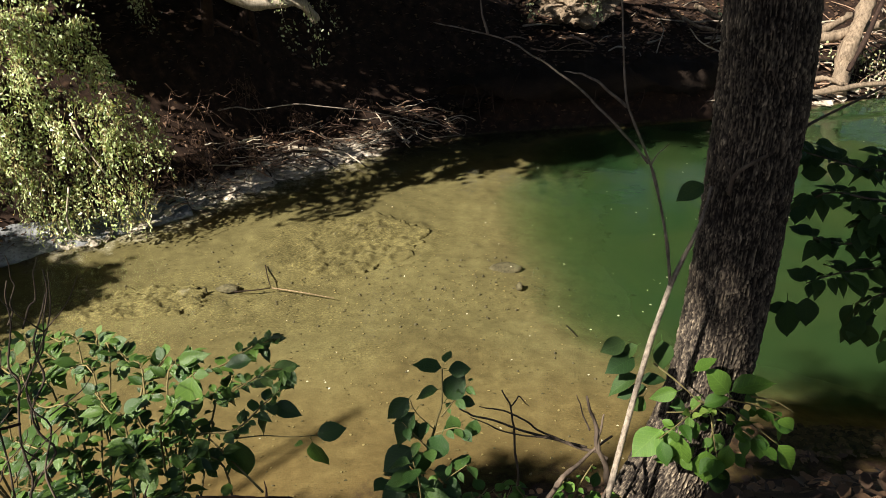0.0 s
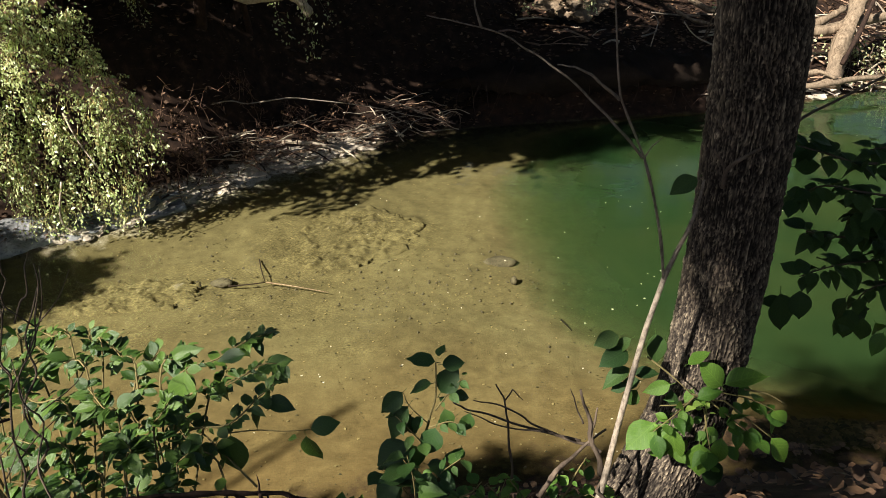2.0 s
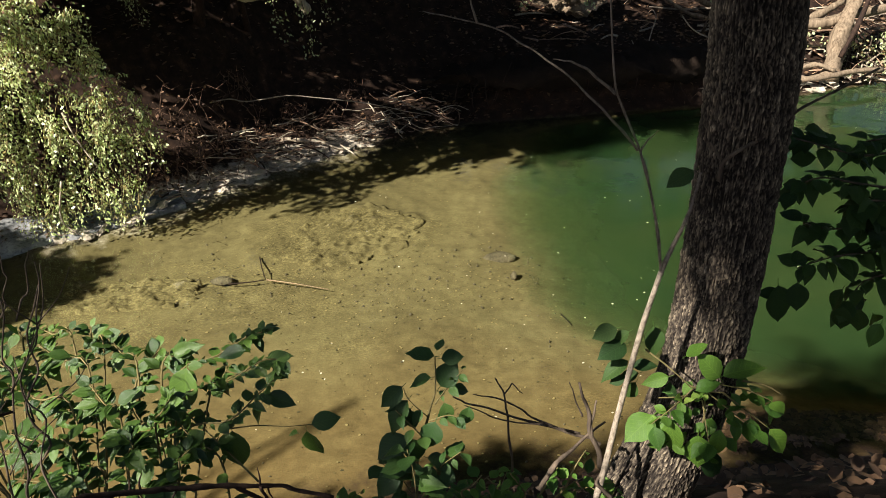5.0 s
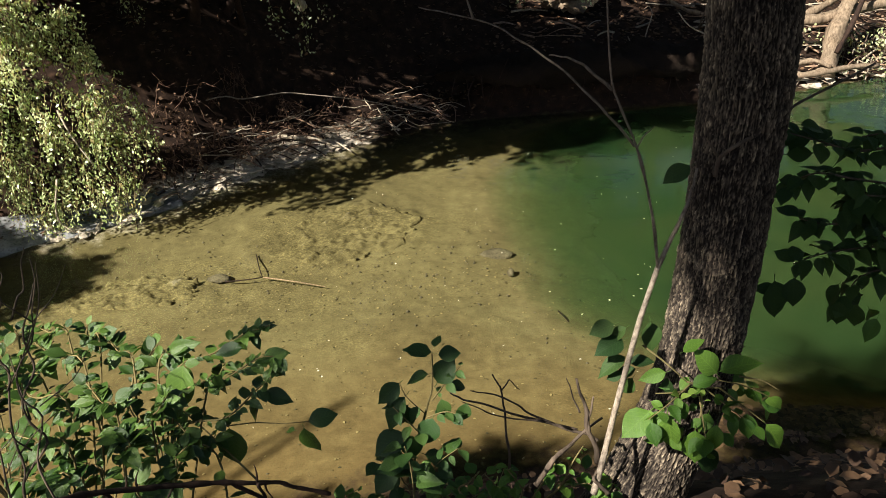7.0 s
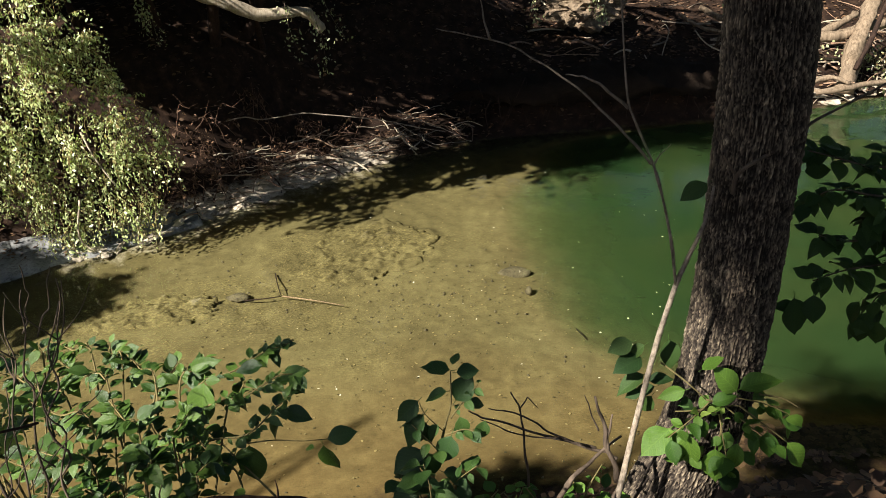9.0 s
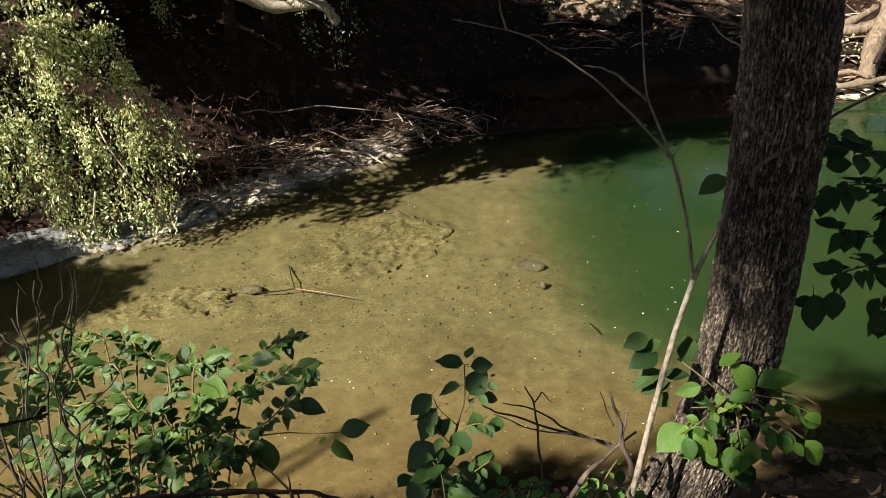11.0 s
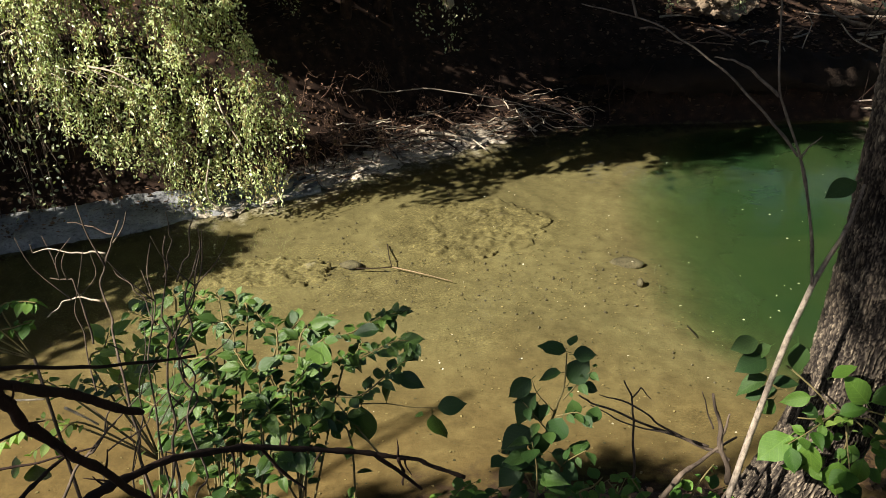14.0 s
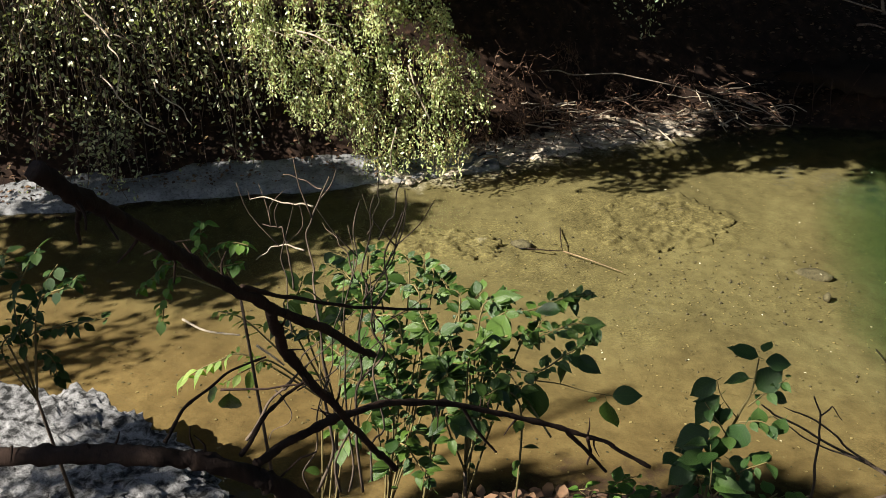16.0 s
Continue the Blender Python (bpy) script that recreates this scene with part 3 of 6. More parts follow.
bank_tree((8.5, 18.5), (0.2, -0.8), 10.0, 6.5, (3.4, 2.2, 3.6), 6000, 0.28, "unseen tall tree added beyond the creek to block the sky")
bank_tree((13.5, 21), (0.0, -0.5), 11.0, 7.0, (3.6, 2.4, 4.0), 5000, 0.30, "unseen tall tree added beyond the creek to block the sky")
bank_tree((-1.5, 19), (0.0, 0.0), 11.0, 7.5, (4.0, 2.4, 4.2), 6000, 0.30, "unseen tall tree added beyond the creek to block the sky")
bank_tree((-7.5, 16), (0.0, 0.0), 11.0, 7.5, (4.0, 2.6, 4.2), 6000, 0.30, "unseen tall tree added beyond the creek to block the sky")
bank_tree((4.6, 16.5), (0.0, -0.5), 15.0, 11.5, (3.6, 2.2, 4.2), 7000, 0.32, "unseen very tall tree added to keep sky out of the reflections")
bank_tree((10.0, 15.8), (0.0, -0.5), 14.0, 10.5, (3.6, 2.4, 4.2), 7000, 0.32, "unseen very tall tree added to keep sky out of the reflections")
bank_tree((-0.5, 17.5), (0.0, -0.5), 15.0, 12.0, (3.6, 2.2, 4.0), 6000, 0.32, "unseen very tall tree added to keep sky out of the reflections")
bank_tree((-15, 10), (0.0, 0.0), 11.0, 7.5, (3.6, 3.6, 4.2), 5000, 0.30, "unseen tall tree added along the creek to block the sky")
# unseen boughs placed up-sun to shade the head of the pool
bank_tree((-3.75, 10.9), (0.25, -3.35), 3.6, 4.1, (0.9, 0.6, 0.3), 1500, 0.11, "unseen leafy bough added to shade the head of the pool", 0.05, 70, 0.06, 0.6)
bank_tree((-2.6, 11.6), (0.15, -3.25), 3.4, 4.1, (0.95, 0.6, 0.3), 1700, 0.11, "unseen leafy bough added to shade the head of the pool", 0.05, 70, 0.06, 0.6)
# near bank and upstream: unseen trees added so their shade falls over slope and water
bank_tree((-5.1, -3.2), (-0.12, 0.95), 9.8, 9.1, (0.36, 0.36, 0.5), 900, 0.14, "unseen tree added on the near bank to shade the slope", 0.16, 30, 0.15)
bank_tree((-4.2, -3.9), (-0.1, 1.3), 10.2, 9.5, (0.52, 0.52, 0.38), 1700, 0.15, "unseen tree added on the near bank to shade the slope", 0.14, 30, 0.14)
bank_tree((-5.6, -2.3), (-0.26, 1.0), 7.4, 6.9, (0.38, 0.34, 0.28), 700, 0.12, "unseen young tree added on the near bank to shade the slope", 0.09, 20, 0.12)
bank_tree((-4.7, -3.0), (0.2, 1.2), 7.4, 6.9, (0.42, 0.42, 0.25), 260, 0.12, "unseen young tree added on the near bank to shade the slope", 0.09, 20, 0.16)
bank_tree((-4.5, -3.0), (0.06, 1.3), 5.3, 7.75, (0.28, 0.28, 0.5), 750, 0.13, "unseen slender tree added on the near bank to shade the slope", 0.08, 20, 0.1)
bank_tree((-8.3, -2.8), (0.1, 1.5), 6.6, 5.9, (0.35, 0.3, 0.25), 280, 0.14, "unseen young tree added to shade the boulder and the bush by it", 0.1, 20, 0.2)
bank_tree((-9.4, -1.2), (0.2, 2.0), 4.6, 4.2, (0.6, 0.6, 0.3), 330, 0.10, "unseen leafy tree added to shade the water by the boulder", 0.1, 30, 0.14)
bank_tree((-7.2, -2.8), (0.07, 1.4), 4.2, 6.5, (0.3, 0.3, 0.25), 380, 0.13, "unseen young tree added to shade the boulder and the bush by it", 0.08, 20, 0.1)
bank_tree((-10.2, 5.6), (2.35, -1.75), 4.0, 4.0, (0.6, 0.5, 0.25), 1400, 0.12, "unseen leafy bough added to shade the upstream water", 0.06, 20, 0.1)
bank_tree((1.5, -4.2), (0.3, 1.2), 9.5, 8.0, (2.4, 1.4, 1.6), 3000, 0.2, "unseen tree added behind the viewpoint to darken the near bank", 0.2)
bank_tree((-9.9, 0.0), (0.1, 2.6), 5.4, 4.4, (1.5, 1.15, 0.7), 4000, 0.16, "unseen leaning tree added to shade the upstream water", 0.12, 40, 0.2)
bank_tree((-10.9, 6.3), (2.4, -2.15), 4.4, 4.2, (0.85, 0.42, 0.22), 2000, 0.14, "unseen leafy bough added to shade the pale ledge", 0.07, 40, 0.14)
bank_tree((-10.6, 5.7), (1.1, -2.2), 4.5, 4.15, (1.0, 0.9, 0.28), 1900, 0.16, "unseen leafy tree added to shade the pale ledge", 0.12, 40, 0.2)


# ---- far bank: vines, brush, ledge, logs ----
def along(a, b, u):
    return Vector(a).lerp(Vector(b), u)


def hanging_vine():
    """A ragged curtain of small-leaved vine: separate bunches of drooping strands, with gaps, and tails that hang to the waterline."""
    t = thing("hanging_vine", "sunlit curtain of small-leaved green vine hanging over the creek bank", "vine")
    xs = [-5.6, -5.2, -5.0, -4.9, -4.75, -4.5, -4.36, -4.1, -3.87, -3.74, -3.5, -3.27, -3.05, -2.93]
    low = [1.6, 1.0, 0.72, 0.66, 0.74, 0.42, 0.14, 0.08, 0.11, 0.50, 0.25, 0.07, 0.6, 1.0]
    high = [2.9, 3.2, 3.3, 3.3, 3.3, 3.3, 3.3, 3.2, 3.1, 3.0, 2.3, 1.75, 1.45, 1.3]
    stems = Geo()
    pos, way, size, tilt = [], [], [], []

    def put(q, spread, small=1.0):
        pos.append(q + Vector((rnd.gauss(0, spread), rnd.gauss(0, spread), rnd.gauss(0, spread))))
        way.append((rnd.gauss(0.1, 0.6), rnd.gauss(-0.1, 0.4), rnd.gauss(-0.6, 0.5)))
        tilt.append((rnd.gauss(-0.48, 0.32), rnd.gauss(-0.6, 0.32), rnd.gauss(0.6, 0.32)))
        size.append(small * (0.020 + 0.036 * rnd.random() ** 1.5))

    def spot(x, z, back):
        return Vector((x - back * 0.25, 7.55 + (x + 5.75) * 0.262 + back, z))

    cells = [(-5.6 + 0.125 * i, 0.1 + 0.165 * j) for i in range(22) for j in range(20)]
    for cx, cz in cells:
        x, z = cx + rnd.uniform(-0.07, 0.07), cz + rnd.uniform(-0.09, 0.09)
        lo, hi = np.interp(x, xs, low), np.interp(x, xs, high)
        lobe = x > -3.62
        if not lo + 0.08 < z < hi or rnd.random() < (0.62 if lobe and z < 1.0 else 0.16):
            continue
        bulge = noise.noise(Vector((x * 2.6, z * 1.9, 3.0)))
        if bulge < -0.42 and x < -4.0:
            continue
        out = -0.34 * bulge + rnd.gauss(0, 0.06) + 0.07 * (z - lo)
        R = rnd.uniform(0.05, 0.15)
        for k in range(int(rnd.uniform(2, 8))):
            a = rnd.uniform(0, math.tau)
            q0 = spot(x + R * math.cos(a) * rnd.random(), z + R * rnd.uniform(-0.3, 0.8), out + R * math.sin(a) * rnd.random())
            L = rnd.uniform(0.10, 0.42)
            if q0.z - L < lo:
                L = max(0.06, q0.z - lo + rnd.uniform(-0.05, 0.1))
            d = Vector((math.cos(a) * 0.5 * R, math.sin(a) * 0.4 * R - 0.03, 0))
            line = tube(stems, [q0, q0 + d + Vector((0, 0, -0.3 * L)), q0 + d * 1.4 + Vector((rnd.gauss(0, 0.02), 0, -L))], 0.0045, 0.0018, 4, 4)
            for _ in range(int(L * rnd.uniform(40, 85)) + 3):
                put(line[rnd.randrange(len(line))], 0.024)
    # loose single tails between and below the bunches
    for i in range(64):
        x = rnd.uniform(-5.4, -2.90)
        lo, hi = np.interp(x, xs, low), np.interp(x, xs, high)
        z1 = lo + rnd.uniform(-0.06, 0.35) ** 1
        z0 = min(hi, z1 + rnd.uniform(0.25, 0.8))
        back = rnd.uniform(-0.2, 0.2)
        line = tube(stems, [spot(x + rnd.uniform(-0.15, 0.15), z0, back + 0.1), spot(x, (z0 + z1) / 2, back), spot(x + rnd.uniform(-0.03, 0.03), z1, back - 0.04)], 0.004, 0.0018, 4, 5)
        for _ in range(int((z0 - z1) * rnd.uniform(10, 40)) + 3):
            put(line[rnd.randrange(len(line))], 0.022, 0.85)
    # twigs that stick out past its far end
    for i in range(26):
        z = rnd.uniform(0.7, 2.6)
        x = np.interp(z, [0.5, 1.2, 1.5, 1.75, 2.2, 2.7], [-2.80, -2.98, -3.12, -3.38, -3.5, -3.54])
        q = spot(x - 0.12, z, 0.1)
        d = Vector((rnd.uniform(0.08, 0.24), rnd.gauss(0, 0.06), rnd.gauss(0.02, 0.08)))
        line = tube(stems, [q, q + d * 0.6 + Vector((0, 0, 0.03)), q + d + Vector((0, 0, -0.05))], 0.004, 0.0015, 4, 4)
        for _ in range(rnd.randrange(4, 16)):
            put(line[rnd.randrange(2, len(line))], 0.022)
    part("vine_tangle", stems.mesh("vine_tangle", M_GREENSTEM), t)
    leaf_cloud("foliage", M_VINE, pos, way, size, tilt, t)
    for i in range(18):
        x, z = rnd.gauss(-4.75, 0.3), rnd.gauss(1.62, 0.14)
        c = spot(x, z, rnd.uniform(-0.22, 0.0))
        d = Vector((rnd.uniform(0.06, 0.2), rnd.gauss(0, 0.05), rnd.gauss(-0.08, 0.07)))
        limb("dry_stem", M_BLEACHED, [c - d, c + Vector((0, 0, 0.03)), c + d], 0.004, 0.002, t, "pale dry vine stem", segs=5, steps=3)
    for pts in ([(-3.746, 8.000, 1.439), (-3.643, 7.950, 1.176), (-3.467, 7.900, 0.879)], [(-7.078, 7.000, 1.829), (-6.804, 7.100, 1.710), (-6.747, 7.400, 1.527)],
                [(-4.877, 7.600, 1.823), (-4.576, 7.550, 1.783), (-4.284, 7.600, 1.591)], [(-3.930, 8.000, 0.693), (-3.981, 7.900, 0.309), (-3.835, 7.900, 0.115)]):
        limb("vine_stem", M_BLEACHED, pts, 0.012, 0.006, t, "pale bare vine stem", segs=6)
    return t


def bank_bush(label, a, b, low, high, back, count, leaf, stems=26, dens=1.0):
    """Arching brush along a stretch of bank: thin stems that bend over the water, small leaves along them."""
    t = thing("bank_bush", label, "bush")
    g = Geo()
    pos, way, size, tilt = [], [], [], []
    per = max(4, count // stems)
    for i in range(stems):
        u = rnd.random()
        front = along(a, b, u)
        n = Vector((-(b[1] - a[1]), b[0] - a[0], 0)).normalized()
        root = front + n * rnd.uniform(0.6, back)
        root.z = land_z(root.x, root.y)
        top = front + n * rnd.uniform(0.1, 0.7)
        top.z = rnd.uniform(low + (high - low) * 0.4, high)
        tip = front + Vector((rnd.uniform(-0.5, 0.5), 0, 0)) - n * rnd.uniform(-0.15, 0.3)
        tip.z = max(low, top.z - rnd.uniform(0.3, 1.9))
        line = tube(g, [root, root.lerp(top, 0.6) + Vector((0, 0, 0.25)), top, tip], 0.014, 0.004, 5, 6)
        for _ in range(per):
            k = (0.25 + 0.75 * rnd.random()) * (len(line) - 1)
            q = line[int(k)].lerp(line[min(len(line) - 1, int(k) + 1)], k % 1)
            pos.append(q + Vector((rnd.gauss(0, 0.085), rnd.gauss(0, 0.085), rnd.gauss(-0.03, 0.075))))
            way.append((rnd.gauss(0, 0.6), rnd.gauss(-0.2, 0.6), rnd.gauss(-0.35, 0.45)))
            tilt.append((rnd.gauss(-0.35, 0.4), rnd.gauss(-0.5, 0.4), rnd.gauss(0.65, 0.4)))
            size.append(rnd.uniform(0.6, 1.25) * leaf)
    part("brush", g.mesh("brush", M_TWIG), t)
    leaf_cloud("foliage", M_BUSH, pos, way, size, tilt, t)
    return t


hanging_vine()
bank_bush("dense leafy brush arching over the pale stone ledge", (-7.3, 6.95, 0), (-5.45, 8.0, 0), 0.16, 3.0, 1.4, 6800, 0.066, 150)
bank_bush("dense leafy brush arching over the pale stone ledge", (-9.6, 5.7, 0), (-7.0, 7.0, 0), 0.14, 3.2, 1.4, 6800, 0.066, 150)
bank_bush("low scrub growing at the foot of the vines", (-7.6, 6.1, 0), (-6.6, 6.5, 0), 0.2, 0.8, 0.9, 500, 0.06, 12)


def bramble(label, a, b, low, high, back, stems, dead):
    """A tangle of bare reddish-brown stems with a few withered leaves still on them."""
    t = thing("bramble", label, "bramble")
    g = Geo()
    pos = []
    n = Vector((-(b[1] - a[1]), b[0] - a[0], 0)).normalized()
    for i in range(stems):
        root = along(a, b, rnd.random()) + n * rnd.uniform(0.0, back)
        root.z = land_z(root.x, root.y)
        h = rnd.uniform(low, high)
        reach = Vector((rnd.gauss(0.05, 0.28), rnd.gauss(-0.12, 0.2), 0)) * (0.5 + h * 0.5)
        top = root + reach * 0.6 + Vector((0, 0, h))
        tip = root + reach * rnd.uniform(1.0, 1.6) + Vector((0, 0, h * rnd.uniform(0.3, 0.95)))
        line = tube(g, kinked([root, root.lerp(top, 0.55), top, tip], 0.05), rnd.uniform(0.003, 0.008), 0.002, 4, 2)
        for _ in range(3):
            q = rnd.choice(line[2:])
            d = Vector((rnd.gauss(0, 0.12), rnd.gauss(0, 0.1), rnd.gauss(0.02, 0.1)))
            tube(g, [q, q + d * 0.6, q + d], 0.0028, 0.0012, 4, 2)
        pos += [rnd.choice(line[2:]) + Vector((rnd.gauss(0, 0.04), rnd.gauss(0, 0.04), rnd.gauss(0, 0.04))) for _ in range(dead)]
    part("tangle", g.mesh("tangle", M_REDTWIG), t)["kind"] = "stuff"
    k = len(pos)
    leaf_cloud("withered_leaves", M_LITTER, pos, nrs.normal(size=(k, 3)) + (0, 0, -0.5), nrs.uniform(0.025, 0.06, k), nrs.normal(size=(k, 3)) * 0.7 + (-0.3, -0.5, 0.5), t)
    return t


bramble("tangle of red-brown bramble stems beside the hanging vine", (-3.5, 8.75, 0), (-2.2, 9.85, 0), 0.12, 0.55, 0.8, 55, 9)
bramble("dry brown bramble behind the leafy bank brush", (-9.4, 6.3, 0), (-5.2, 8.5, 0), 0.6, 2.2, 0.9, 150, 16)
bramble("dry brown twigs standing among the driftwood", (-2.4, 10.0, 0), (-0.6, 11.1, 0), 0.05, 0.4, 0.8, 45, 4)

for pts, r in (([(-7.271, 7.000, 2.156), (-6.959, 6.900, 1.922), (-6.652, 6.800, 1.600), (-6.691, 6.700, 1.152)], 0.014), ([(-7.060, 6.900, 1.316), (-6.619, 6.700, 1.126), (-6.299, 6.600, 0.999), (-6.029, 6.600, 0.867)], 0.010),
               ([(-6.494, 7.100, 1.239), (-6.151, 7.000, 1.041), (-5.901, 6.900, 0.857)], 0.010), ([(-7.811, 6.600, 1.630), (-7.702, 6.700, 1.986), (-7.828, 6.800, 2.261)], 0.012), ([(-5.706, 7.200, 2.296), (-5.508, 7.100, 2.213), (-5.249, 7.100, 2.268)], 0.012)):
    tagged(limb("bare_branch", M_BLEACHED, kinked(pts, 0.07), r, r * 0.5), "pale bare branch reaching through the bank brush", "branch")


def stone_ledge():
    """A low, smooth shelf of pale silted limestone along the waterline, worn round at its front."""
    g = Geo()
    prof = [(-0.12, -0.25), (-0.08, -0.02), (-0.06, 0.02), (-0.02, 0.045), (0.04, 0.06), (0.12, 0.066), (0.20, 0.072), (0.28, 0.08), (0.36, 0.088), (0.44, 0.10), (0.52, 0.12), (0.62, 0.15), (0.70, -0.1)]
    n = 420
    verts = []
    for i in range(n + 1):
        x = -9.4 + 6.4 * i / n
        y = np.interp(x, FAR_X, FAR_Y)
        thin = 0.35 + 0.65 * float(ease(-3.3, -4.8, np.array(x)))
        bay = 0.10 * noise.noise(Vector((x * 1.1, 0, 2))) + 0.045 * noise.noise(Vector((x * 3.4, 0, 2))) + 0.02 * noise.noise(Vector((x * 11, 0, 2)))
        for k, (d, z) in enumerate(prof):
            q = Vector((x * 2.2, d * 5, 0.0))
            dd = d * (thin if d > 0 else 1.0) + bay * (1 - max(0.0, d))
            rise = 0.035 * noise.noise(q * 0.8 + Vector((9, 0, 0))) + 0.022 * noise.noise(q * 3.0) + 0.012 * noise.noise(q * 9)
            verts.append((x - 0.5 * dd, y + 0.87 * dd, z * (0.6 + 0.4 * thin) + (rise if 1 < k < 12 else 0)))
    m = len(prof)
    faces = [(i * m + k, (i + 1) * m + k, (i + 1) * m + k + 1, i * m + k + 1) for i in range(n) for k in range(m - 1)]
    g.add(verts, faces)
    return tagged(new("stone_ledge", g.mesh("stone_ledge", M_SHELF)), "low smooth pale grey limestone ledge along the waterline", "rock ledge")


stone_ledge()


def rubble():
    """Flat pale stones strewn along the water's edge."""
    t = thing("bank_rubble", "flat pale stones and chips strewn along the water's edge", "stones")
    lumps = [lump("stone", M_PALESTONE, (0, 0, 0), (0.095, 0.062, 0.016), 0.9, 2.2, 2, parent=t, smooth=False) for i in range(4)]
    kept = []
    for i in range(290):
        x = rnd.uniform(-4.2, -0.9) if i < 250 else rnd.uniform(5.4, 8.2)
        d = rnd.uniform(-0.02, 0.6) * rnd.uniform(0.5, 1.0)
        y = np.interp(x, FAR_X, FAR_Y) + d - 0.05
        s = (0.35 + 1.7 * rnd.random() ** 2.2) * (1 - 0.3 * d)
        ob = lumps[i % 4] if i < 4 else new("stone", lumps[i % 4].data)
        ob.parent = t
        ob.matrix_basis = pose(x, y, max(land_z(x, y), -0.02) + 0.010 * s, rnd.uniform(-22, 22), rnd.uniform(-22, 22), rnd.uniform(0, 360)) @ Matrix.Scale(s, 4)
    return t


rubble()


def driftwood_pile():
    t = thing("driftwood_pile", "tangled pile of pale driftwood sticks and roots on the far bank", "driftwood")
    for i in range(170):
        u = rnd.random()
        x = -3.2 + 3.5 * u
        y = np.interp(x, FAR_X, FAR_Y) + abs(rnd.gauss(0.25, 0.35))
        z = land_z(x, y) + abs(rnd.gauss(0.03, 0.10))
        a = rnd.gauss(0.2, 0.85)
        L = rnd.uniform(0.08, 0.55)
        d = Vector((math.cos(a), math.sin(a), rnd.gauss(-0.08, 0.16))) * L
        c = Vector((x, y, z))
        bend = Vector((rnd.gauss(0, 0.05), rnd.gauss(0, 0.05), rnd.gauss(0.02, 0.04))) * L * 2
        r = rnd.choice((0.003, 0.004, 0.006, 0.008, 0.014))
        limb("stick", rnd.choice((M_DRIFT, M_DRIFT, M_BLEACHED, M_DARKBARK, M_DARKBARK, M_TWIG)), [c - d / 2, c + bend, c + d / 2], r, r * 0.55, t, segs=5, steps=3)
    # long bleached sticks washed up along the shore
    for i in range(46):
        x = rnd.uniform(-2.9, -0.3)
        y = np.interp(x, FAR_X, FAR_Y) + rnd.uniform(0.1, 1.0)
        a = rnd.gauss(0.75, 0.45) + (math.pi / 2 if rnd.random() < 0.15 else 0)
        d = Vector((math.cos(a), math.sin(a), rnd.gauss(0.02, 0.12))) * rnd.uniform(0.12, 0.42)
        c = Vector((x, y, land_z(x, y) + rnd.uniform(0.05, 0.14)))
        r = rnd.choice((0.006, 0.008, 0.011, 0.017))
        limb("stick", rnd.choice((M_BLEACHED, M_BLEACHED, M_DRIFT)), kinked([c - d, c, c + d], 0.05), r, r * 0.5, t, segs=6, steps=2)
    for pts, r in (([(-3.294, 10.200, 0.762), (-2.678, 10.400, 0.804), (-1.710, 10.800, 0.683), (-0.741, 11.100, 0.438), (-0.073, 11.300, 0.222)], 0.011), ([(-0.747, 11.300, 0.564), (-0.353, 11.300, 0.368), (0.048, 11.300, 0.195), (0.305, 11.200, 0.090)], 0.009),
                   ([(-0.741, 11.100, 0.438), (-0.514, 11.200, 0.236), (-0.196, 11.200, 0.063), (0.305, 11.200, 0.115)], 0.008), ([(-2.277, 10.200, 0.074), (-1.816, 10.100, 0.043), (-1.650, 10.100, 0.073)], 0.03),
                   ([(-2.091, 10.500, 0.199), (-1.635, 10.500, 0.168), (-1.249, 10.400, 0.080)], 0.03)) + (([(-1.561, 10.500, 0.143), (-1.333, 10.500, 0.124), (-1.091, 10.300, 0.035)], 0.02),
                   ([(-1.124, 10.800, 0.216), (-0.736, 10.900, 0.299), (-0.622, 11.000, 0.330)], 0.012), ([(-0.738, 11.000, 0.389), (-0.622, 10.900, 0.216), (-0.470, 10.900, 0.031)], 0.010),
                   ([(-2.833, 10.200, 0.396), (-2.333, 10.200, 0.249), (-1.862, 10.500, 0.196)], 0.010), ([(-2.866, 10.000, 0.346), (-2.467, 10.200, 0.368), (-1.995, 10.400, 0.234)], 0.008)):
        limb("branch", M_BLEACHED if r > 0.013 else M_GREYBARK, kinked(pts, 0.018), r, r * 0.45, t, segs=7, steps=3)
    return t


driftwood_pile()
tagged(limb("bleached_log", M_BLEACHED, [(-3.125, 10.300, 2.454), (-2.647, 10.450, 2.224), (-2.347, 10.600, 2.071), (-2.019, 10.750, 2.067), (-1.787, 10.850, 2.017), (-1.631, 10.900, 1.790)], 0.085, 0.055, segs=14, wob=0.35, knots=0.2),
       "sun-bleached broken log jutting from the far bank", "log")
tagged(limb("leaning_trunk", M_DARKBARK, [(-2.540, 11.600, 2.173), (-2.774, 11.500, 1.667), (-3.111, 11.300, 1.136), (-3.383, 10.900, 0.698)], 0.085, 0.075, segs=10), "slender dark trunk leaning out of the shaded bank", "trunk")


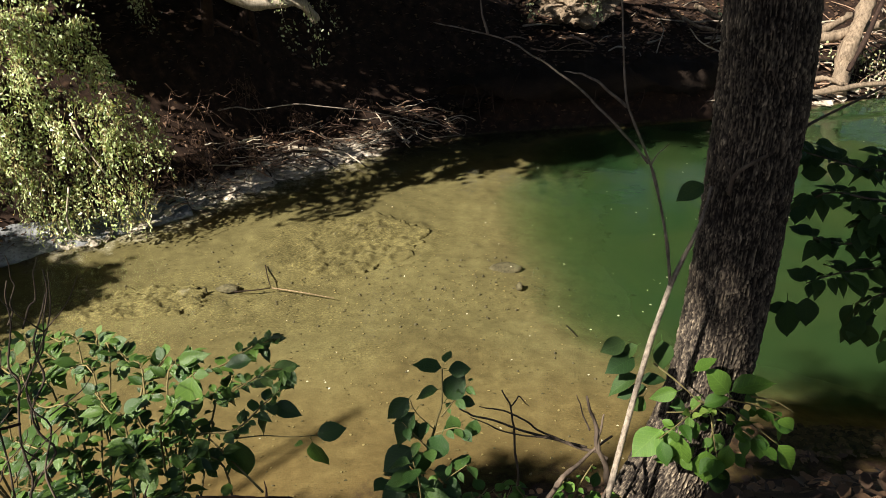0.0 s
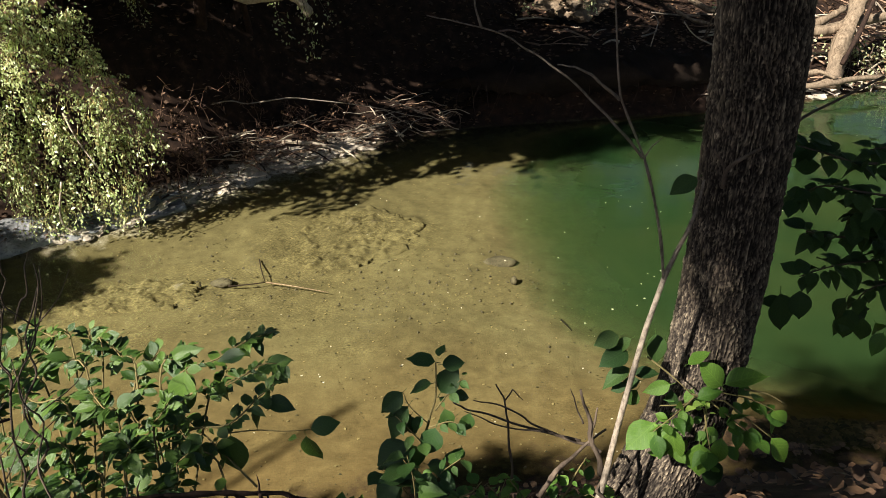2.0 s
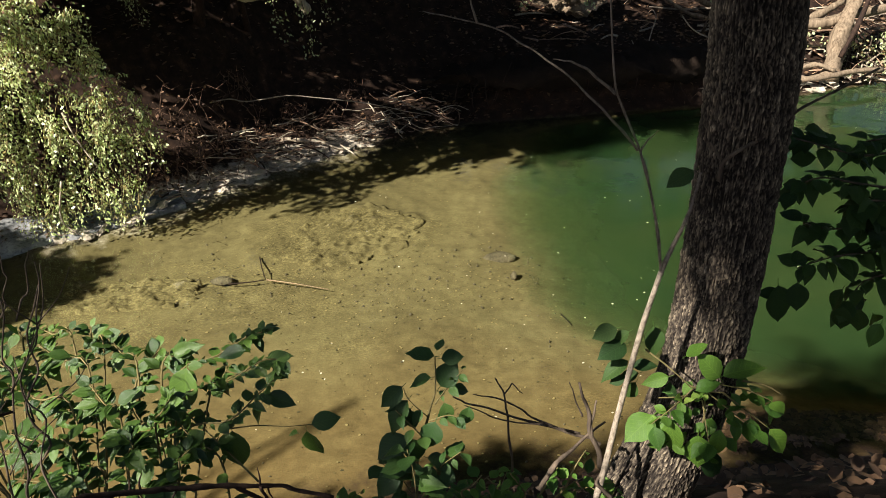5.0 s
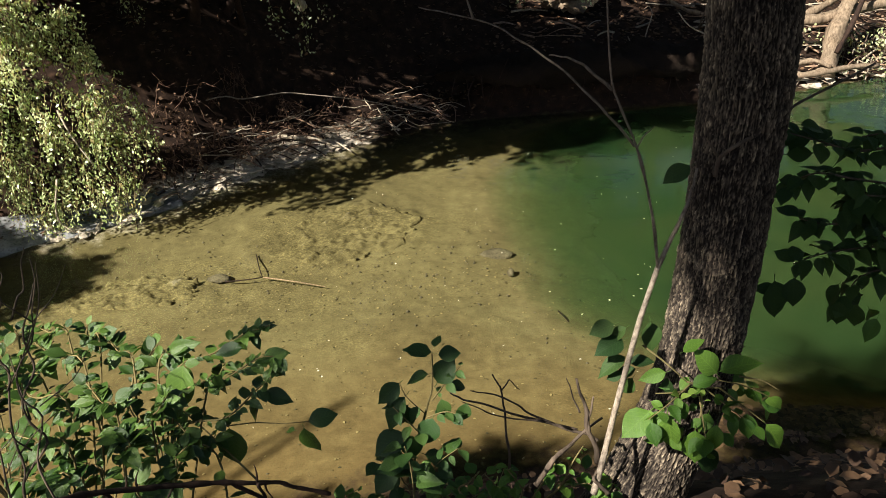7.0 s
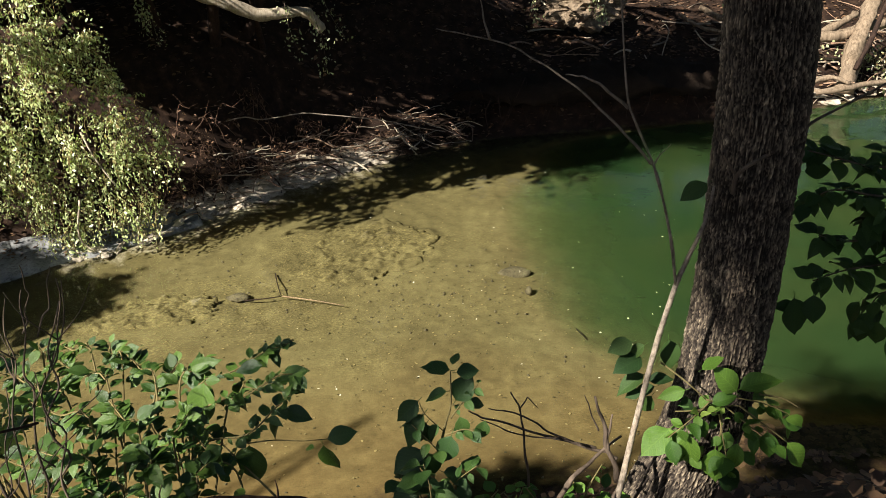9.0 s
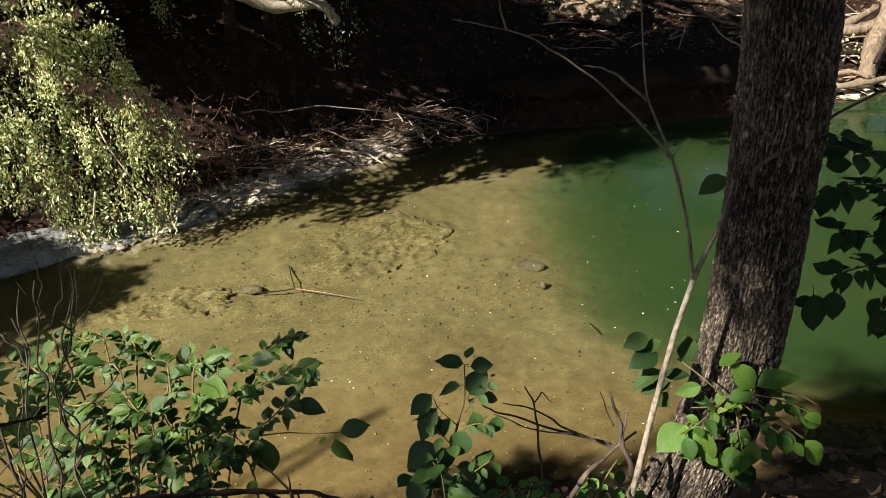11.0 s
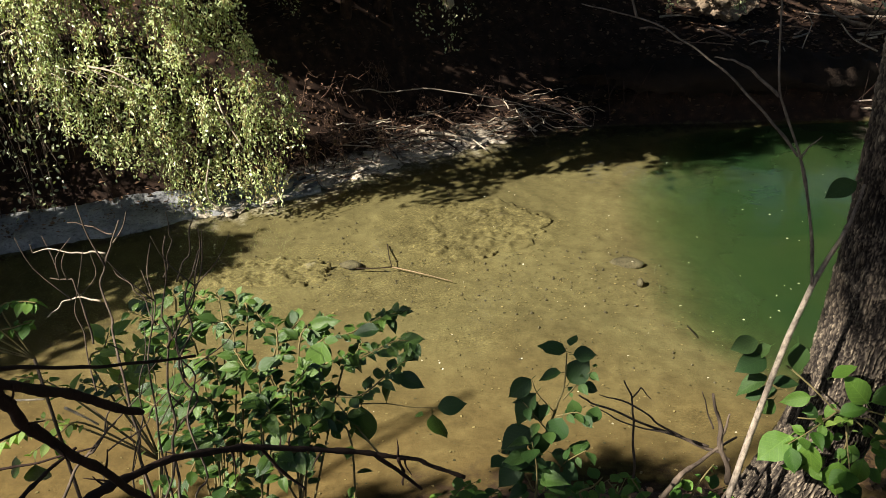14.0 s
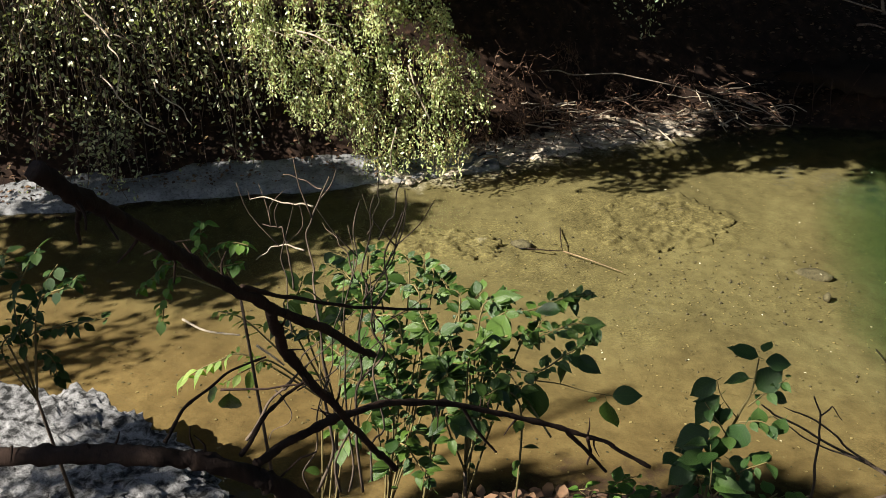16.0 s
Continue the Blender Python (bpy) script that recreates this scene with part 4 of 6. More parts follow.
def hanging_sprig(pts, count, leaf):
    t = thing("hanging_sprig", "small leafy sprig catching the sun against the dark bank", "sprig")
    g = Geo()
    line = tube(g, pts, 0.006, 0.002, 4, 4)
    part("twig", g.mesh("twig", M_TWIG), t)
    pos = [rnd.choice(line) + Vector((rnd.gauss(0, 0.06), rnd.gauss(0, 0.07), rnd.gauss(0, 0.06))) for _ in range(count * 3)]
    leaf_cloud("foliage", M_BUSH, pos, [(rnd.gauss(0, 0.6), rnd.gauss(0, 0.6), rnd.gauss(-0.6, 0.4)) for _ in pos], [leaf * rnd.uniform(0.4, 0.95) for _ in pos],
               [(rnd.gauss(-0.3, 0.5), rnd.gauss(-0.5, 0.5), 0.6) for _ in pos], t)


hanging_sprig([(-2.036, 10.600, 2.326), (-1.970, 10.400, 1.952), (-1.845, 10.300, 1.625)], 26, 0.06)
hanging_sprig([(-1.675, 10.600, 2.048), (-1.567, 10.400, 1.739), (-1.524, 10.300, 1.408)], 26, 0.06)
hanging_sprig([(-1.581, 10.800, 2.219), (-1.432, 10.600, 1.975), (-1.291, 10.500, 1.784)], 18, 0.05)
hanging_sprig([(-3.605, 10.000, 2.443), (-3.534, 9.800, 2.285), (-3.487, 9.700, 2.144)], 40, 0.06)
hanging_sprig([(-3.590, 10.200, 2.148), (-3.493, 10.000, 1.953), (-3.407, 9.900, 1.873)], 14, 0.05)
hanging_sprig([(2.382, 13.600, 1.700), (2.447, 13.500, 1.454), (2.481, 13.400, 1.251)], 30, 0.08)
hanging_sprig([(1.388, 13.600, 1.713), (1.414, 13.500, 1.467), (1.428, 13.400, 1.309)], 18, 0.07)

# the shelf of roots and soil that hangs over the dark water, its shade put into the colour
def root_shelf():
    g = Geo()
    n, m = 90, 9
    verts = []
    for i in range(n + 1):
        x = -0.2 + 5.6 * i / n
        y = np.interp(x, FAR_X, FAR_Y)
        end = min(1.0, 4 * i / n, 4 * (n - i) / n)
        for k in range(m):
            a = math.pi * k / (m - 1)
            d = 0.55 - (0.62 + 0.2 * noise.noise(Vector((x * 1.3, k * 0.4, 0)))) * math.sin(a) * end
            z = 0.60 + 0.25 * math.cos(a) * end + 0.16 * noise.noise(Vector((x * 2, k, 4))) + 0.09 * noise.noise(Vector((x * 6, k * 2, 4))) + 0.04 * noise.noise(Vector((x * 17, k * 3, 4)))
            verts.append((x, y + d, z))
    faces = [(i * m + k, i * m + k + 1, (i + 1) * m + k + 1, (i + 1) * m + k) for i in range(n) for k in range(m - 1)]
    g.add(verts, faces)
    return tagged(new("root_shelf", g.mesh("root_shelf", M_SHADESOIL)), "overhanging shelf of soil and roots above the pool, coloured near-black for shade", "bank edge")


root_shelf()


def hanging_roots():
    t = thing("hanging_roots", "thin dark roots hanging from the overhanging bank", "roots")
    for i in range(22):
        x = rnd.uniform(0.0, 5.2)
        y = np.interp(x, FAR_X, FAR_Y) + rnd.uniform(-0.12, 0.1)
        z = rnd.uniform(0.45, 0.75)
        limb("root", M_DARKBARK, [(x, y + 0.15, z + 0.1), (x + rnd.gauss(0, 0.05), y, z - 0.1), (x + rnd.gauss(0, 0.12), y - 0.02, rnd.uniform(0.02, 0.3))],
             rnd.uniform(0.005, 0.014), 0.003, t, segs=5, steps=4)


hanging_roots()
tagged(lump("sunlit_rock", M_TANROCK, (2.25, 14.1, 1.42), (0.6, 0.4, 0.36), 0.42, 2.6, 5, pits=0.02, smooth=False), "rounded tan rock lit by the sun on the far bank", "rock")

for pts, r, mat, label in (
        ([(5.913, 13.600, 0.919), (6.384, 13.600, 0.876), (6.867, 13.700, 0.995), (7.636, 13.800, 1.092)], 0.095, M_TANLOG, "thick pale log lying across the far bank"),
        ([(6.359, 13.000, 0.110), (6.529, 13.300, 0.446), (6.602, 13.400, 0.744), (6.873, 13.700, 1.177), (7.089, 14.000, 1.661)], 0.15, M_TANLOG, "pale leaning trunk among the driftwood"),
        ([(6.290, 14.200, 0.781), (6.759, 14.300, 0.964), (7.019, 14.400, 1.083)], 0.065, M_TANLOG, "short pale log on the far bank"),
        ([(6.482, 13.000, 0.479), (6.746, 13.200, 0.925), (7.101, 13.600, 1.462)], 0.04, M_DARKBARK, "dark stick propped against the pale log"),
        ([(5.716, 12.750, 0.192), (6.156, 12.750, 0.232), (6.753, 12.900, 0.273), (7.211, 13.000, 0.258)], 0.05, M_TANLOG, "long pale driftwood log at the waterline"),
        ([(5.838, 13.000, 0.304), (6.144, 13.000, 0.364), (6.391, 12.900, 0.278)], 0.04, M_TANLOG, "pale driftwood stick by the waterline")) + (([(4.644, 14.000, 0.913), (4.311, 14.200, 0.970), (3.953, 14.400, 1.171)], 0.03, M_TANLOG, "pale stick lying on the far bank"),
        ([(4.389, 14.600, 1.223), (4.630, 14.300, 1.106), (4.869, 14.200, 1.104)], 0.05, M_TANLOG, "short pale log on the far bank"),
        ([(4.341, 12.200, 0.150), (3.894, 12.300, 0.143), (3.378, 12.400, 0.299), (3.082, 12.900, 0.847)], 0.012, M_GREYBARK, "thin grey branch hanging over the dark water"),
        ([(4.322, 12.200, 0.284), (3.972, 12.300, 0.214), (3.658, 12.400, 0.142)], 0.010, M_GREYBARK, "thin grey branch hanging over the dark water"),
        ([(4.316, 12.600, 0.877), (3.977, 12.700, 1.031), (3.806, 12.800, 1.227)], 0.012, M_GREYBARK, "thin grey branch on the far bank"),
        ([(3.334, 12.500, 0.521), (3.279, 12.600, 0.847), (3.415, 12.800, 1.232)], 0.010, M_GREYBARK, "thin grey branch on the far bank")) + (([(1.370, 12.000, 0.322), (1.638, 12.100, 0.306), (1.899, 12.100, 0.232), (2.073, 12.100, 0.194)], 0.02, M_DRIFT, "weathered stick at the foot of the dark bank"),):
    tagged(limb("driftwood_log", mat, pts, r, r * 0.75, segs=12, wob=0.5, knots=0.35), label, "driftwood")


def bank_sticks():
    """Loose sticks all over the sunlit debris slope."""
    t = thing("stick_litter", "loose sun-bleached sticks scattered over the debris slope", "sticks")
    for i in range(210):
        x = rnd.uniform(5.2, 9.0) if i < 170 else rnd.uniform(1.2, 5.0)
        y = np.interp(x, FAR_X, FAR_Y) + (rnd.uniform(0.0, 2.6) if i < 170 else rnd.uniform(1.3, 3.5))
        c = Vector((x, y, land_z(x, y) + rnd.uniform(0.02, 0.12)))
        a = rnd.uniform(0, math.pi)
        L = rnd.uniform(0.2, 0.9)
        d = Vector((math.cos(a), math.sin(a), rnd.gauss(0, 0.2))) * L / 2
        r = rnd.choice((0.006, 0.009, 0.012, 0.02))
        limb("stick", rnd.choice((M_BLEACHED, M_DRIFT, M_GREYBARK)), [c - d, c + Vector((0, 0, rnd.gauss(0, 0.04))), c + d], r, r * 0.6, t, segs=5, steps=3)


bank_sticks()
bank_bush("bright green weeds among the driftwood at the waterline", (6.6, 13.1, 0), (7.9, 13.5, 0), 0.1, 0.6, 0.5, 420, 0.07, 14)
bank_bush("thin scrub on the far bank slope", (4.6, 13.0, 0), (6.0, 13.6, 0), 0.6, 1.6, 0.9, 300, 0.07, 10)


def litter(label, n, place, lo, hi, lift=0.0):
    pos = []
    while len(pos) < n:
        x, y = place()
        pos.append((x, y, max(land_z(x, y), lift) + rnd.uniform(0.005, 0.03)))
    k = len(pos)
    tagged(leaf_cloud("leaf_litter", M_LITTER, pos, nrs.normal(size=(k, 3)) * (1, 1, 0.25), nrs.uniform(lo, hi, k), nrs.normal(size=(k, 3)) * 0.35 + (0, 0, 1), broad=1.2),
           label, "leaf litter", kind="stuff")


def far_spot():
    x = rnd.uniform(-9, 9)
    return x, np.interp(x, FAR_X, FAR_Y) + rnd.uniform(0.05, 3.5)


def ledge_spot():
    x = rnd.uniform(-8.5, -3.2)
    return x, np.interp(x, FAR_X, FAR_Y) + 0.75 * rnd.random() ** 0.6


def near_spot():
    x = rnd.uniform(-3.5, 4)
    return x, np.interp(x, NEAR_X, NEAR_Y) - rnd.uniform(0.1, 3.0)


litter("dead brown leaves covering the far bank", 7000, far_spot, 0.04, 0.10)
litter("dead leaves scattered over the pale stone ledge", 900, ledge_spot, 0.02, 0.06, 0.09)
litter("dead brown leaves covering the near slope", 2500, near_spot, 0.05, 0.10)


# ---- in and on the water ----
tagged(lump("flat_rock", M_WETROCK, (0.655, 7.72, -0.175), (0.165, 0.10, 0.045), 0.25, 1.5, 3), "flat grey-brown rock lying on the creek bed", "rock")
tagged(lump("dark_rock", M_WETROCK, (-2.175, 7.218, -0.100), (0.11, 0.07, 0.03), 0.35, 1.8, 3), "small dark rock in the shallow riffle", "rock")
tagged(lump("small_rock", M_WETROCK, (0.769, 7.252, -0.140), (0.035, 0.05, 0.05), 0.35, 1.8, 2), "small stone on the sandy creek bed", "rock")
for pts, r, mat, label in (
        ([(-1.726, 7.201, -0.090), (-1.436, 7.098, -0.080), (-1.078, 7.002, -0.100)], 0.007, M_DRIFT, "straight pale stick lying on the creek bed"),
        ([(-2.092, 7.131, -0.090), (-1.895, 7.142, -0.080), (-1.738, 7.201, -0.090)], 0.008, M_DARKBARK, "dark twig lying in the riffle"),
        ([(-1.887, 7.685, -0.090), (-1.812, 7.419, -0.080), (-1.740, 7.213, -0.090)], 0.007, M_DARKBARK, "dark twig lying in the riffle"),
        ([(1.166, 6.655, -0.225), (1.195, 6.525, -0.20), (1.239, 6.458, -0.225)], 0.008, M_DARKBARK, "short dark stick on the creek bed"),
        ([(0.599, 6.865, -0.165), (0.463, 6.401, -0.155), (0.274, 5.927, -0.165)], 0.006, M_DRIFT, "long thin stick half buried in sand"),
        ([(1.068, 5.706, -0.165), (0.927, 5.539, -0.155), (0.846, 5.440, -0.165)], 0.007, M_DARKBARK, "dark twig on the creek bed"),
        ([(-5.610, 5.509, 0.020), (-5.475, 5.746, 0.050), (-5.325, 5.957, 0.020)], 0.012, M_DRIFT, "stick poking from the shaded water"),
        ([(1.948, 4.103, 0.020), (2.063, 4.047, 0.030), (2.184, 4.006, 0.020)], 0.014, M_BLEACHED, "pale stick floating in the shade")):
    tagged(limb("sunken_stick", mat, pts, r, r * 0.6, segs=6), label, "stick")


def scatter_flat(name, label, category, mat, n, spot, lo, hi, z_off, water_top=False):
    pos = []
    while len(pos) < n:
        x, y = spot()
        d, inside = bed_depth(np.array([x]), np.array([y]))
        if inside[0] < 0.15:
            continue
        pos.append((x, y, 0.006 if water_top else land_z(x, y) + z_off))
    k = len(pos)
    tagged(leaf_cloud(name, mat, pos, nrs.normal(size=(k, 3)) * (1, 1, 0.06), nrs.uniform(lo, hi, k), nrs.normal(size=(k, 3)) * 0.1 + (0, 0, 1), broad=1.3), label, category, kind="stuff")


M_SUNK = leaf_mat("sunken_leaf", (0.05, 0.04, 0.018), (0.30, 0.22, 0.10), 0.8, 0.05, False)


def bed_spot():
    return rnd.uniform(-6, 2.2), rnd.uniform(3.8, 10.2)


def riffle_spot():
    return rnd.gauss(-0.6, 1.6), rnd.gauss(7.3, 0.6)


scatter_flat("sunken_leaves", "dark sunken leaves and bits on the sandy bed", "sunken leaves", M_SUNK, 2600, bed_spot, 0.005, 0.030, 0.006)
scatter_flat("sunken_leaves", "dark bits gathered along the gravel bar", "sunken leaves", M_SUNK, 900, riffle_spot, 0.006, 0.035, 0.006)
scatter_flat("sunken_leaves", "dark leaf litter sunk along the shaded near bank", "sunken leaves", M_LITTER, 2200, lambda: (rnd.uniform(1.9, 5.0), rnd.uniform(3.9, 5.0)), 0.04, 0.09, 0.008)
M_FLECK = leaf_mat("pale_fleck", (0.5, 0.46, 0.34), (0.8, 0.76, 0.62), 0.6, 0.1, False)
scatter_flat("floating_flecks", "pale leaf flecks floating on the water", "floating leaves", M_FLECK, 60, lambda: (rnd.uniform(-1.5, 3), rnd.uniform(4.5, 9.5)), 0.010, 0.026, 0, True)
scatter_flat("floating_flecks", "pale leaf flecks drifting over the green pool", "floating leaves", M_FLECK, 28, lambda: (rnd.uniform(0.5, 6), rnd.uniform(6.0, 12)), 0.010, 0.026, 0, True)


def gravel():
    """Small stones of the gravel bar, one mesh."""
    g = Geo()
    bm = bmesh.new()
    bmesh.ops.create_icosphere(bm, subdivisions=1, radius=1.0)
    bv = [v.co.copy() for v in bm.verts]
    bf = [[v.index for v in f.verts] for f in bm.faces]
    bm.free()
    for i in range(420):
        if i < 300:
            x, y = rnd.gauss(-0.6, 1.5), rnd.gauss(7.35, 0.45)
        else:
            x, y = rnd.uniform(-5.5, 2), rnd.uniform(4, 9)
        r = 0.005 + 0.013 * rnd.random() ** 2
        z = land_z(x, y)
        if z > 0:
            continue
        rot = Euler((rnd.uniform(0, 6), rnd.uniform(0, 6), rnd.uniform(0, 6))).to_matrix()
        sc = Vector((rnd.uniform(0.8, 1.6), rnd.uniform(0.7, 1.2), rnd.uniform(0.4, 0.8))) * r
        g.add([rot @ Vector((v.x * sc.x, v.y * sc.y, v.z * sc.z)) + Vector((x, y, z + r * 0.3)) for v in bv], bf)
    return tagged(new("gravel", g.mesh("gravel", M_WETROCK)), "small stones strewn over the sandy creek bed", "gravel", kind="stuff")


gravel()


def bed_crust(label, centre, rx, ry, turn, seed):
    """A thin sandy crust on the bed with a ragged, broken lip and a rippled top."""
    g = Geo()
    rings, n = 44, 220
    verts = []
    ca, sa = math.cos(turn), math.sin(turn)
    for k in range(rings + 2):
        f = min(1.0, k / rings)
        for i in range(n):
            a = math.tau * i / n
            d = Vector((math.cos(a), math.sin(a), seed))
            edge = 1 + 0.20 * noise.noise(d * 1.6) + 0.13 * noise.noise(d * 4.5) + 0.08 * noise.noise(d * 12) + 0.03 * noise.noise(d * 30)
            x, y = rx * f * edge * math.cos(a), ry * f * edge * math.sin(a)
            x, y = centre[0] + x * ca - y * sa, centre[1] + x * sa + y * ca
            u, w = x * 0.75 + y * 0.66, y * 0.75 - x * 0.66
            rip = 0.042 * noise.noise(Vector((u * 6, w * 14, seed))) + 0.024 * noise.noise(Vector((u * 15, w * 34, seed)))
            z = -0.072 + rip * min(1.0, 3 * f) - 0.075 * max(0.0, -f * math.cos(a + 0.5)) - 0.012 * f
            verts.append((x, y, z if k <= rings else -0.22))
    faces = [(k * n + i, (k + 1) * n + i, (k + 1) * n + (i + 1) % n, k * n + (i + 1) % n) for k in range(rings + 1) for i in range(n)]
    faces = [q[::-1] for q in faces]
    g.add(verts, faces)
    return tagged(new("bed_crust", g.mesh("bed_crust", M_GROUND)), label, "bed crust")


bed_crust("rippled sandy crust under the shallow riffle", (-1.15, 8.2), 0.95, 0.68, 0.25, 3.0)
bed_crust("low sandy crust with a broken lip", (-3.2, 6.95), 0.95, 0.30, 0.1, 8.0)


# ---- near bank: the tree, its sprouts, shrubs, dead branches ----
def furrowed_trunk():
    """The tree at the water's edge: leaning trunk with deep furrowed bark, limbs and a high crown."""
    t = thing("creekside_tree", "leaning creekside tree with deeply furrowed grey-brown bark", "tree")
    pts = [(0.60, 2.38, 1.15), (0.72, 2.36, 1.45), (0.81, 2.35, 1.79), (0.892, 2.35, 2.10), (0.931, 2.35, 2.35), (0.945, 2.35, 2.60), (0.949, 2.35, 2.88),
           (0.951, 2.35, 3.245), (0.935, 2.36, 3.57), (0.90, 2.4, 4.2), (0.95, 2.5, 5.2)]
    line = smooth_line(pts, 60)
    n, segs = len(line), 240
    side = Vector((1, 0, 0))
    verts, faces, plate = [], [], []
    for i, c in enumerate(line):
        ahead = (line[min(n - 1, i + 1)] - line[max(0, i - 1)]).normalized()
        side = (side - ahead * side.dot(ahead)).normalized()
        up = ahead.cross(side)
        flare = 0.075 * math.exp(-(c.z - 1.5) / 0.28)
        base = 0.128 + min(0.12, flare) - 0.012 * max(0.0, c.z - 3.4)
        for k in range(segs):
            a = math.tau * k / segs
            d = side * math.cos(a) + up * math.sin(a)
            q = Vector((math.cos(a) * 22.0, math.sin(a) * 22.0, c.z * 13.0))
            q += Vector((0.45 * noise.noise(q * 1.3), 0.45 * noise.noise(q * 1.3 + Vector((7, 0, 0))), 0.9 * noise.noise(q * 0.8)))
            cell = noise.voronoi(q)[0]
            chip = noise.voronoi(Vector((q.x * 1.2, q.y * 1.2, q.z * 4.0)))[0]
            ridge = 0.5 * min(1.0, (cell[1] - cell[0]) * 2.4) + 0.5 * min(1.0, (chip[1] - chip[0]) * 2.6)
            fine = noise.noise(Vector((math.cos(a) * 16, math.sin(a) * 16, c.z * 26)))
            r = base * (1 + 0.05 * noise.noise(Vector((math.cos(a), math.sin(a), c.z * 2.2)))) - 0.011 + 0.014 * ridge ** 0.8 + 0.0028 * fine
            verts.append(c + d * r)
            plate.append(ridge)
        if i:
            b = (i - 1) * segs
            faces += [(b + k, b + (k + 1) % segs, b + segs + (k + 1) % segs, b + segs + k) for k in range(segs)]
    g = Geo()
    g.add(verts, faces)
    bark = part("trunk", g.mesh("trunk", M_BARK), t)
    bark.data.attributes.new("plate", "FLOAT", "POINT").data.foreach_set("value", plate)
    pts_c, hubs = crown_points((2.1, 2.6, 7.0), (2.6, 2.1, 1.2), 5200, 40, 0.35)
    g = Geo()
    for h in hubs[::2]:
        h = Vector(h)
        s = line[rnd.randint(n - 60, n - 1)]
        tube(g, [s, s.lerp(h, 0.5) + Vector((0, 0, 0.2)), h], 0.045, 0.01, 5, 4)
    part("branchwork", g.mesh("branchwork", M_DARKBARK), t)
    k = len(pts_c)
    leaf_cloud("crown", M_CROWN, pts_c, nrs.normal(size=(k, 3)) + (0, 0, -0.5), nrs.uniform(0.07, 0.14, k), nrs.normal(size=(k, 3)) * 0.6 + (0, 0, 1), t, kind="", broad=1.4)
    limb("side_twig", M_TWIG, [(0.841, 2.200, 3.053), (0.848, 2.200, 3.110), (0.890, 2.200, 3.147), (1.027, 2.300, 3.167), (1.166, 2.500, 3.155), (1.326, 2.600, 3.187), (1.501, 2.700, 3.227)], 0.0065, 0.004, t, "dark bare twig crossing the trunk", segs=7)
    limb("side_twig", M_TWIG, [(0.839, 2.200, 3.118), (0.815, 2.200, 3.149), (0.801, 2.200, 3.170)], 0.005, 0.002, t, segs=5)
    for pts in ([(0.892, 2.200, 3.433), (0.915, 2.200, 3.387), (0.949, 2.200, 3.317)], [(0.864, 2.200, 3.214), (0.864, 2.200, 3.295), (0.862, 2.200, 3.342)]):
        limb("vine_tendril", M_TWIG, pts, 0.0022, 0.0012, t, segs=5)
    return t


furrowed_trunk()


def slim_stem():
    t = thing("slim_sapling", "slim pale sapling with bare forking twigs beside the trunk", "sapling")
    limb("stem", M_GREYBARK, [(0.538, 2.050, 1.994), (0.566, 2.080, 2.112), (0.597, 2.100, 2.315), (0.638, 2.100, 2.613), (0.677, 2.100, 2.816)], 0.0112, 0.0075, t, segs=10, knots=0.1)
    limb("upper_stem", M_PALETWIG, [(0.677, 2.100, 2.816), (0.652, 2.100, 2.953), (0.613, 2.100, 3.099), (0.578, 2.100, 3.198), (0.526, 2.100, 3.308), (0.499, 2.100, 3.384), (0.473, 2.100, 3.589), (0.460, 2.100, 3.695)], 0.0045, 0.002, t, segs=8, knots=0.35)
    limb("twig", M_PALETWIG, kinked([(0.675, 2.100, 2.807), (0.713, 2.120, 2.902), (0.755, 2.150, 2.989), (0.786, 2.200, 3.080)], 0.014), 0.008, 0.004, t, segs=7)
    limb("twig", M_PALETWIG, kinked([(0.576, 2.100, 3.190), (0.471, 2.100, 3.309), (0.404, 2.120, 3.372), (0.295, 2.150, 3.451), (0.195, 2.200, 3.499), (0.099, 2.200, 3.525), (0.012, 2.200, 3.545)], 0.014), 0.0038, 0.0014, t, segs=7, knots=0.2)
    limb("twig", M_PALETWIG, kinked([(0.505, 2.100, 3.346), (0.430, 2.100, 3.411), (0.383, 2.100, 3.434), (0.339, 2.100, 3.440)], 0.014), 0.0045, 0.0015, t, segs=6)
    limb("twig", M_PALETWIG, kinked([(0.152, 2.200, 3.514), (0.137, 2.200, 3.560), (0.128, 2.200, 3.616)], 0.014), 0.004, 0.0015, t, segs=6)
    limb("twig", M_PALETWIG, kinked([(0.584, 2.100, 3.187), (0.599, 2.100, 3.218), (0.625, 2.100, 3.245)], 0.014), 0.003, 0.0012, t, segs=6)
    return t


slim_stem()

LEAVES = {}
M_YOUNGLEAF = leaf_mat("young_plant_leaf", (0.022, 0.058, 0.016), (0.065, 0.125, 0.03), 0.4, 0.2, spec=0.35)
# darker copy of the sprout leaf, with shade put into its colour
M_SHADELEAF = leaf_mat("shade_green_leaf", (0.018, 0.045, 0.013), (0.048, 0.090, 0.023), 0.55, 0.2, spec=0.2)


def blade_kinds(key, mat, ratio):
    """Four shapes of one species' leaf, one metre long, to be scaled."""
    LEAVES[key] = [leaf_mesh("leaf", mat, 1.0, ratio * k, f, c, w, p) for k, f, c, w, p in
                   ((1.0, 0.30, 0.12, 0.00, 0.0), (0.92, 0.45, 0.22, 0.02, 0.1), (1.08, 0.18, 0.05, 0.03, 0.0), (0.85, 0.6, 0.32, 0.02, 0.15))]


blade_kinds("shrub", M_SHRUB, 0.64)
blade_kinds("sprout", M_SPROUT, 0.66)
blade_kinds("deep", M_SHADELEAF, 0.66)
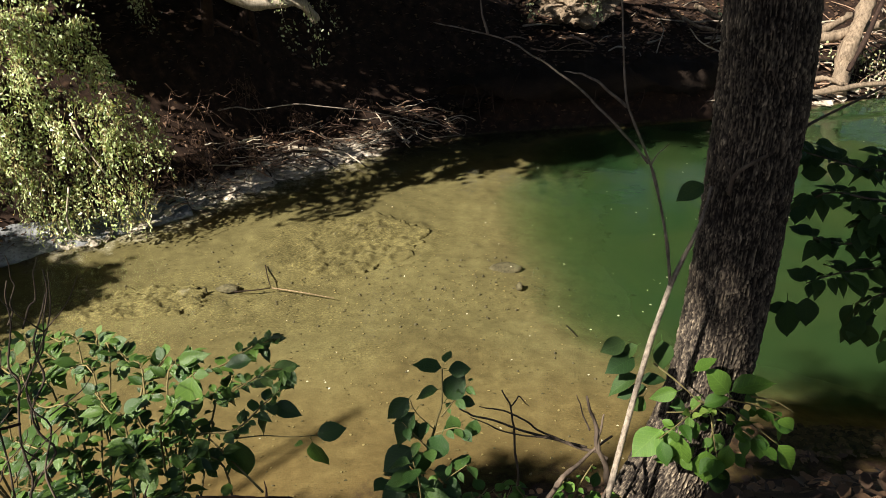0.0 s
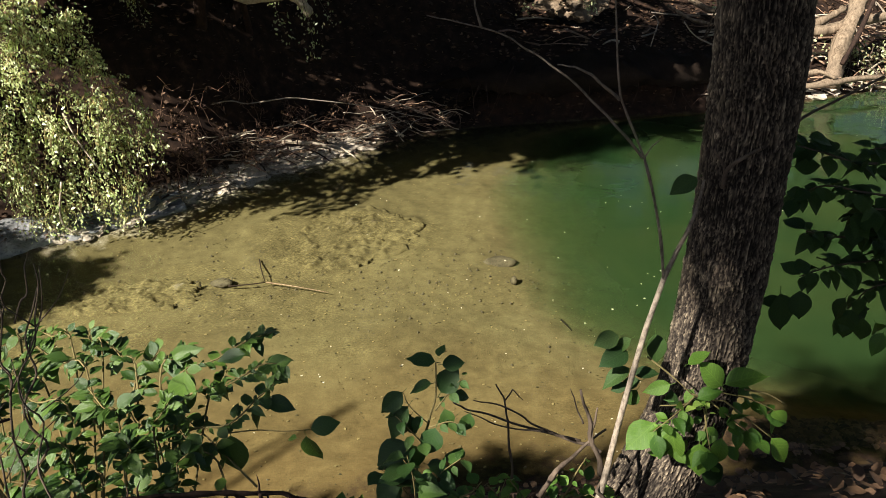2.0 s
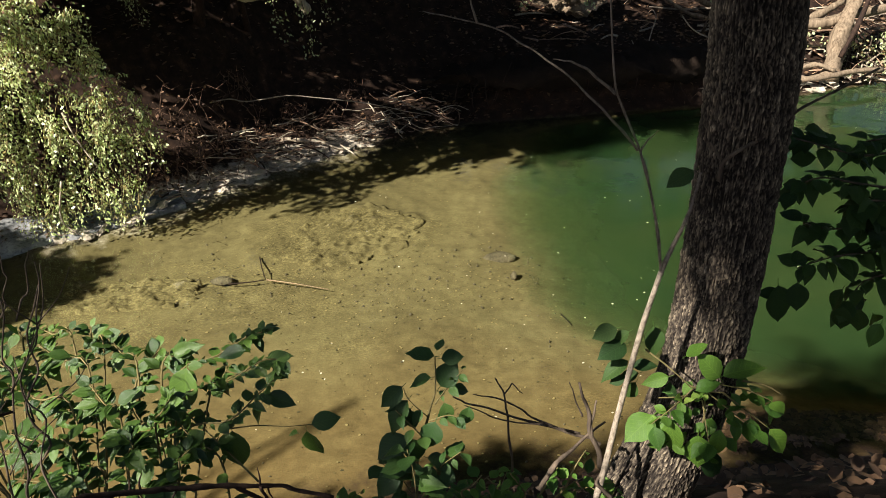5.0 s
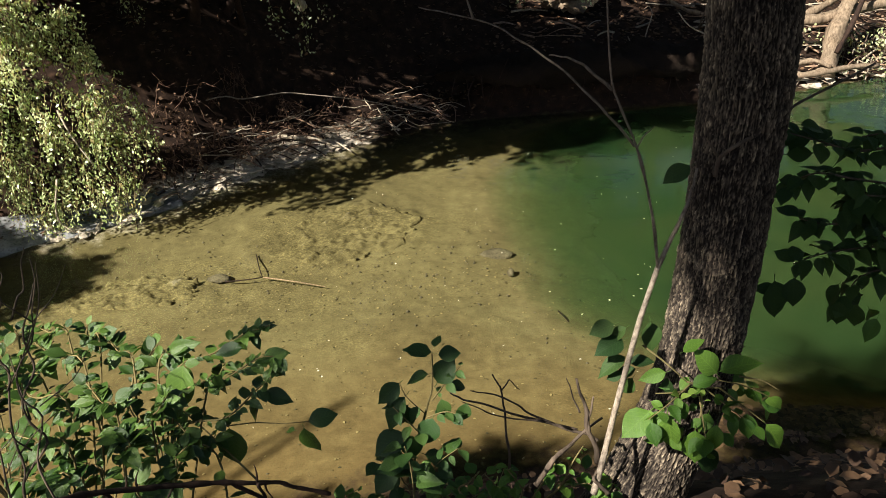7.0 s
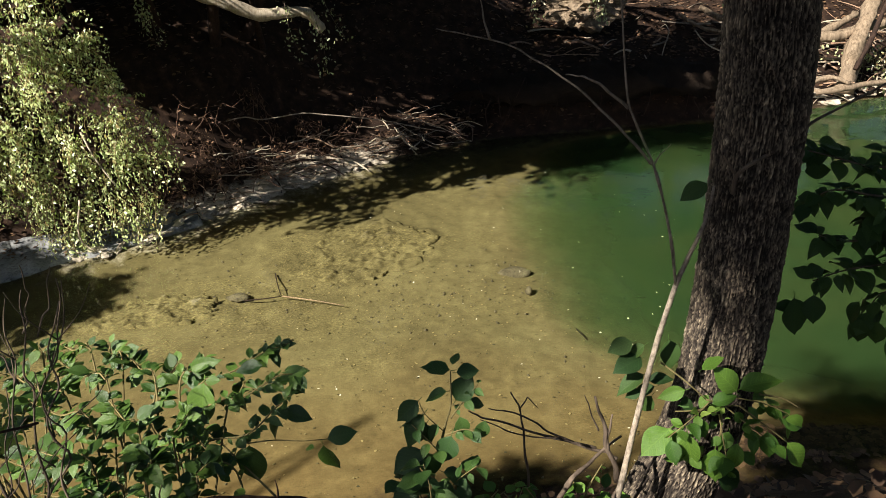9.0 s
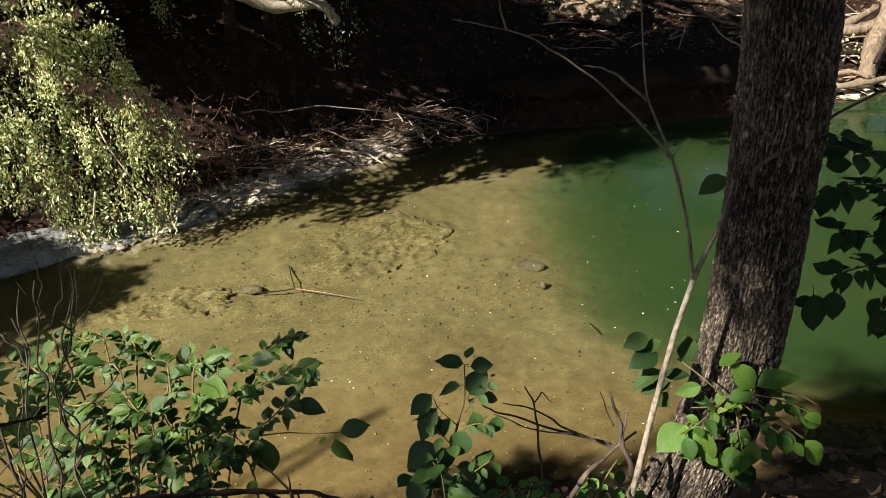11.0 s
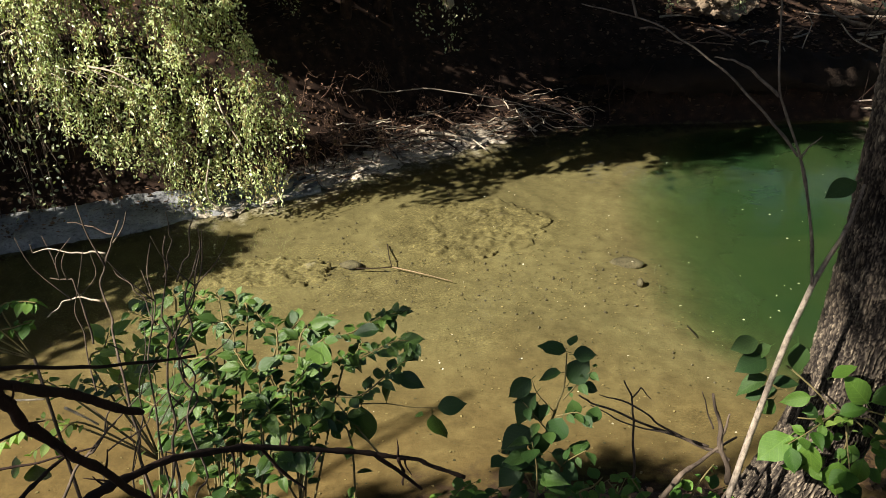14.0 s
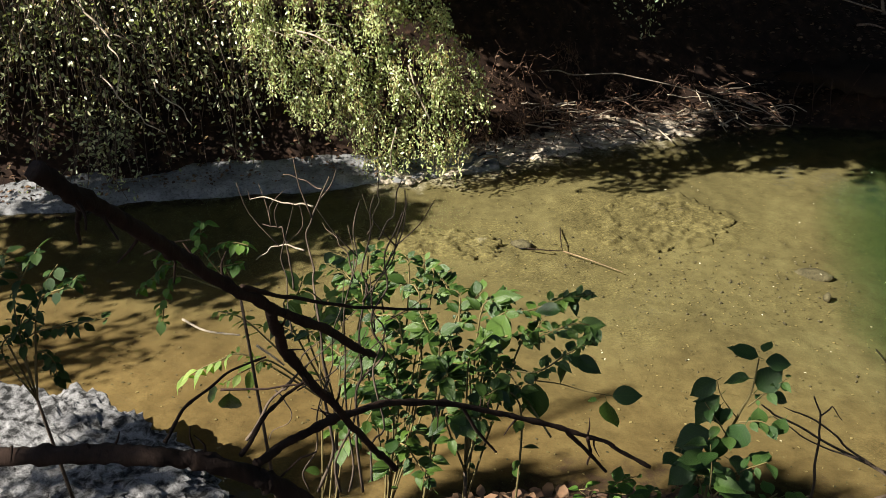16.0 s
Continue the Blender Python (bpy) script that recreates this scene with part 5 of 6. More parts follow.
blade_kinds("pale", M_LIGHTLEAF, 0.55)
blade_kinds("young", M_YOUNGLEAF, 0.72)
EYE = Vector((0.03, 0.04, 3.99))


def leaf(parent, key, a, b, face=None, kind=None):
    """One leaf from its stalk a to its tip b."""
    a, b = Vector(a), Vector(b)
    d = b - a
    if face is None:
        face = (EYE - a).normalized() * rnd.uniform(0.5, 1.0) + Vector((rnd.gauss(-0.1, 0.25), rnd.gauss(0, 0.25), rnd.uniform(0.2, 0.7)))
    me = LEAVES[key][rnd.randrange(4) if kind is None else kind]
    ob = new("leaf", me)
    ob.parent = parent
    ob.matrix_basis = turned(a, d, face, d.length * 1.08)
    return ob


def leaves(parent, key, pairs, depth=0.0):
    for a, b in zip(pairs[::2], pairs[1::2]):
        b = Vector(b) + Vector((0, rnd.uniform(-0.02, 0.03), 0))
        leaf(parent, key, a, b)


def leafy_stem(parent, key, mat, pts, r, n, size, droop=0.35, start=0.3, spread=0.9):
    """A twig with leaves in loose pairs along it and one at its end."""
    g = Geo()
    line = tube(g, pts, r, r * 0.4, 6, 5)
    stalk = part("twig", g.mesh("twig", mat), parent)
    m = len(line) - 1
    for i in range(n):
        k = (start + (1 - start) * (i + rnd.uniform(0, 0.8)) / n) * m
        k = min(k, m - 0.01)
        q = line[int(k)].lerp(line[int(k) + 1], k % 1)
        ahead = (line[int(k) + 1] - line[int(k)]).normalized()
        out = ahead.cross(Vector((rnd.gauss(0, 0.3), rnd.gauss(0, 0.3), 1))).normalized() * (1 if i % 2 else -1)
        d = ahead * rnd.uniform(0.1, 0.8) + out * spread + Vector((rnd.gauss(0, 0.2), rnd.gauss(0, 0.2), rnd.gauss(-droop, 0.25)))
        L = size * rnd.uniform(0.4, 1.25)
        st = q + d.normalized() * L * 0.14
        face = Vector((rnd.gauss(-0.15, 0.3), rnd.gauss(-0.3, 0.3), 1))
        leaf(stalk, key, st, st + d.normalized() * L, face)
    return line


def shrub_frame(label, bases):
    """The upright stems of a shrub; gives the shrub and a function that hangs leafy twigs on the nearest stem."""
    t = thing("creek_shrub", label, "shrub", "shrubs on the near bank")
    for q in bases:
        limb("stem", M_TWIG, [(q.x, q.y - 0.05, land_z(q.x, q.y) - 0.05), q.lerp(Vector((q.x, q.y, 1.2)), 0.4), q], 0.008, 0.006, t)

    def sprig(pts, n, size):
        q = min(bases, key=lambda v: abs(v.x - pts[0][0] + 0.1))
        leafy_stem(t, "shrub", M_GREENSTEM, [q, *pts], 0.004, int(n * 1.7), size * 0.74, 0.12, 0.15)

    return t, sprig


def right_shrub():
    t, sprig = shrub_frame("broad-leaved green shrub leaning over the shallow water", [Vector((-0.8, 1.9, 2.0)), Vector((-0.62, 1.85, 1.75)), Vector((-0.5, 1.8, 1.55))])
    K, S = "shrub", M_GREENSTEM
    sprig([(-0.772, 2.050, 2.482), (-0.654, 2.150, 2.524), (-0.573, 2.200, 2.552), (-0.480, 2.200, 2.589)], 36, 0.059)
    sprig([(-0.747, 2.000, 2.447), (-0.599, 2.050, 2.501), (-0.503, 2.100, 2.536), (-0.434, 2.100, 2.535)], 36, 0.059)
    sprig([(-0.745, 1.950, 2.371), (-0.586, 1.950, 2.433), (-0.506, 2.000, 2.486), (-0.451, 2.000, 2.536)], 27, 0.058)
    sprig([(-0.610, 1.900, 2.284), (-0.678, 1.900, 2.392), (-0.724, 1.920, 2.449)], 13, 0.058)
    sprig([(-0.820, 2.100, 2.488), (-0.776, 2.150, 2.525), (-0.761, 2.200, 2.540)], 29, 0.065)
    sprig([(-0.795, 1.920, 2.419), (-0.766, 1.920, 2.491), (-0.737, 1.950, 2.528)], 27, 0.067)
    sprig([(-0.710, 1.820, 2.360), (-0.712, 1.840, 2.383), (-0.678, 1.850, 2.415)], 18, 0.072)
    sprig([(-0.808, 1.760, 2.334), (-0.757, 1.760, 2.354), (-0.700, 1.780, 2.355)], 18, 0.077)
    # leaves that stand clear of the rest
    leaves(t, K, [(-0.595, 2.000, 2.551), (-0.616, 1.980, 2.455), (-0.584, 1.950, 2.395), (-0.571, 1.920, 2.269), (-0.482, 2.000, 2.481), (-0.397, 2.000, 2.459), (-0.495, 2.100, 2.532), (-0.416, 2.100, 2.549), (-0.476, 2.100, 2.508), (-0.439, 2.080, 2.448), (-0.497, 2.000, 2.454), (-0.535, 1.980, 2.382)])
    leaves(t, K, [(-0.555, 2.120, 2.562), (-0.634, 2.100, 2.561), (-0.793, 2.150, 2.532), (-0.706, 2.150, 2.573), (-0.719, 2.050, 2.554), (-0.743, 2.020, 2.420), (-0.558, 2.200, 2.530), (-0.520, 2.200, 2.579), (-0.517, 2.200, 2.576), (-0.469, 2.200, 2.593)])
    leaves(t, K, [(-0.356, 1.980, 2.386), (-0.271, 1.980, 2.393), (-0.368, 1.970, 2.371), (-0.336, 1.950, 2.269), (-0.398, 1.980, 2.352), (-0.432, 1.970, 2.339), (-0.980, 2.250, 2.556), (-1.057, 2.240, 2.516), (-0.648, 1.900, 2.434), (-0.701, 1.900, 2.403)])
    limb("twig", S, [(-0.590, 1.950, 2.401), (-0.511, 1.970, 2.394), (-0.430, 1.980, 2.380), (-0.351, 1.980, 2.386)], 0.0025, 0.0012, t, segs=5)
    limb("twig", S, [(-0.515, 1.900, 2.238), (-0.578, 1.920, 2.309), (-0.651, 1.950, 2.381), (-0.747, 2.000, 2.447)], 0.004, 0.002, t, segs=6)
    return t


def left_shrub():
    t, sprig = shrub_frame("bushy broad-leaved shrub in dappled sun on the slope", [Vector((-1.35, 1.8, 1.35)), Vector((-1.1, 1.85, 1.6)), Vector((-0.95, 1.85, 1.75))])
    sprig([(-0.893, 2.100, 2.467), (-0.973, 2.200, 2.504), (-1.030, 2.250, 2.531)], 32, 0.069)
    sprig([(-1.011, 2.050, 2.486), (-1.146, 2.150, 2.520), (-1.231, 2.200, 2.550)], 35, 0.072)
    sprig([(-1.033, 1.950, 2.439), (-1.160, 2.000, 2.484), (-1.278, 2.050, 2.510)], 35, 0.072)
    sprig([(-0.904, 1.950, 2.416), (-0.938, 1.950, 2.500), (-0.997, 2.000, 2.544)], 35, 0.072)
    sprig([(-1.007, 1.850, 2.378), (-1.089, 1.850, 2.442), (-1.208, 1.900, 2.442)], 35, 0.077)
    sprig([(-0.850, 1.820, 2.382), (-0.823, 1.820, 2.444), (-0.858, 1.850, 2.479)], 32, 0.081)
    sprig([(-0.988, 1.780, 2.338), (-1.062, 1.780, 2.360), (-1.166, 1.800, 2.364)], 27, 0.077)
    sprig([(-1.204, 2.000, 2.443), (-1.294, 2.100, 2.537), (-1.386, 2.100, 2.579)], 16, 0.065)
    sprig([(-1.387, 2.000, 2.249), (-1.539, 2.100, 2.245), (-1.631, 2.100, 2.274)], 18, 0.065)
    sprig([(-1.321, 2.050, 2.280), (-1.393, 2.150, 2.320), (-1.369, 2.200, 2.367)], 18, 0.065)
    sprig([(-1.079, 1.900, 2.210), (-1.144, 1.850, 2.135), (-1.210, 1.800, 2.059)], 16, 0.07)
    sprig([(-1.024, 1.850, 2.073), (-0.921, 1.800, 2.077), (-0.862, 1.750, 2.045)], 16, 0.075)
    return t


def back_shrub():
    t, sprig = shrub_frame("low bushy shrub with small sunlit leaves above the water", [Vector((-1.45, 1.95, 1.45)), Vector((-1.15, 2.0, 1.6)), Vector((-0.85, 2.0, 1.7))])
    for pts, n in (([(-1.282, 2.200, 2.486), (-1.370, 2.250, 2.518), (-1.488, 2.300, 2.508)], 16), ([(-1.116, 2.200, 2.506), (-1.199, 2.250, 2.548), (-1.293, 2.300, 2.549)], 20), ([(-1.031, 2.200, 2.483), (-1.079, 2.250, 2.514), (-1.100, 2.300, 2.547)], 16),
                   ([(-1.169, 2.100, 2.406), (-1.267, 2.150, 2.457), (-1.377, 2.200, 2.466)], 22), ([(-0.923, 2.100, 2.403), (-0.891, 2.150, 2.473), (-0.844, 2.200, 2.524)], 22), ([(-0.989, 2.000, 2.332), (-1.084, 2.050, 2.379), (-1.174, 2.100, 2.384)], 22)) + (([(-0.799, 1.950, 2.351), (-0.874, 2.000, 2.396), (-0.916, 2.050, 2.442)], 22), ([(-0.682, 2.050, 2.395), (-0.653, 2.100, 2.443), (-0.623, 2.150, 2.491)], 18), ([(-1.140, 1.900, 2.313), (-1.247, 1.950, 2.313), (-1.356, 2.000, 2.315)], 20),
                   ([(-0.739, 1.880, 2.282), (-0.651, 1.900, 2.349), (-0.627, 1.950, 2.370)], 16), ([(-0.943, 1.850, 2.292), (-1.012, 1.880, 2.330), (-1.060, 1.900, 2.377)], 20)):
        sprig(pts, n, 0.062)
    return t


right_shrub()
left_shrub()
back_shrub()


def pale_shrub():
    """Sunlit seedling patch beyond the shrub, seen through its twigs."""
    t = thing("low_sapling", "low sunlit sapling with drooping yellow-green leaves", "sapling")
    K, S = "pale", M_GREENSTEM
    root = Vector((-1.55, 2.2, 1.0))
    a = Vector((-1.5, 2.25, 1.8))
    limb("stem", M_TWIG, [root, (-1.5, 2.2, 1.4), a], 0.012, 0.008, t)
    leafy_stem(t, K, S, [a, *[(-1.785, 2.250, 2.061), (-1.946, 2.300, 2.104), (-2.057, 2.300, 2.108)]], 0.005, 19, 0.075)
    leafy_stem(t, K, S, [a, *[(-1.593, 2.250, 2.133), (-1.561, 2.300, 2.215), (-1.473, 2.350, 2.357)]], 0.005, 24, 0.075)
    leafy_stem(t, K, S, [a, *[(-1.567, 2.300, 2.160), (-1.431, 2.350, 2.289), (-1.277, 2.400, 2.416)]], 0.005, 24, 0.075)
    leafy_stem(t, K, S, [a, *[(-1.719, 2.300, 2.181), (-1.689, 2.350, 2.237), (-1.688, 2.400, 2.274)]], 0.005, 19, 0.075)
    leafy_stem(t, K, S, [a, *[(-1.843, 2.200, 1.998), (-2.022, 2.200, 1.925), (-2.226, 2.200, 1.783)]], 0.005, 19, 0.075)
    leafy_stem(t, K, S, [a, *[(-1.737, 2.200, 1.996), (-1.812, 2.150, 1.985), (-1.927, 2.100, 1.907)]], 0.005, 12, 0.075)
    limb("twig", M_BLEACHED, [(-2.255, 2.300, 2.022), (-2.139, 2.300, 1.989), (-1.963, 2.300, 2.009)], 0.006, 0.004, t, segs=6)
    limb("twig", M_BLEACHED, [(-1.885, 2.300, 1.976), (-1.809, 2.300, 1.936), (-1.759, 2.300, 1.905)], 0.006, 0.004, t, segs=6)
    leaves(t, "shrub", [(-1.725, 1.900, 2.071), (-1.760, 1.900, 1.935), (-1.779, 1.900, 2.069), (-1.848, 1.900, 2.002)])
    return t


pale_shrub()


def slope_shrub(label, key, root, fork, stems, n, size):
    t = thing("slope_shrub", label, "shrub")
    limb("stem", M_TWIG, [root, Vector(root).lerp(Vector(fork), 0.5), fork], 0.012, 0.007, t)
    for pts in stems:
        leafy_stem(t, key, M_GREENSTEM, [fork, *pts], 0.005, n, size, 0.5)
    return t


def drawn_in(t, point, k):
    """Brings a thing nearer to a point, shrinking it by as much."""
    t.matrix_basis = Matrix.Translation(point) @ Matrix.Scale(k, 4) @ Matrix.Translation(-Vector(point))


seedling = slope_shrub("drooping leafy seedling standing over the shaded water", "sprout", (-2.25, 2.75, -0.35), (-2.25, 2.7, 1.9),
            [[(-2.391, 2.650, 2.161), (-2.371, 2.650, 2.253), (-2.353, 2.650, 2.308)], [(-2.580, 2.650, 2.035), (-2.652, 2.600, 1.987), (-2.781, 2.600, 1.881)], [(-2.561, 2.650, 1.976), (-2.614, 2.600, 1.866), (-2.670, 2.600, 1.705)],
             [(-2.336, 2.700, 2.144), (-2.233, 2.700, 2.192), (-2.157, 2.700, 2.191)], [(-2.497, 2.650, 2.112), (-2.547, 2.600, 2.145), (-2.627, 2.600, 2.085)], [(-2.394, 2.700, 2.011), (-2.288, 2.700, 2.062), (-2.205, 2.700, 2.093)]], 20, 0.062)
drawn_in(seedling, Vector((-0.074, -0.007, 3.985)), 0.70)
# this bush wears the shade-darkened leaf copy
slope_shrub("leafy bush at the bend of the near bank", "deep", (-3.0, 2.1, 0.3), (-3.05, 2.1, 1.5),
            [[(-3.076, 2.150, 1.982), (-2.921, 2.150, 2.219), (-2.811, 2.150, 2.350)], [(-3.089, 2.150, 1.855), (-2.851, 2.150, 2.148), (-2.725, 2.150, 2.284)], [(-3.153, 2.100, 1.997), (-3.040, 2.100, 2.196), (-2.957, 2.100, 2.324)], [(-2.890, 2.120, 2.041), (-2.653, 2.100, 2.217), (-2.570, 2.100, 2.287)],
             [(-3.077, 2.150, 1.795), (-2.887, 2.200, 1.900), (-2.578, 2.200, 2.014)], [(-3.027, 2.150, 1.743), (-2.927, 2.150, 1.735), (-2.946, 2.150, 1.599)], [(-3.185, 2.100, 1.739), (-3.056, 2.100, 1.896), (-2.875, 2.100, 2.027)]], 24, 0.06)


def mid_plant():
    t = thing("young_plant", "young broad-leaved plant standing in front of the water", "plant")
    K = "young"
    limb("stem", M_GREENSTEM, [(-0.05, 2.2, 0.95), *[(-0.054, 2.150, 1.967), (-0.006, 2.150, 2.264), (0.019, 2.150, 2.368), (0.022, 2.150, 2.499)]], 0.006, 0.002, t, segs=6)
    leaves(t, K, [(0.022, 2.150, 2.504), (-0.065, 2.140, 2.516), (0.009, 2.150, 2.422), (-0.063, 2.130, 2.398), (0.040, 2.150, 2.495), (0.109, 2.160, 2.500), (0.035, 2.150, 2.386), (0.085, 2.140, 2.476), (-0.083, 2.140, 2.398), (-0.151, 2.120, 2.345)])
    leaves(t, K, [(-0.066, 2.130, 2.352), (-0.136, 2.100, 2.266), (-0.058, 2.130, 2.318), (-0.096, 2.100, 2.254), (0.073, 2.150, 2.377), (0.132, 2.150, 2.358), (0.047, 2.140, 2.331), (0.064, 2.100, 2.263), (0.129, 2.150, 2.304), (0.109, 2.140, 2.238)])
    leaves(t, K, [(0.019, 2.100, 2.287), (-0.009, 2.060, 2.202), (-0.077, 2.100, 2.233), (-0.169, 2.050, 2.171), (-0.059, 2.100, 2.221), (-0.043, 2.070, 2.130), (0.029, 2.150, 2.525), (0.047, 2.160, 2.543), (-0.024, 2.140, 2.302), (-0.055, 2.120, 2.273)])
    leaves(t, K, [(-0.065, 2.050, 2.160), (-0.154, 2.000, 2.133), (-0.039, 2.050, 2.136), (0.024, 2.000, 2.099), (-0.011, 2.070, 2.165), (0.070, 2.050, 2.111), (-0.102, 2.050, 2.137), (-0.175, 2.000, 2.066)])
    for pts, n, z in (([(0.018, 2.140, 2.325), (0.067, 2.140, 2.402), (0.113, 2.140, 2.463)], 9, 0.042), ([(-0.001, 2.120, 2.273), (0.063, 2.120, 2.295), (0.110, 2.120, 2.271)], 9, 0.05), ([(-0.011, 2.100, 2.209), (-0.063, 2.100, 2.279), (-0.106, 2.100, 2.336)], 8, 0.055), ([(-0.062, 2.100, 1.965), (-0.106, 2.100, 2.066), (-0.160, 2.100, 2.116)], 12, 0.075), ([(-0.032, 2.050, 2.015), (0.025, 2.050, 2.135), (0.097, 2.050, 2.205)], 12, 0.07), ([(-0.048, 2.000, 2.088), (-0.055, 2.000, 2.183), (-0.070, 2.000, 2.263)], 12, 0.08)):
        leafy_stem(t, K, M_GREENSTEM, pts, 0.003, n, z, 0.3, 0.1)
    for pts in ([(0.021, 2.150, 2.426), (0.009, 2.150, 2.422)], [(-0.006, 2.150, 2.264), (-0.062, 2.130, 2.349), (-0.083, 2.140, 2.398)], [(0.019, 2.150, 2.368), (0.073, 2.150, 2.377)]):
        limb("twig", M_GREENSTEM, pts, 0.002, 0.001, t, segs=5)
    drawn_in(t, EYE, 0.875)
    return t


mid_plant()


def fallen_twig():
    t = thing("bare_twigs", "bare dark twigs leaning out from the near slope", "twigs")
    for pts, r in (([(0.571, 2.200, 2.089), (0.540, 2.200, 2.119), (0.346, 2.200, 2.189), (0.120, 2.200, 2.275), (0.073, 2.200, 2.306)], 0.006), ([(0.500, 2.200, 2.139), (0.287, 2.180, 2.207), (0.109, 2.150, 2.309)], 0.004),
                   ([(0.423, 2.200, 2.164), (0.231, 2.200, 2.290), (0.138, 2.200, 2.314)], 0.004), ([(0.274, 2.200, 1.941), (0.255, 2.200, 2.215), (0.239, 2.200, 2.320), (0.211, 2.200, 2.377)], 0.005),
                   ([(0.240, 2.200, 2.308), (0.266, 2.200, 2.354), (0.301, 2.200, 2.312)], 0.003)) + (([(0.553, 2.100, 2.081), (0.506, 2.100, 2.294), (0.465, 2.100, 2.427)], 0.010),
                   ([(0.517, 2.100, 2.201), (0.517, 2.100, 2.293), (0.523, 2.100, 2.356)], 0.006), ([(0.483, 2.100, 2.294), (0.450, 2.100, 2.384), (0.433, 2.100, 2.432)], 0.003),
                   ([(0.338, 2.000, 2.083), (0.404, 2.050, 2.154), (0.481, 2.100, 2.190), (0.569, 2.150, 2.228)], 0.009), ([(0.588, 2.050, 1.993), (0.534, 2.050, 2.056), (0.563, 2.100, 2.081)], 0.008)):
        limb("twig", M_TWIG, kinked(pts, 0.022), r, r * 0.4, t, segs=6, steps=3, knots=0.3)
    return t


fallen_twig()


def trunk_sprout():
    t = thing("trunk_sprout", "bright green leafy sprout growing from the trunk base", "sprout")
    K = "sprout"
    leaves(t, K, [(0.915, 2.120, 2.425), (1.034, 2.100, 2.477), (0.909, 2.120, 2.417), (0.840, 2.120, 2.497), (0.830, 2.100, 2.387), (0.904, 2.100, 2.417), (0.742, 2.100, 2.443), (0.662, 2.080, 2.420), (0.798, 2.140, 2.489), (0.860, 2.150, 2.532)])
    leaves(t, K, [(0.702, 2.080, 2.310), (0.608, 2.030, 2.259), (0.751, 2.060, 2.310), (0.765, 2.020, 2.195), (0.779, 2.080, 2.346), (0.813, 2.060, 2.282), (0.748, 2.090, 2.299), (0.690, 2.060, 2.238), (0.842, 2.050, 2.252), (0.849, 2.020, 2.137)])
    leaves(t, K, [(0.912, 2.060, 2.265), (0.900, 2.030, 2.174), (0.929, 2.080, 2.302), (0.981, 2.080, 2.346), (0.933, 2.080, 2.279), (0.989, 2.060, 2.273), (0.906, 2.100, 2.355), (0.934, 2.080, 2.309), (1.028, 2.120, 2.367), (1.039, 2.100, 2.291)])
    leaves(t, K, [(1.064, 2.120, 2.301), (1.142, 2.120, 2.275), (1.019, 2.100, 2.273), (1.025, 2.080, 2.193), (1.087, 2.100, 2.228), (1.150, 2.080, 2.142), (0.988, 2.120, 2.361), (1.007, 2.120, 2.311), (0.706, 2.100, 2.331), (0.746, 2.090, 2.317)])
    leaves(t, K, [(0.830, 2.140, 2.392), (0.797, 2.120, 2.359), (0.875, 2.150, 2.372), (0.854, 2.140, 2.320), (0.953, 2.120, 2.357), (0.978, 2.100, 2.328), (0.896, 2.100, 2.277), (0.873, 2.080, 2.232), (0.823, 2.100, 2.220), (0.809, 2.080, 2.173)])
    leaves(t, K, [(0.969, 2.140, 2.390), (1.015, 2.130, 2.383), (0.776, 2.120, 2.381), (0.733, 2.100, 2.375), (0.944, 2.080, 2.213), (0.980, 2.070, 2.170), (1.015, 2.100, 2.218), (1.066, 2.100, 2.194), (0.883, 2.140, 2.391), (0.902, 2.140, 2.434)])
    leaves(t, K, [(1.084, 2.120, 2.269), (1.124, 2.120, 2.218), (1.029, 2.120, 2.326), (1.067, 2.120, 2.337), (0.723, 2.080, 2.262), (0.717, 2.060, 2.206), (0.864, 2.120, 2.295), (0.838, 2.100, 2.271)])
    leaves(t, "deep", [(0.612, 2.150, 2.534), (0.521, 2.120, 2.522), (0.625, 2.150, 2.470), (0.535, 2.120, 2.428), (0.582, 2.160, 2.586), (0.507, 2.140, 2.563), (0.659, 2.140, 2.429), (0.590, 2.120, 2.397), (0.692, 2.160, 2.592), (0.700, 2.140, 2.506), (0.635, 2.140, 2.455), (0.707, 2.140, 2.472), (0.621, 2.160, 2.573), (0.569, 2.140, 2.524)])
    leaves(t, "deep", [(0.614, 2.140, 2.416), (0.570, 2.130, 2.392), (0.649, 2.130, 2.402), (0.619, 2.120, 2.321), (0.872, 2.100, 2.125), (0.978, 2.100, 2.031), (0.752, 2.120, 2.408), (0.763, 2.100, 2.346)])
    for pts in ([(0.671, 2.140, 2.519), (0.745, 2.120, 2.462), (0.810, 2.100, 2.405)], [(0.916, 2.100, 2.377), (0.999, 2.100, 2.305), (1.087, 2.100, 2.228)], [(0.810, 2.100, 2.405), (0.881, 2.120, 2.366), (0.916, 2.100, 2.377)],
                [(0.822, 2.120, 2.352), (0.761, 2.100, 2.362), (0.717, 2.100, 2.362)], [(0.981, 2.120, 2.405), (1.055, 2.120, 2.386), (1.115, 2.120, 2.348)], [(0.875, 2.140, 2.346), (0.871, 2.100, 2.289), (0.845, 2.060, 2.243)]):
        limb("twig", M_GREENSTEM, pts, 0.0035, 0.002, t, segs=5)
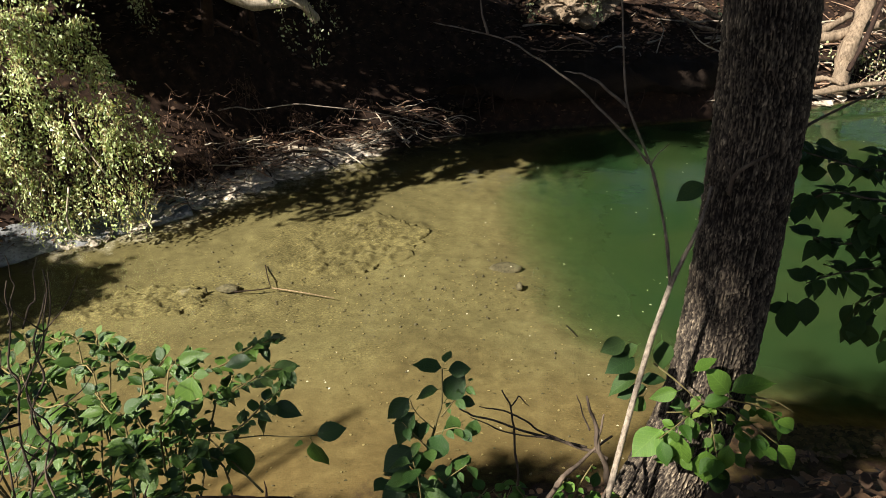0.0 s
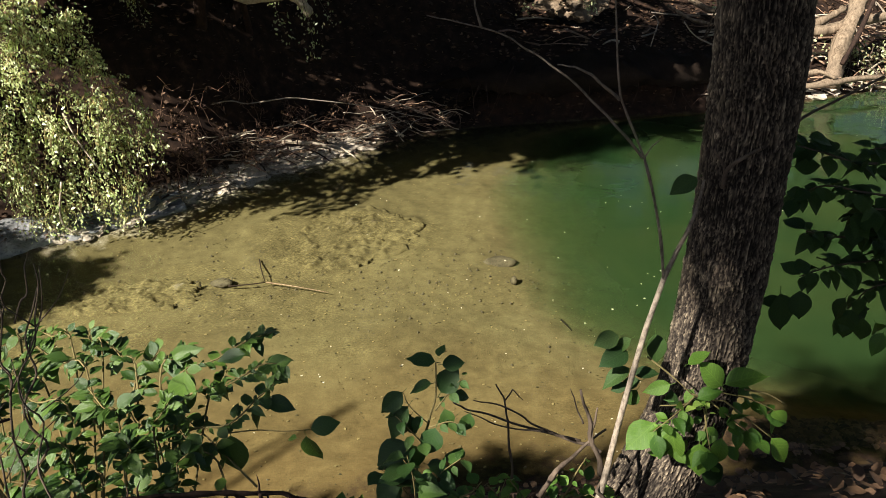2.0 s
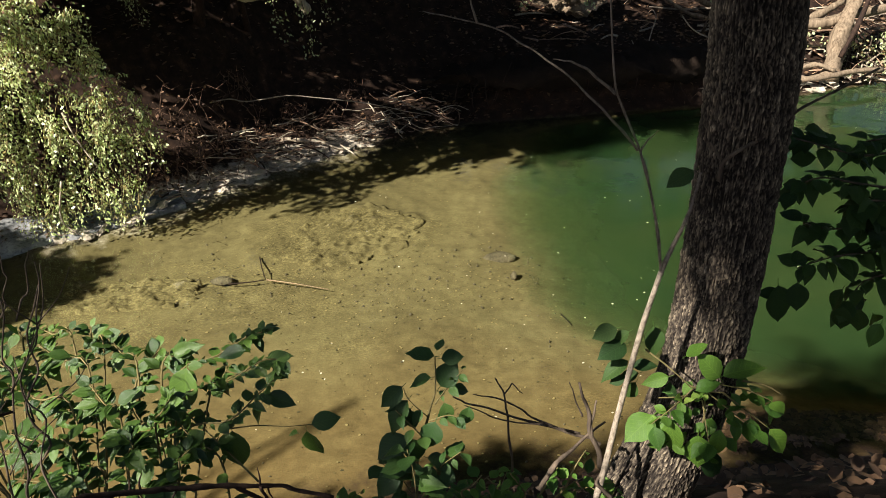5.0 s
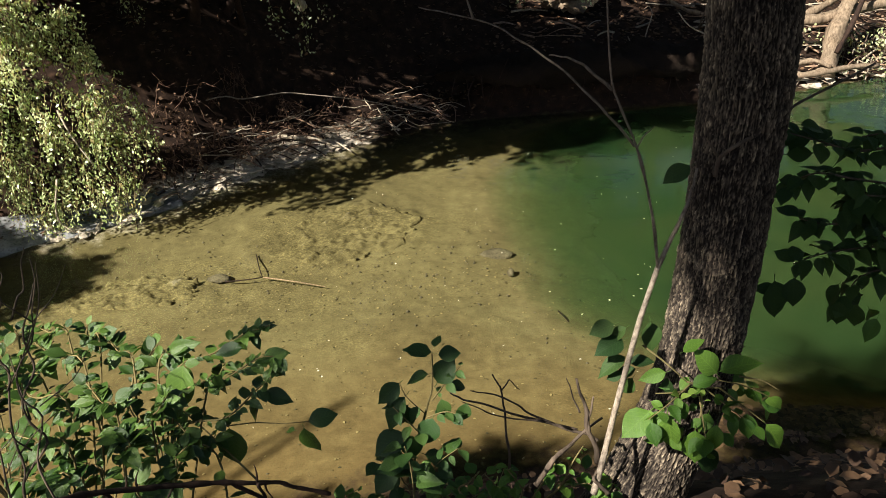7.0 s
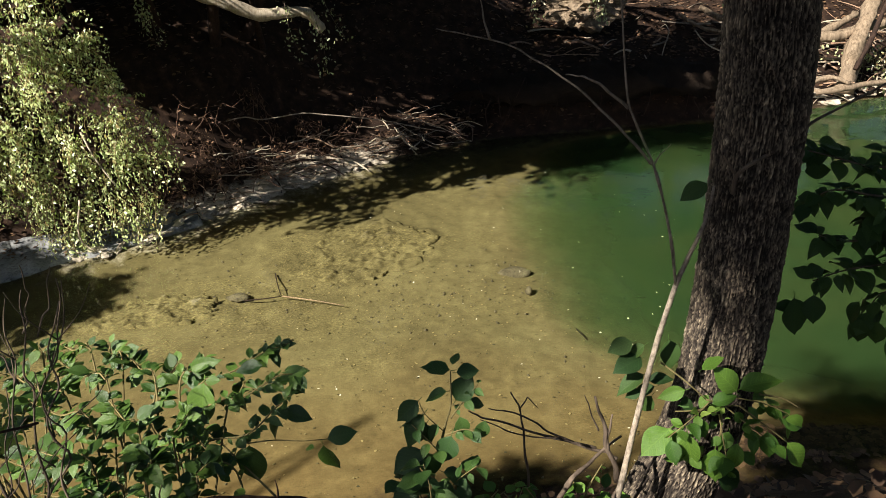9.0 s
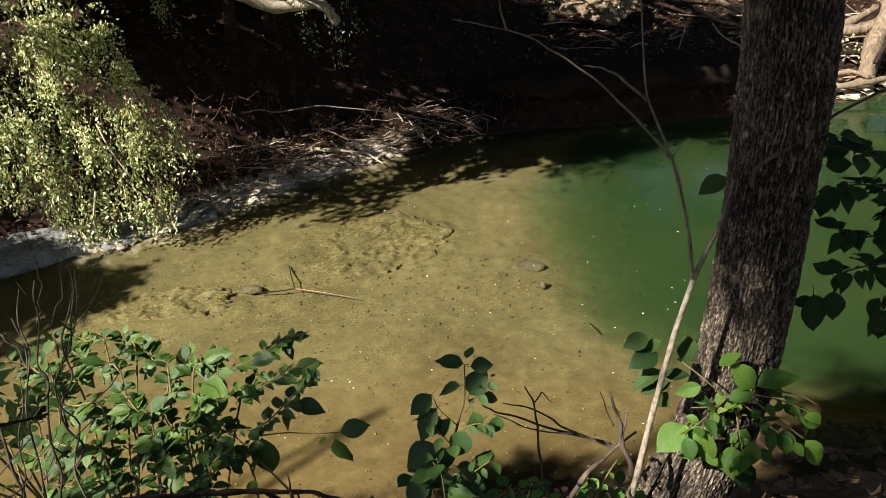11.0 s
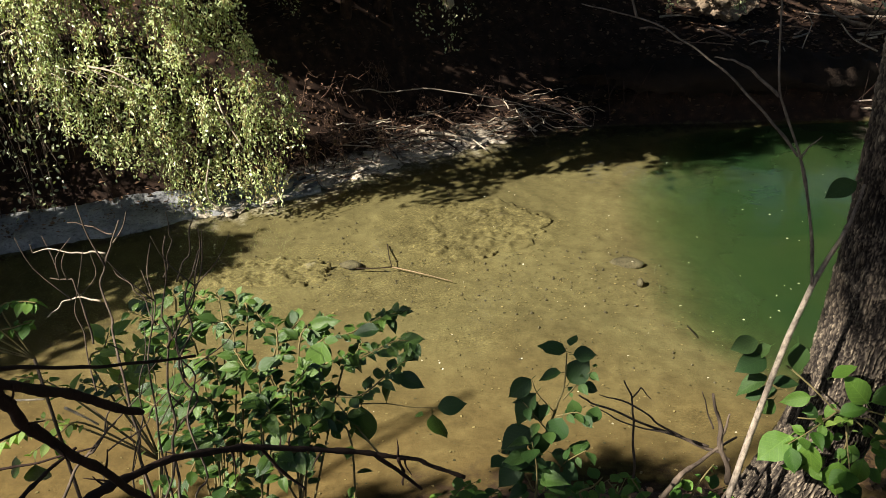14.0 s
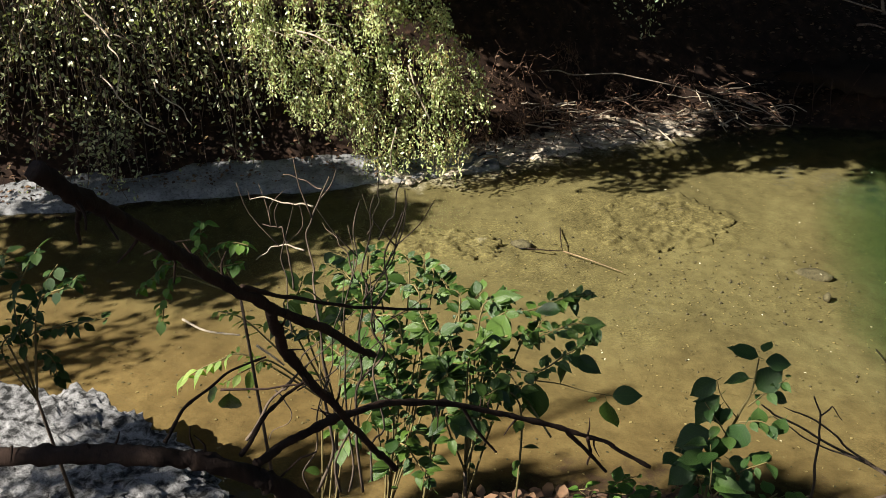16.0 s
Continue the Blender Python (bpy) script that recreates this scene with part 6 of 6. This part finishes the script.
    for pts, n in (([(0.83, 2.12, 2.38), (0.76, 2.08, 2.34), (0.69, 2.05, 2.30)], 7), ([(0.88, 2.12, 2.36), (0.96, 2.09, 2.30), (1.04, 2.08, 2.24)], 8), ([(0.86, 2.11, 2.34), (0.87, 2.06, 2.26), (0.89, 2.03, 2.17)], 7),
                   ([(0.90, 2.13, 2.39), (1.0, 2.10, 2.38), (1.10, 2.09, 2.33)], 7), ([(0.84, 2.12, 2.36), (0.78, 2.07, 2.27), (0.75, 2.04, 2.20)], 6)):
        leafy_stem(t, K, M_GREENSTEM, pts, 0.0028, n, 0.062, 0.3, 0.25)
    leaves(t, "pale", [(0.791, 2.080, 2.355), (0.797, 2.060, 2.395), (0.804, 2.080, 2.339), (0.783, 2.060, 2.341), (0.811, 2.080, 2.377), (0.819, 2.060, 2.410), (0.824, 2.080, 2.361), (0.838, 2.060, 2.371)])
    leaves(t, "pale", [(0.864, 2.100, 2.345), (0.867, 2.080, 2.376), (0.877, 2.100, 2.329), (0.891, 2.080, 2.336), (0.874, 2.100, 2.311), (0.864, 2.080, 2.301), (0.784, 2.090, 2.369), (0.761, 2.070, 2.399)])
    return t


trunk_sprout()


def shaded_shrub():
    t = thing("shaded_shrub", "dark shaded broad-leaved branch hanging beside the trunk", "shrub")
    # shade-darkened leaf colour for the whole branch
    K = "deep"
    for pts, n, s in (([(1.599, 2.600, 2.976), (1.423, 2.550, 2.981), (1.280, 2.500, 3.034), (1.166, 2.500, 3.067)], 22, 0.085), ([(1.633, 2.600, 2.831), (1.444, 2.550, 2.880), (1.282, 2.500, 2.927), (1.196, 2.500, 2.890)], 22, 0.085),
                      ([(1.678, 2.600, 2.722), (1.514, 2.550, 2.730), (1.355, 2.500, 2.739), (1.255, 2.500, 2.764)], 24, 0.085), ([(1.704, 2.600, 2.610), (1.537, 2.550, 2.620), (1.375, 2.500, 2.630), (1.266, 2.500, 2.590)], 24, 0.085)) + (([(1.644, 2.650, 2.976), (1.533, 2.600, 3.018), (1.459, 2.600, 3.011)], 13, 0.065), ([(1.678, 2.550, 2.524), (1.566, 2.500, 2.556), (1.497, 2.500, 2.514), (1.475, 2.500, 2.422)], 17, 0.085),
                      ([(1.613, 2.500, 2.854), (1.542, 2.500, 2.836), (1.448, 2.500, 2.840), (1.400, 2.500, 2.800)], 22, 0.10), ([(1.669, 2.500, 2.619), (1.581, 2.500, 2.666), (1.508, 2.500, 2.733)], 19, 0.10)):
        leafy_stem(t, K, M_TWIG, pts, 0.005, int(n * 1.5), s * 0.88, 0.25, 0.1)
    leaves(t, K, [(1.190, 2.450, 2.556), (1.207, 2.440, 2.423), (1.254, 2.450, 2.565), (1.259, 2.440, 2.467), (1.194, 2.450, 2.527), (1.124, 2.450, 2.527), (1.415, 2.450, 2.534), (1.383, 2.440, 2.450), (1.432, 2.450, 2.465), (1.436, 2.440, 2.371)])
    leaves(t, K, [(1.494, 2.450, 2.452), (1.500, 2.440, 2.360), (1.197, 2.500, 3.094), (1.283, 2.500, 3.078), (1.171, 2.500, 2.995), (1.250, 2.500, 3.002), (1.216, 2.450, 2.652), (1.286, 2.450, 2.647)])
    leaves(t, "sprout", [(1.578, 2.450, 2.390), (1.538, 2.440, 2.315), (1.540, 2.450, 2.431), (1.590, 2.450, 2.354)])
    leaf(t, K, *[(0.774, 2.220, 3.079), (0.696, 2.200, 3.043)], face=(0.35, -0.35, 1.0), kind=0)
    return t


shaded_shrub()


def dead_twigs():
    t = thing("dead_shrub", "dead shrub of thin grey upright twigs on the near slope", "dead shrub")
    M = M_TWIG
    root = Vector((-1.02, 1.62, 1.4))
    for pts, r in (([(-1.051, 1.650, 2.051), (-1.046, 1.650, 2.329), (-0.987, 1.680, 2.649), (-0.951, 1.700, 2.864), (-0.899, 1.720, 3.034)], 0.0055), ([(-1.134, 1.650, 2.022), (-1.043, 1.650, 2.457), (-1.010, 1.660, 2.732), (-0.988, 1.680, 2.937), (-0.970, 1.700, 3.078)], 0.005),
                   ([(-1.220, 1.650, 1.992), (-1.154, 1.650, 2.385), (-1.163, 1.680, 2.609), (-1.247, 1.800, 2.715), (-1.319, 1.900, 2.805), (-1.291, 1.950, 2.901), (-1.248, 1.950, 2.986)], 0.006), ([(-1.084, 1.620, 2.068), (-1.075, 1.640, 2.456), (-1.067, 1.660, 2.720), (-1.022, 1.680, 2.897), (-1.013, 1.700, 3.056)], 0.004),
                   ([(-0.999, 1.620, 2.145), (-0.972, 1.640, 2.484), (-0.975, 1.660, 2.740), (-0.906, 1.680, 2.951), (-0.881, 1.700, 3.107)], 0.004)) + (([(-1.231, 1.620, 2.017), (-1.185, 1.640, 2.318), (-1.117, 1.660, 2.593), (-1.080, 1.700, 2.804)], 0.0035),
                   ([(-1.348, 1.800, 2.487), (-1.380, 1.850, 2.619), (-1.408, 1.900, 2.750)], 0.003), ([(-1.314, 1.950, 2.875), (-1.404, 1.950, 2.873), (-1.547, 1.950, 2.863)], 0.004), ([(-1.547, 1.950, 2.863), (-1.550, 1.950, 2.893)], 0.003),
                   ([(-1.331, 1.900, 2.743), (-1.391, 1.900, 2.753), (-1.456, 1.900, 2.732), (-1.519, 1.900, 2.673)], 0.004)) + (([(-1.376, 1.880, 2.602), (-1.394, 1.900, 2.732), (-1.403, 1.900, 2.811), (-1.444, 1.900, 2.808), (-1.475, 1.900, 2.811)], 0.004), ([(-1.276, 1.950, 2.941), (-1.332, 1.950, 2.961), (-1.410, 1.950, 2.969)], 0.003),
                   ([(-1.033, 1.680, 2.825), (-1.086, 1.700, 2.910), (-1.144, 1.720, 2.959)], 0.003), ([(-0.964, 1.700, 2.948), (-0.906, 1.700, 3.087), (-0.887, 1.700, 3.137)], 0.003), ([(-0.997, 1.700, 2.959), (-0.955, 1.700, 3.064), (-0.957, 1.700, 3.143)], 0.003)) + (([(-1.348, 1.500, 2.298), (-1.281, 1.550, 2.427), (-1.204, 1.600, 2.514), (-1.174, 1.620, 2.547)], 0.006), ([(-1.213, 1.600, 2.449), (-1.082, 1.620, 2.550), (-0.995, 1.650, 2.686)], 0.003), ([(-1.278, 1.580, 2.447), (-1.245, 1.600, 2.355), (-1.306, 1.550, 2.268)], 0.003)):
        if len(pts) > 3:
            for _ in range(3):
                q = Vector(pts[rnd.randrange(1, len(pts) - 1)]).lerp(Vector(pts[-2]), rnd.random() * 0.6)
                d = Vector((rnd.gauss(0, 0.09), rnd.gauss(0, 0.05), rnd.uniform(0.06, 0.22)))
                limb("twig", M, [q, q + d * 0.5 + Vector((rnd.gauss(0, 0.02), 0, 0)), q + d], r * 0.5, r * 0.2, t, segs=5, steps=3)
        limb("twig", M_BLEACHED if r in (0.004, 0.0041) and pts[0][1] > 1.88 else M, kinked(pts, 0.045), r * 0.8, r * 0.35, t, segs=6, steps=3, knots=0.25)
    return t


dead_twigs()


def dead_branches():
    t = thing("dead_branch", "thick dead branch with bare side limbs crossing the near slope", "branch")
    B = M_DARKBARK
    limb("branch", B, kinked([(-0.931, 0.440, 3.272), (-0.829, 0.460, 3.311), (-0.732, 0.480, 3.329), (-0.626, 0.500, 3.346), (-0.571, 0.540, 3.314), (-0.537, 0.570, 3.271), (-0.505, 0.620, 3.189)], 0.011), 0.0094, 0.0108, t, segs=14, steps=4, knots=0.25, wob=0.4)
    limb("branch", B, kinked([(-0.449, 0.300, 3.792), (-0.447, 0.320, 3.768), (-0.453, 0.360, 3.730), (-0.462, 0.410, 3.678), (-0.462, 0.460, 3.623), (-0.465, 0.520, 3.562), (-0.463, 0.600, 3.490), (-0.460, 0.700, 3.387)], 0.011), 0.0057, 0.0044, t, segs=12, steps=4, knots=0.35, wob=0.4)
    limb("branch", B, kinked([(-0.466, 0.520, 3.562), (-0.494, 0.570, 3.472), (-0.502, 0.620, 3.397), (-0.502, 0.680, 3.304), (-0.501, 0.740, 3.203), (-0.491, 0.800, 3.103)], 0.011), 0.0054, 0.0044, t, segs=9, steps=4, knots=0.35)
    limb("branch", B, kinked([(-0.553, 0.570, 3.296), (-0.547, 0.640, 3.278), (-0.529, 0.720, 3.255), (-0.503, 0.800, 3.223), (-0.449, 0.900, 3.162), (-0.374, 0.980, 3.098), (-0.295, 1.050, 3.035), (-0.230, 1.100, 2.985), (-0.157, 1.150, 2.907)], 0.011), 0.0054, 0.0032, t, segs=9, steps=4, knots=0.40)
    limb("twig", B, kinked([(-0.462, 0.480, 3.609), (-0.458, 0.530, 3.570), (-0.440, 0.600, 3.523), (-0.420, 0.660, 3.487), (-0.392, 0.720, 3.456)], 0.011), 0.0021, 0.0014, t, segs=7, steps=4, knots=0.20)
    limb("twig", B, kinked([(-0.612, 0.500, 3.370), (-0.626, 0.550, 3.372), (-0.617, 0.620, 3.374), (-0.602, 0.680, 3.361)], 0.011), 0.0022, 0.0013, t, segs=7, steps=4, knots=0.35)
    limb("twig", B, kinked([(-0.566, 0.560, 3.314), (-0.569, 0.620, 3.325), (-0.581, 0.680, 3.306), (-0.571, 0.720, 3.305)], 0.011), 0.0027, 0.0017, t, segs=7, steps=4, knots=0.35)
    limb("twig", B, kinked([(-0.745, 0.750, 3.217), (-0.688, 0.780, 3.212), (-0.625, 0.820, 3.212)], 0.011), 0.0021, 0.0013, t, segs=6, steps=4, knots=0.35)
    limb("twig", B, kinked([(-0.295, 1.050, 3.035), (-0.264, 1.080, 2.975), (-0.227, 1.100, 2.917)], 0.011), 0.0042, 0.0026, t, segs=6, steps=4, knots=0.35)
    limb("twig", B, kinked([(-0.259, 1.070, 3.011), (-0.256, 1.090, 2.963), (-0.261, 1.100, 2.923)], 0.011), 0.0030, 0.0017, t, segs=6, steps=4, knots=0.35)
    limb("twig", B, kinked([(-0.433, 0.920, 3.149), (-0.411, 0.950, 3.069), (-0.391, 0.970, 3.022)], 0.011), 0.0029, 0.0019, t, segs=6, steps=4, knots=0.35)
    limb("twig", B, kinked([(-0.476, 0.420, 3.674), (-0.502, 0.450, 3.638), (-0.526, 0.470, 3.605)], 0.011), 0.0013, 0.0007, t, segs=6, steps=4, knots=0.35)
    limb("twig", B, kinked([(-0.457, 0.330, 3.752), (-0.474, 0.340, 3.729), (-0.486, 0.350, 3.712)], 0.011), 0.0018, 0.0008, t, segs=6, steps=4, knots=0.35)
    limb("twig", B, kinked([(-0.545, 0.580, 3.255), (-0.514, 0.600, 3.291), (-0.503, 0.620, 3.288)], 0.011), 0.0018, 0.0010, t, segs=6, steps=4, knots=0.35)
    for pts in ([(-0.447, 0.320, 3.768), (-0.453, 0.360, 3.730), (-0.462, 0.410, 3.678), (-0.462, 0.460, 3.623)],
                [(-0.466, 0.520, 3.562), (-0.494, 0.570, 3.472), (-0.502, 0.620, 3.397), (-0.502, 0.680, 3.304)],
                [(-0.547, 0.640, 3.278), (-0.529, 0.720, 3.255), (-0.503, 0.800, 3.223), (-0.449, 0.900, 3.162)],
                [(-0.449, 0.900, 3.162), (-0.374, 0.980, 3.098), (-0.295, 1.050, 3.035), (-0.230, 1.100, 2.985)],
                [(-0.821, 0.460, 3.331), (-0.727, 0.480, 3.347), (-0.622, 0.500, 3.364), (-0.568, 0.540, 3.332)]):
        path = smooth_line(pts, 6)
        for q in sorted(rnd.sample(path, 5), key=lambda v: v.x):
            d = Vector((rnd.gauss(0, 0.014), rnd.gauss(0, 0.006), rnd.choice((-1, 1)) * rnd.uniform(0.008, 0.034))) * (0.5 + q.y)
            limb("snag", B, [q, q + d * 0.5 + Vector((rnd.gauss(0, 0.002), 0, 0)), q + d], 0.0011 + 0.0012 * q.y, 0.0006, t, segs=5, steps=3)
    return t


dead_branches()
tagged(lump("boulder", M_LIME, (-3.8, 2.65, 0.02), (1.3, 0.62, 0.72), 0.22, 5.2, 6, 0.5, turn=-0.15, pits=0.06, smooth=False), "pitted grey-white limestone boulder at the water's edge", "boulder")
tagged(lump("boulder", M_LIME, (-2.55, 2.25, 0.2), (0.55, 0.4, 0.42), 0.25, 3.2, 5, 0.5, pits=0.05, smooth=False), "smaller limestone boulder half under debris", "boulder")


def ground_plants():
    """Weeds low on the slope, just under the eye."""
    t = thing("slope_weeds", "low green weeds growing on the near slope", "weeds")
    for i in range(34):
        x = rnd.uniform(-0.4, 0.6)
        y = rnd.uniform(2.0, 2.7)
        z = land_z(x, y)
        h = rnd.uniform(0.08, 0.2)
        leafy_stem(t, "sprout", M_GREENSTEM, [(x, y, z), (x + rnd.gauss(0, 0.05), y, z + h * 0.6), (x + rnd.gauss(0, 0.1), y + rnd.gauss(0, 0.06), z + h)], 0.003, 6, 0.06)
    return t


ground_plants()
slope_shrub("low green weeds at the foot of the tree", "sprout", (0.25, 2.1, 1.5), (0.25, 2.1, 1.8),
            [[(0.099, 2.100, 1.963), (0.136, 2.100, 2.013), (0.164, 2.100, 2.057)], [(0.232, 2.100, 1.936), (0.212, 2.100, 2.000), (0.183, 2.100, 2.042)], [(0.346, 2.100, 1.934), (0.389, 2.100, 2.034), (0.414, 2.100, 2.083)], [(0.421, 2.100, 1.959), (0.470, 2.100, 2.083), (0.502, 2.100, 2.154)], [(0.308, 2.100, 1.948), (0.287, 2.100, 2.011), (0.257, 2.100, 2.061)]], 8, 0.05)

# more small trees, unseen, added to shade the near slope and the driftwood
bank_tree((-3.9, -3.2), (0.33, 1.46), 6.0, 8.14, (0.3, 0.3, 0.15), 340, 0.11, "unseen young tree added to shade the creekside trunk", 0.07, 20, 0.09)
bank_tree((-3.75, -2.9), (0.07, 1.23), 3.5, 6.0, (0.17, 0.17, 0.1), 240, 0.11, "unseen young tree added on the near bank to shade the slope", 0.06, 14, 0.06)
bank_tree((-4.6, 10.4), (0.68, -2.26), 3.8, 4.0, (0.3, 0.3, 0.35), 260, 0.10, "unseen thin bough added to dapple the driftwood with shade", 0.05, 20, 0.12)
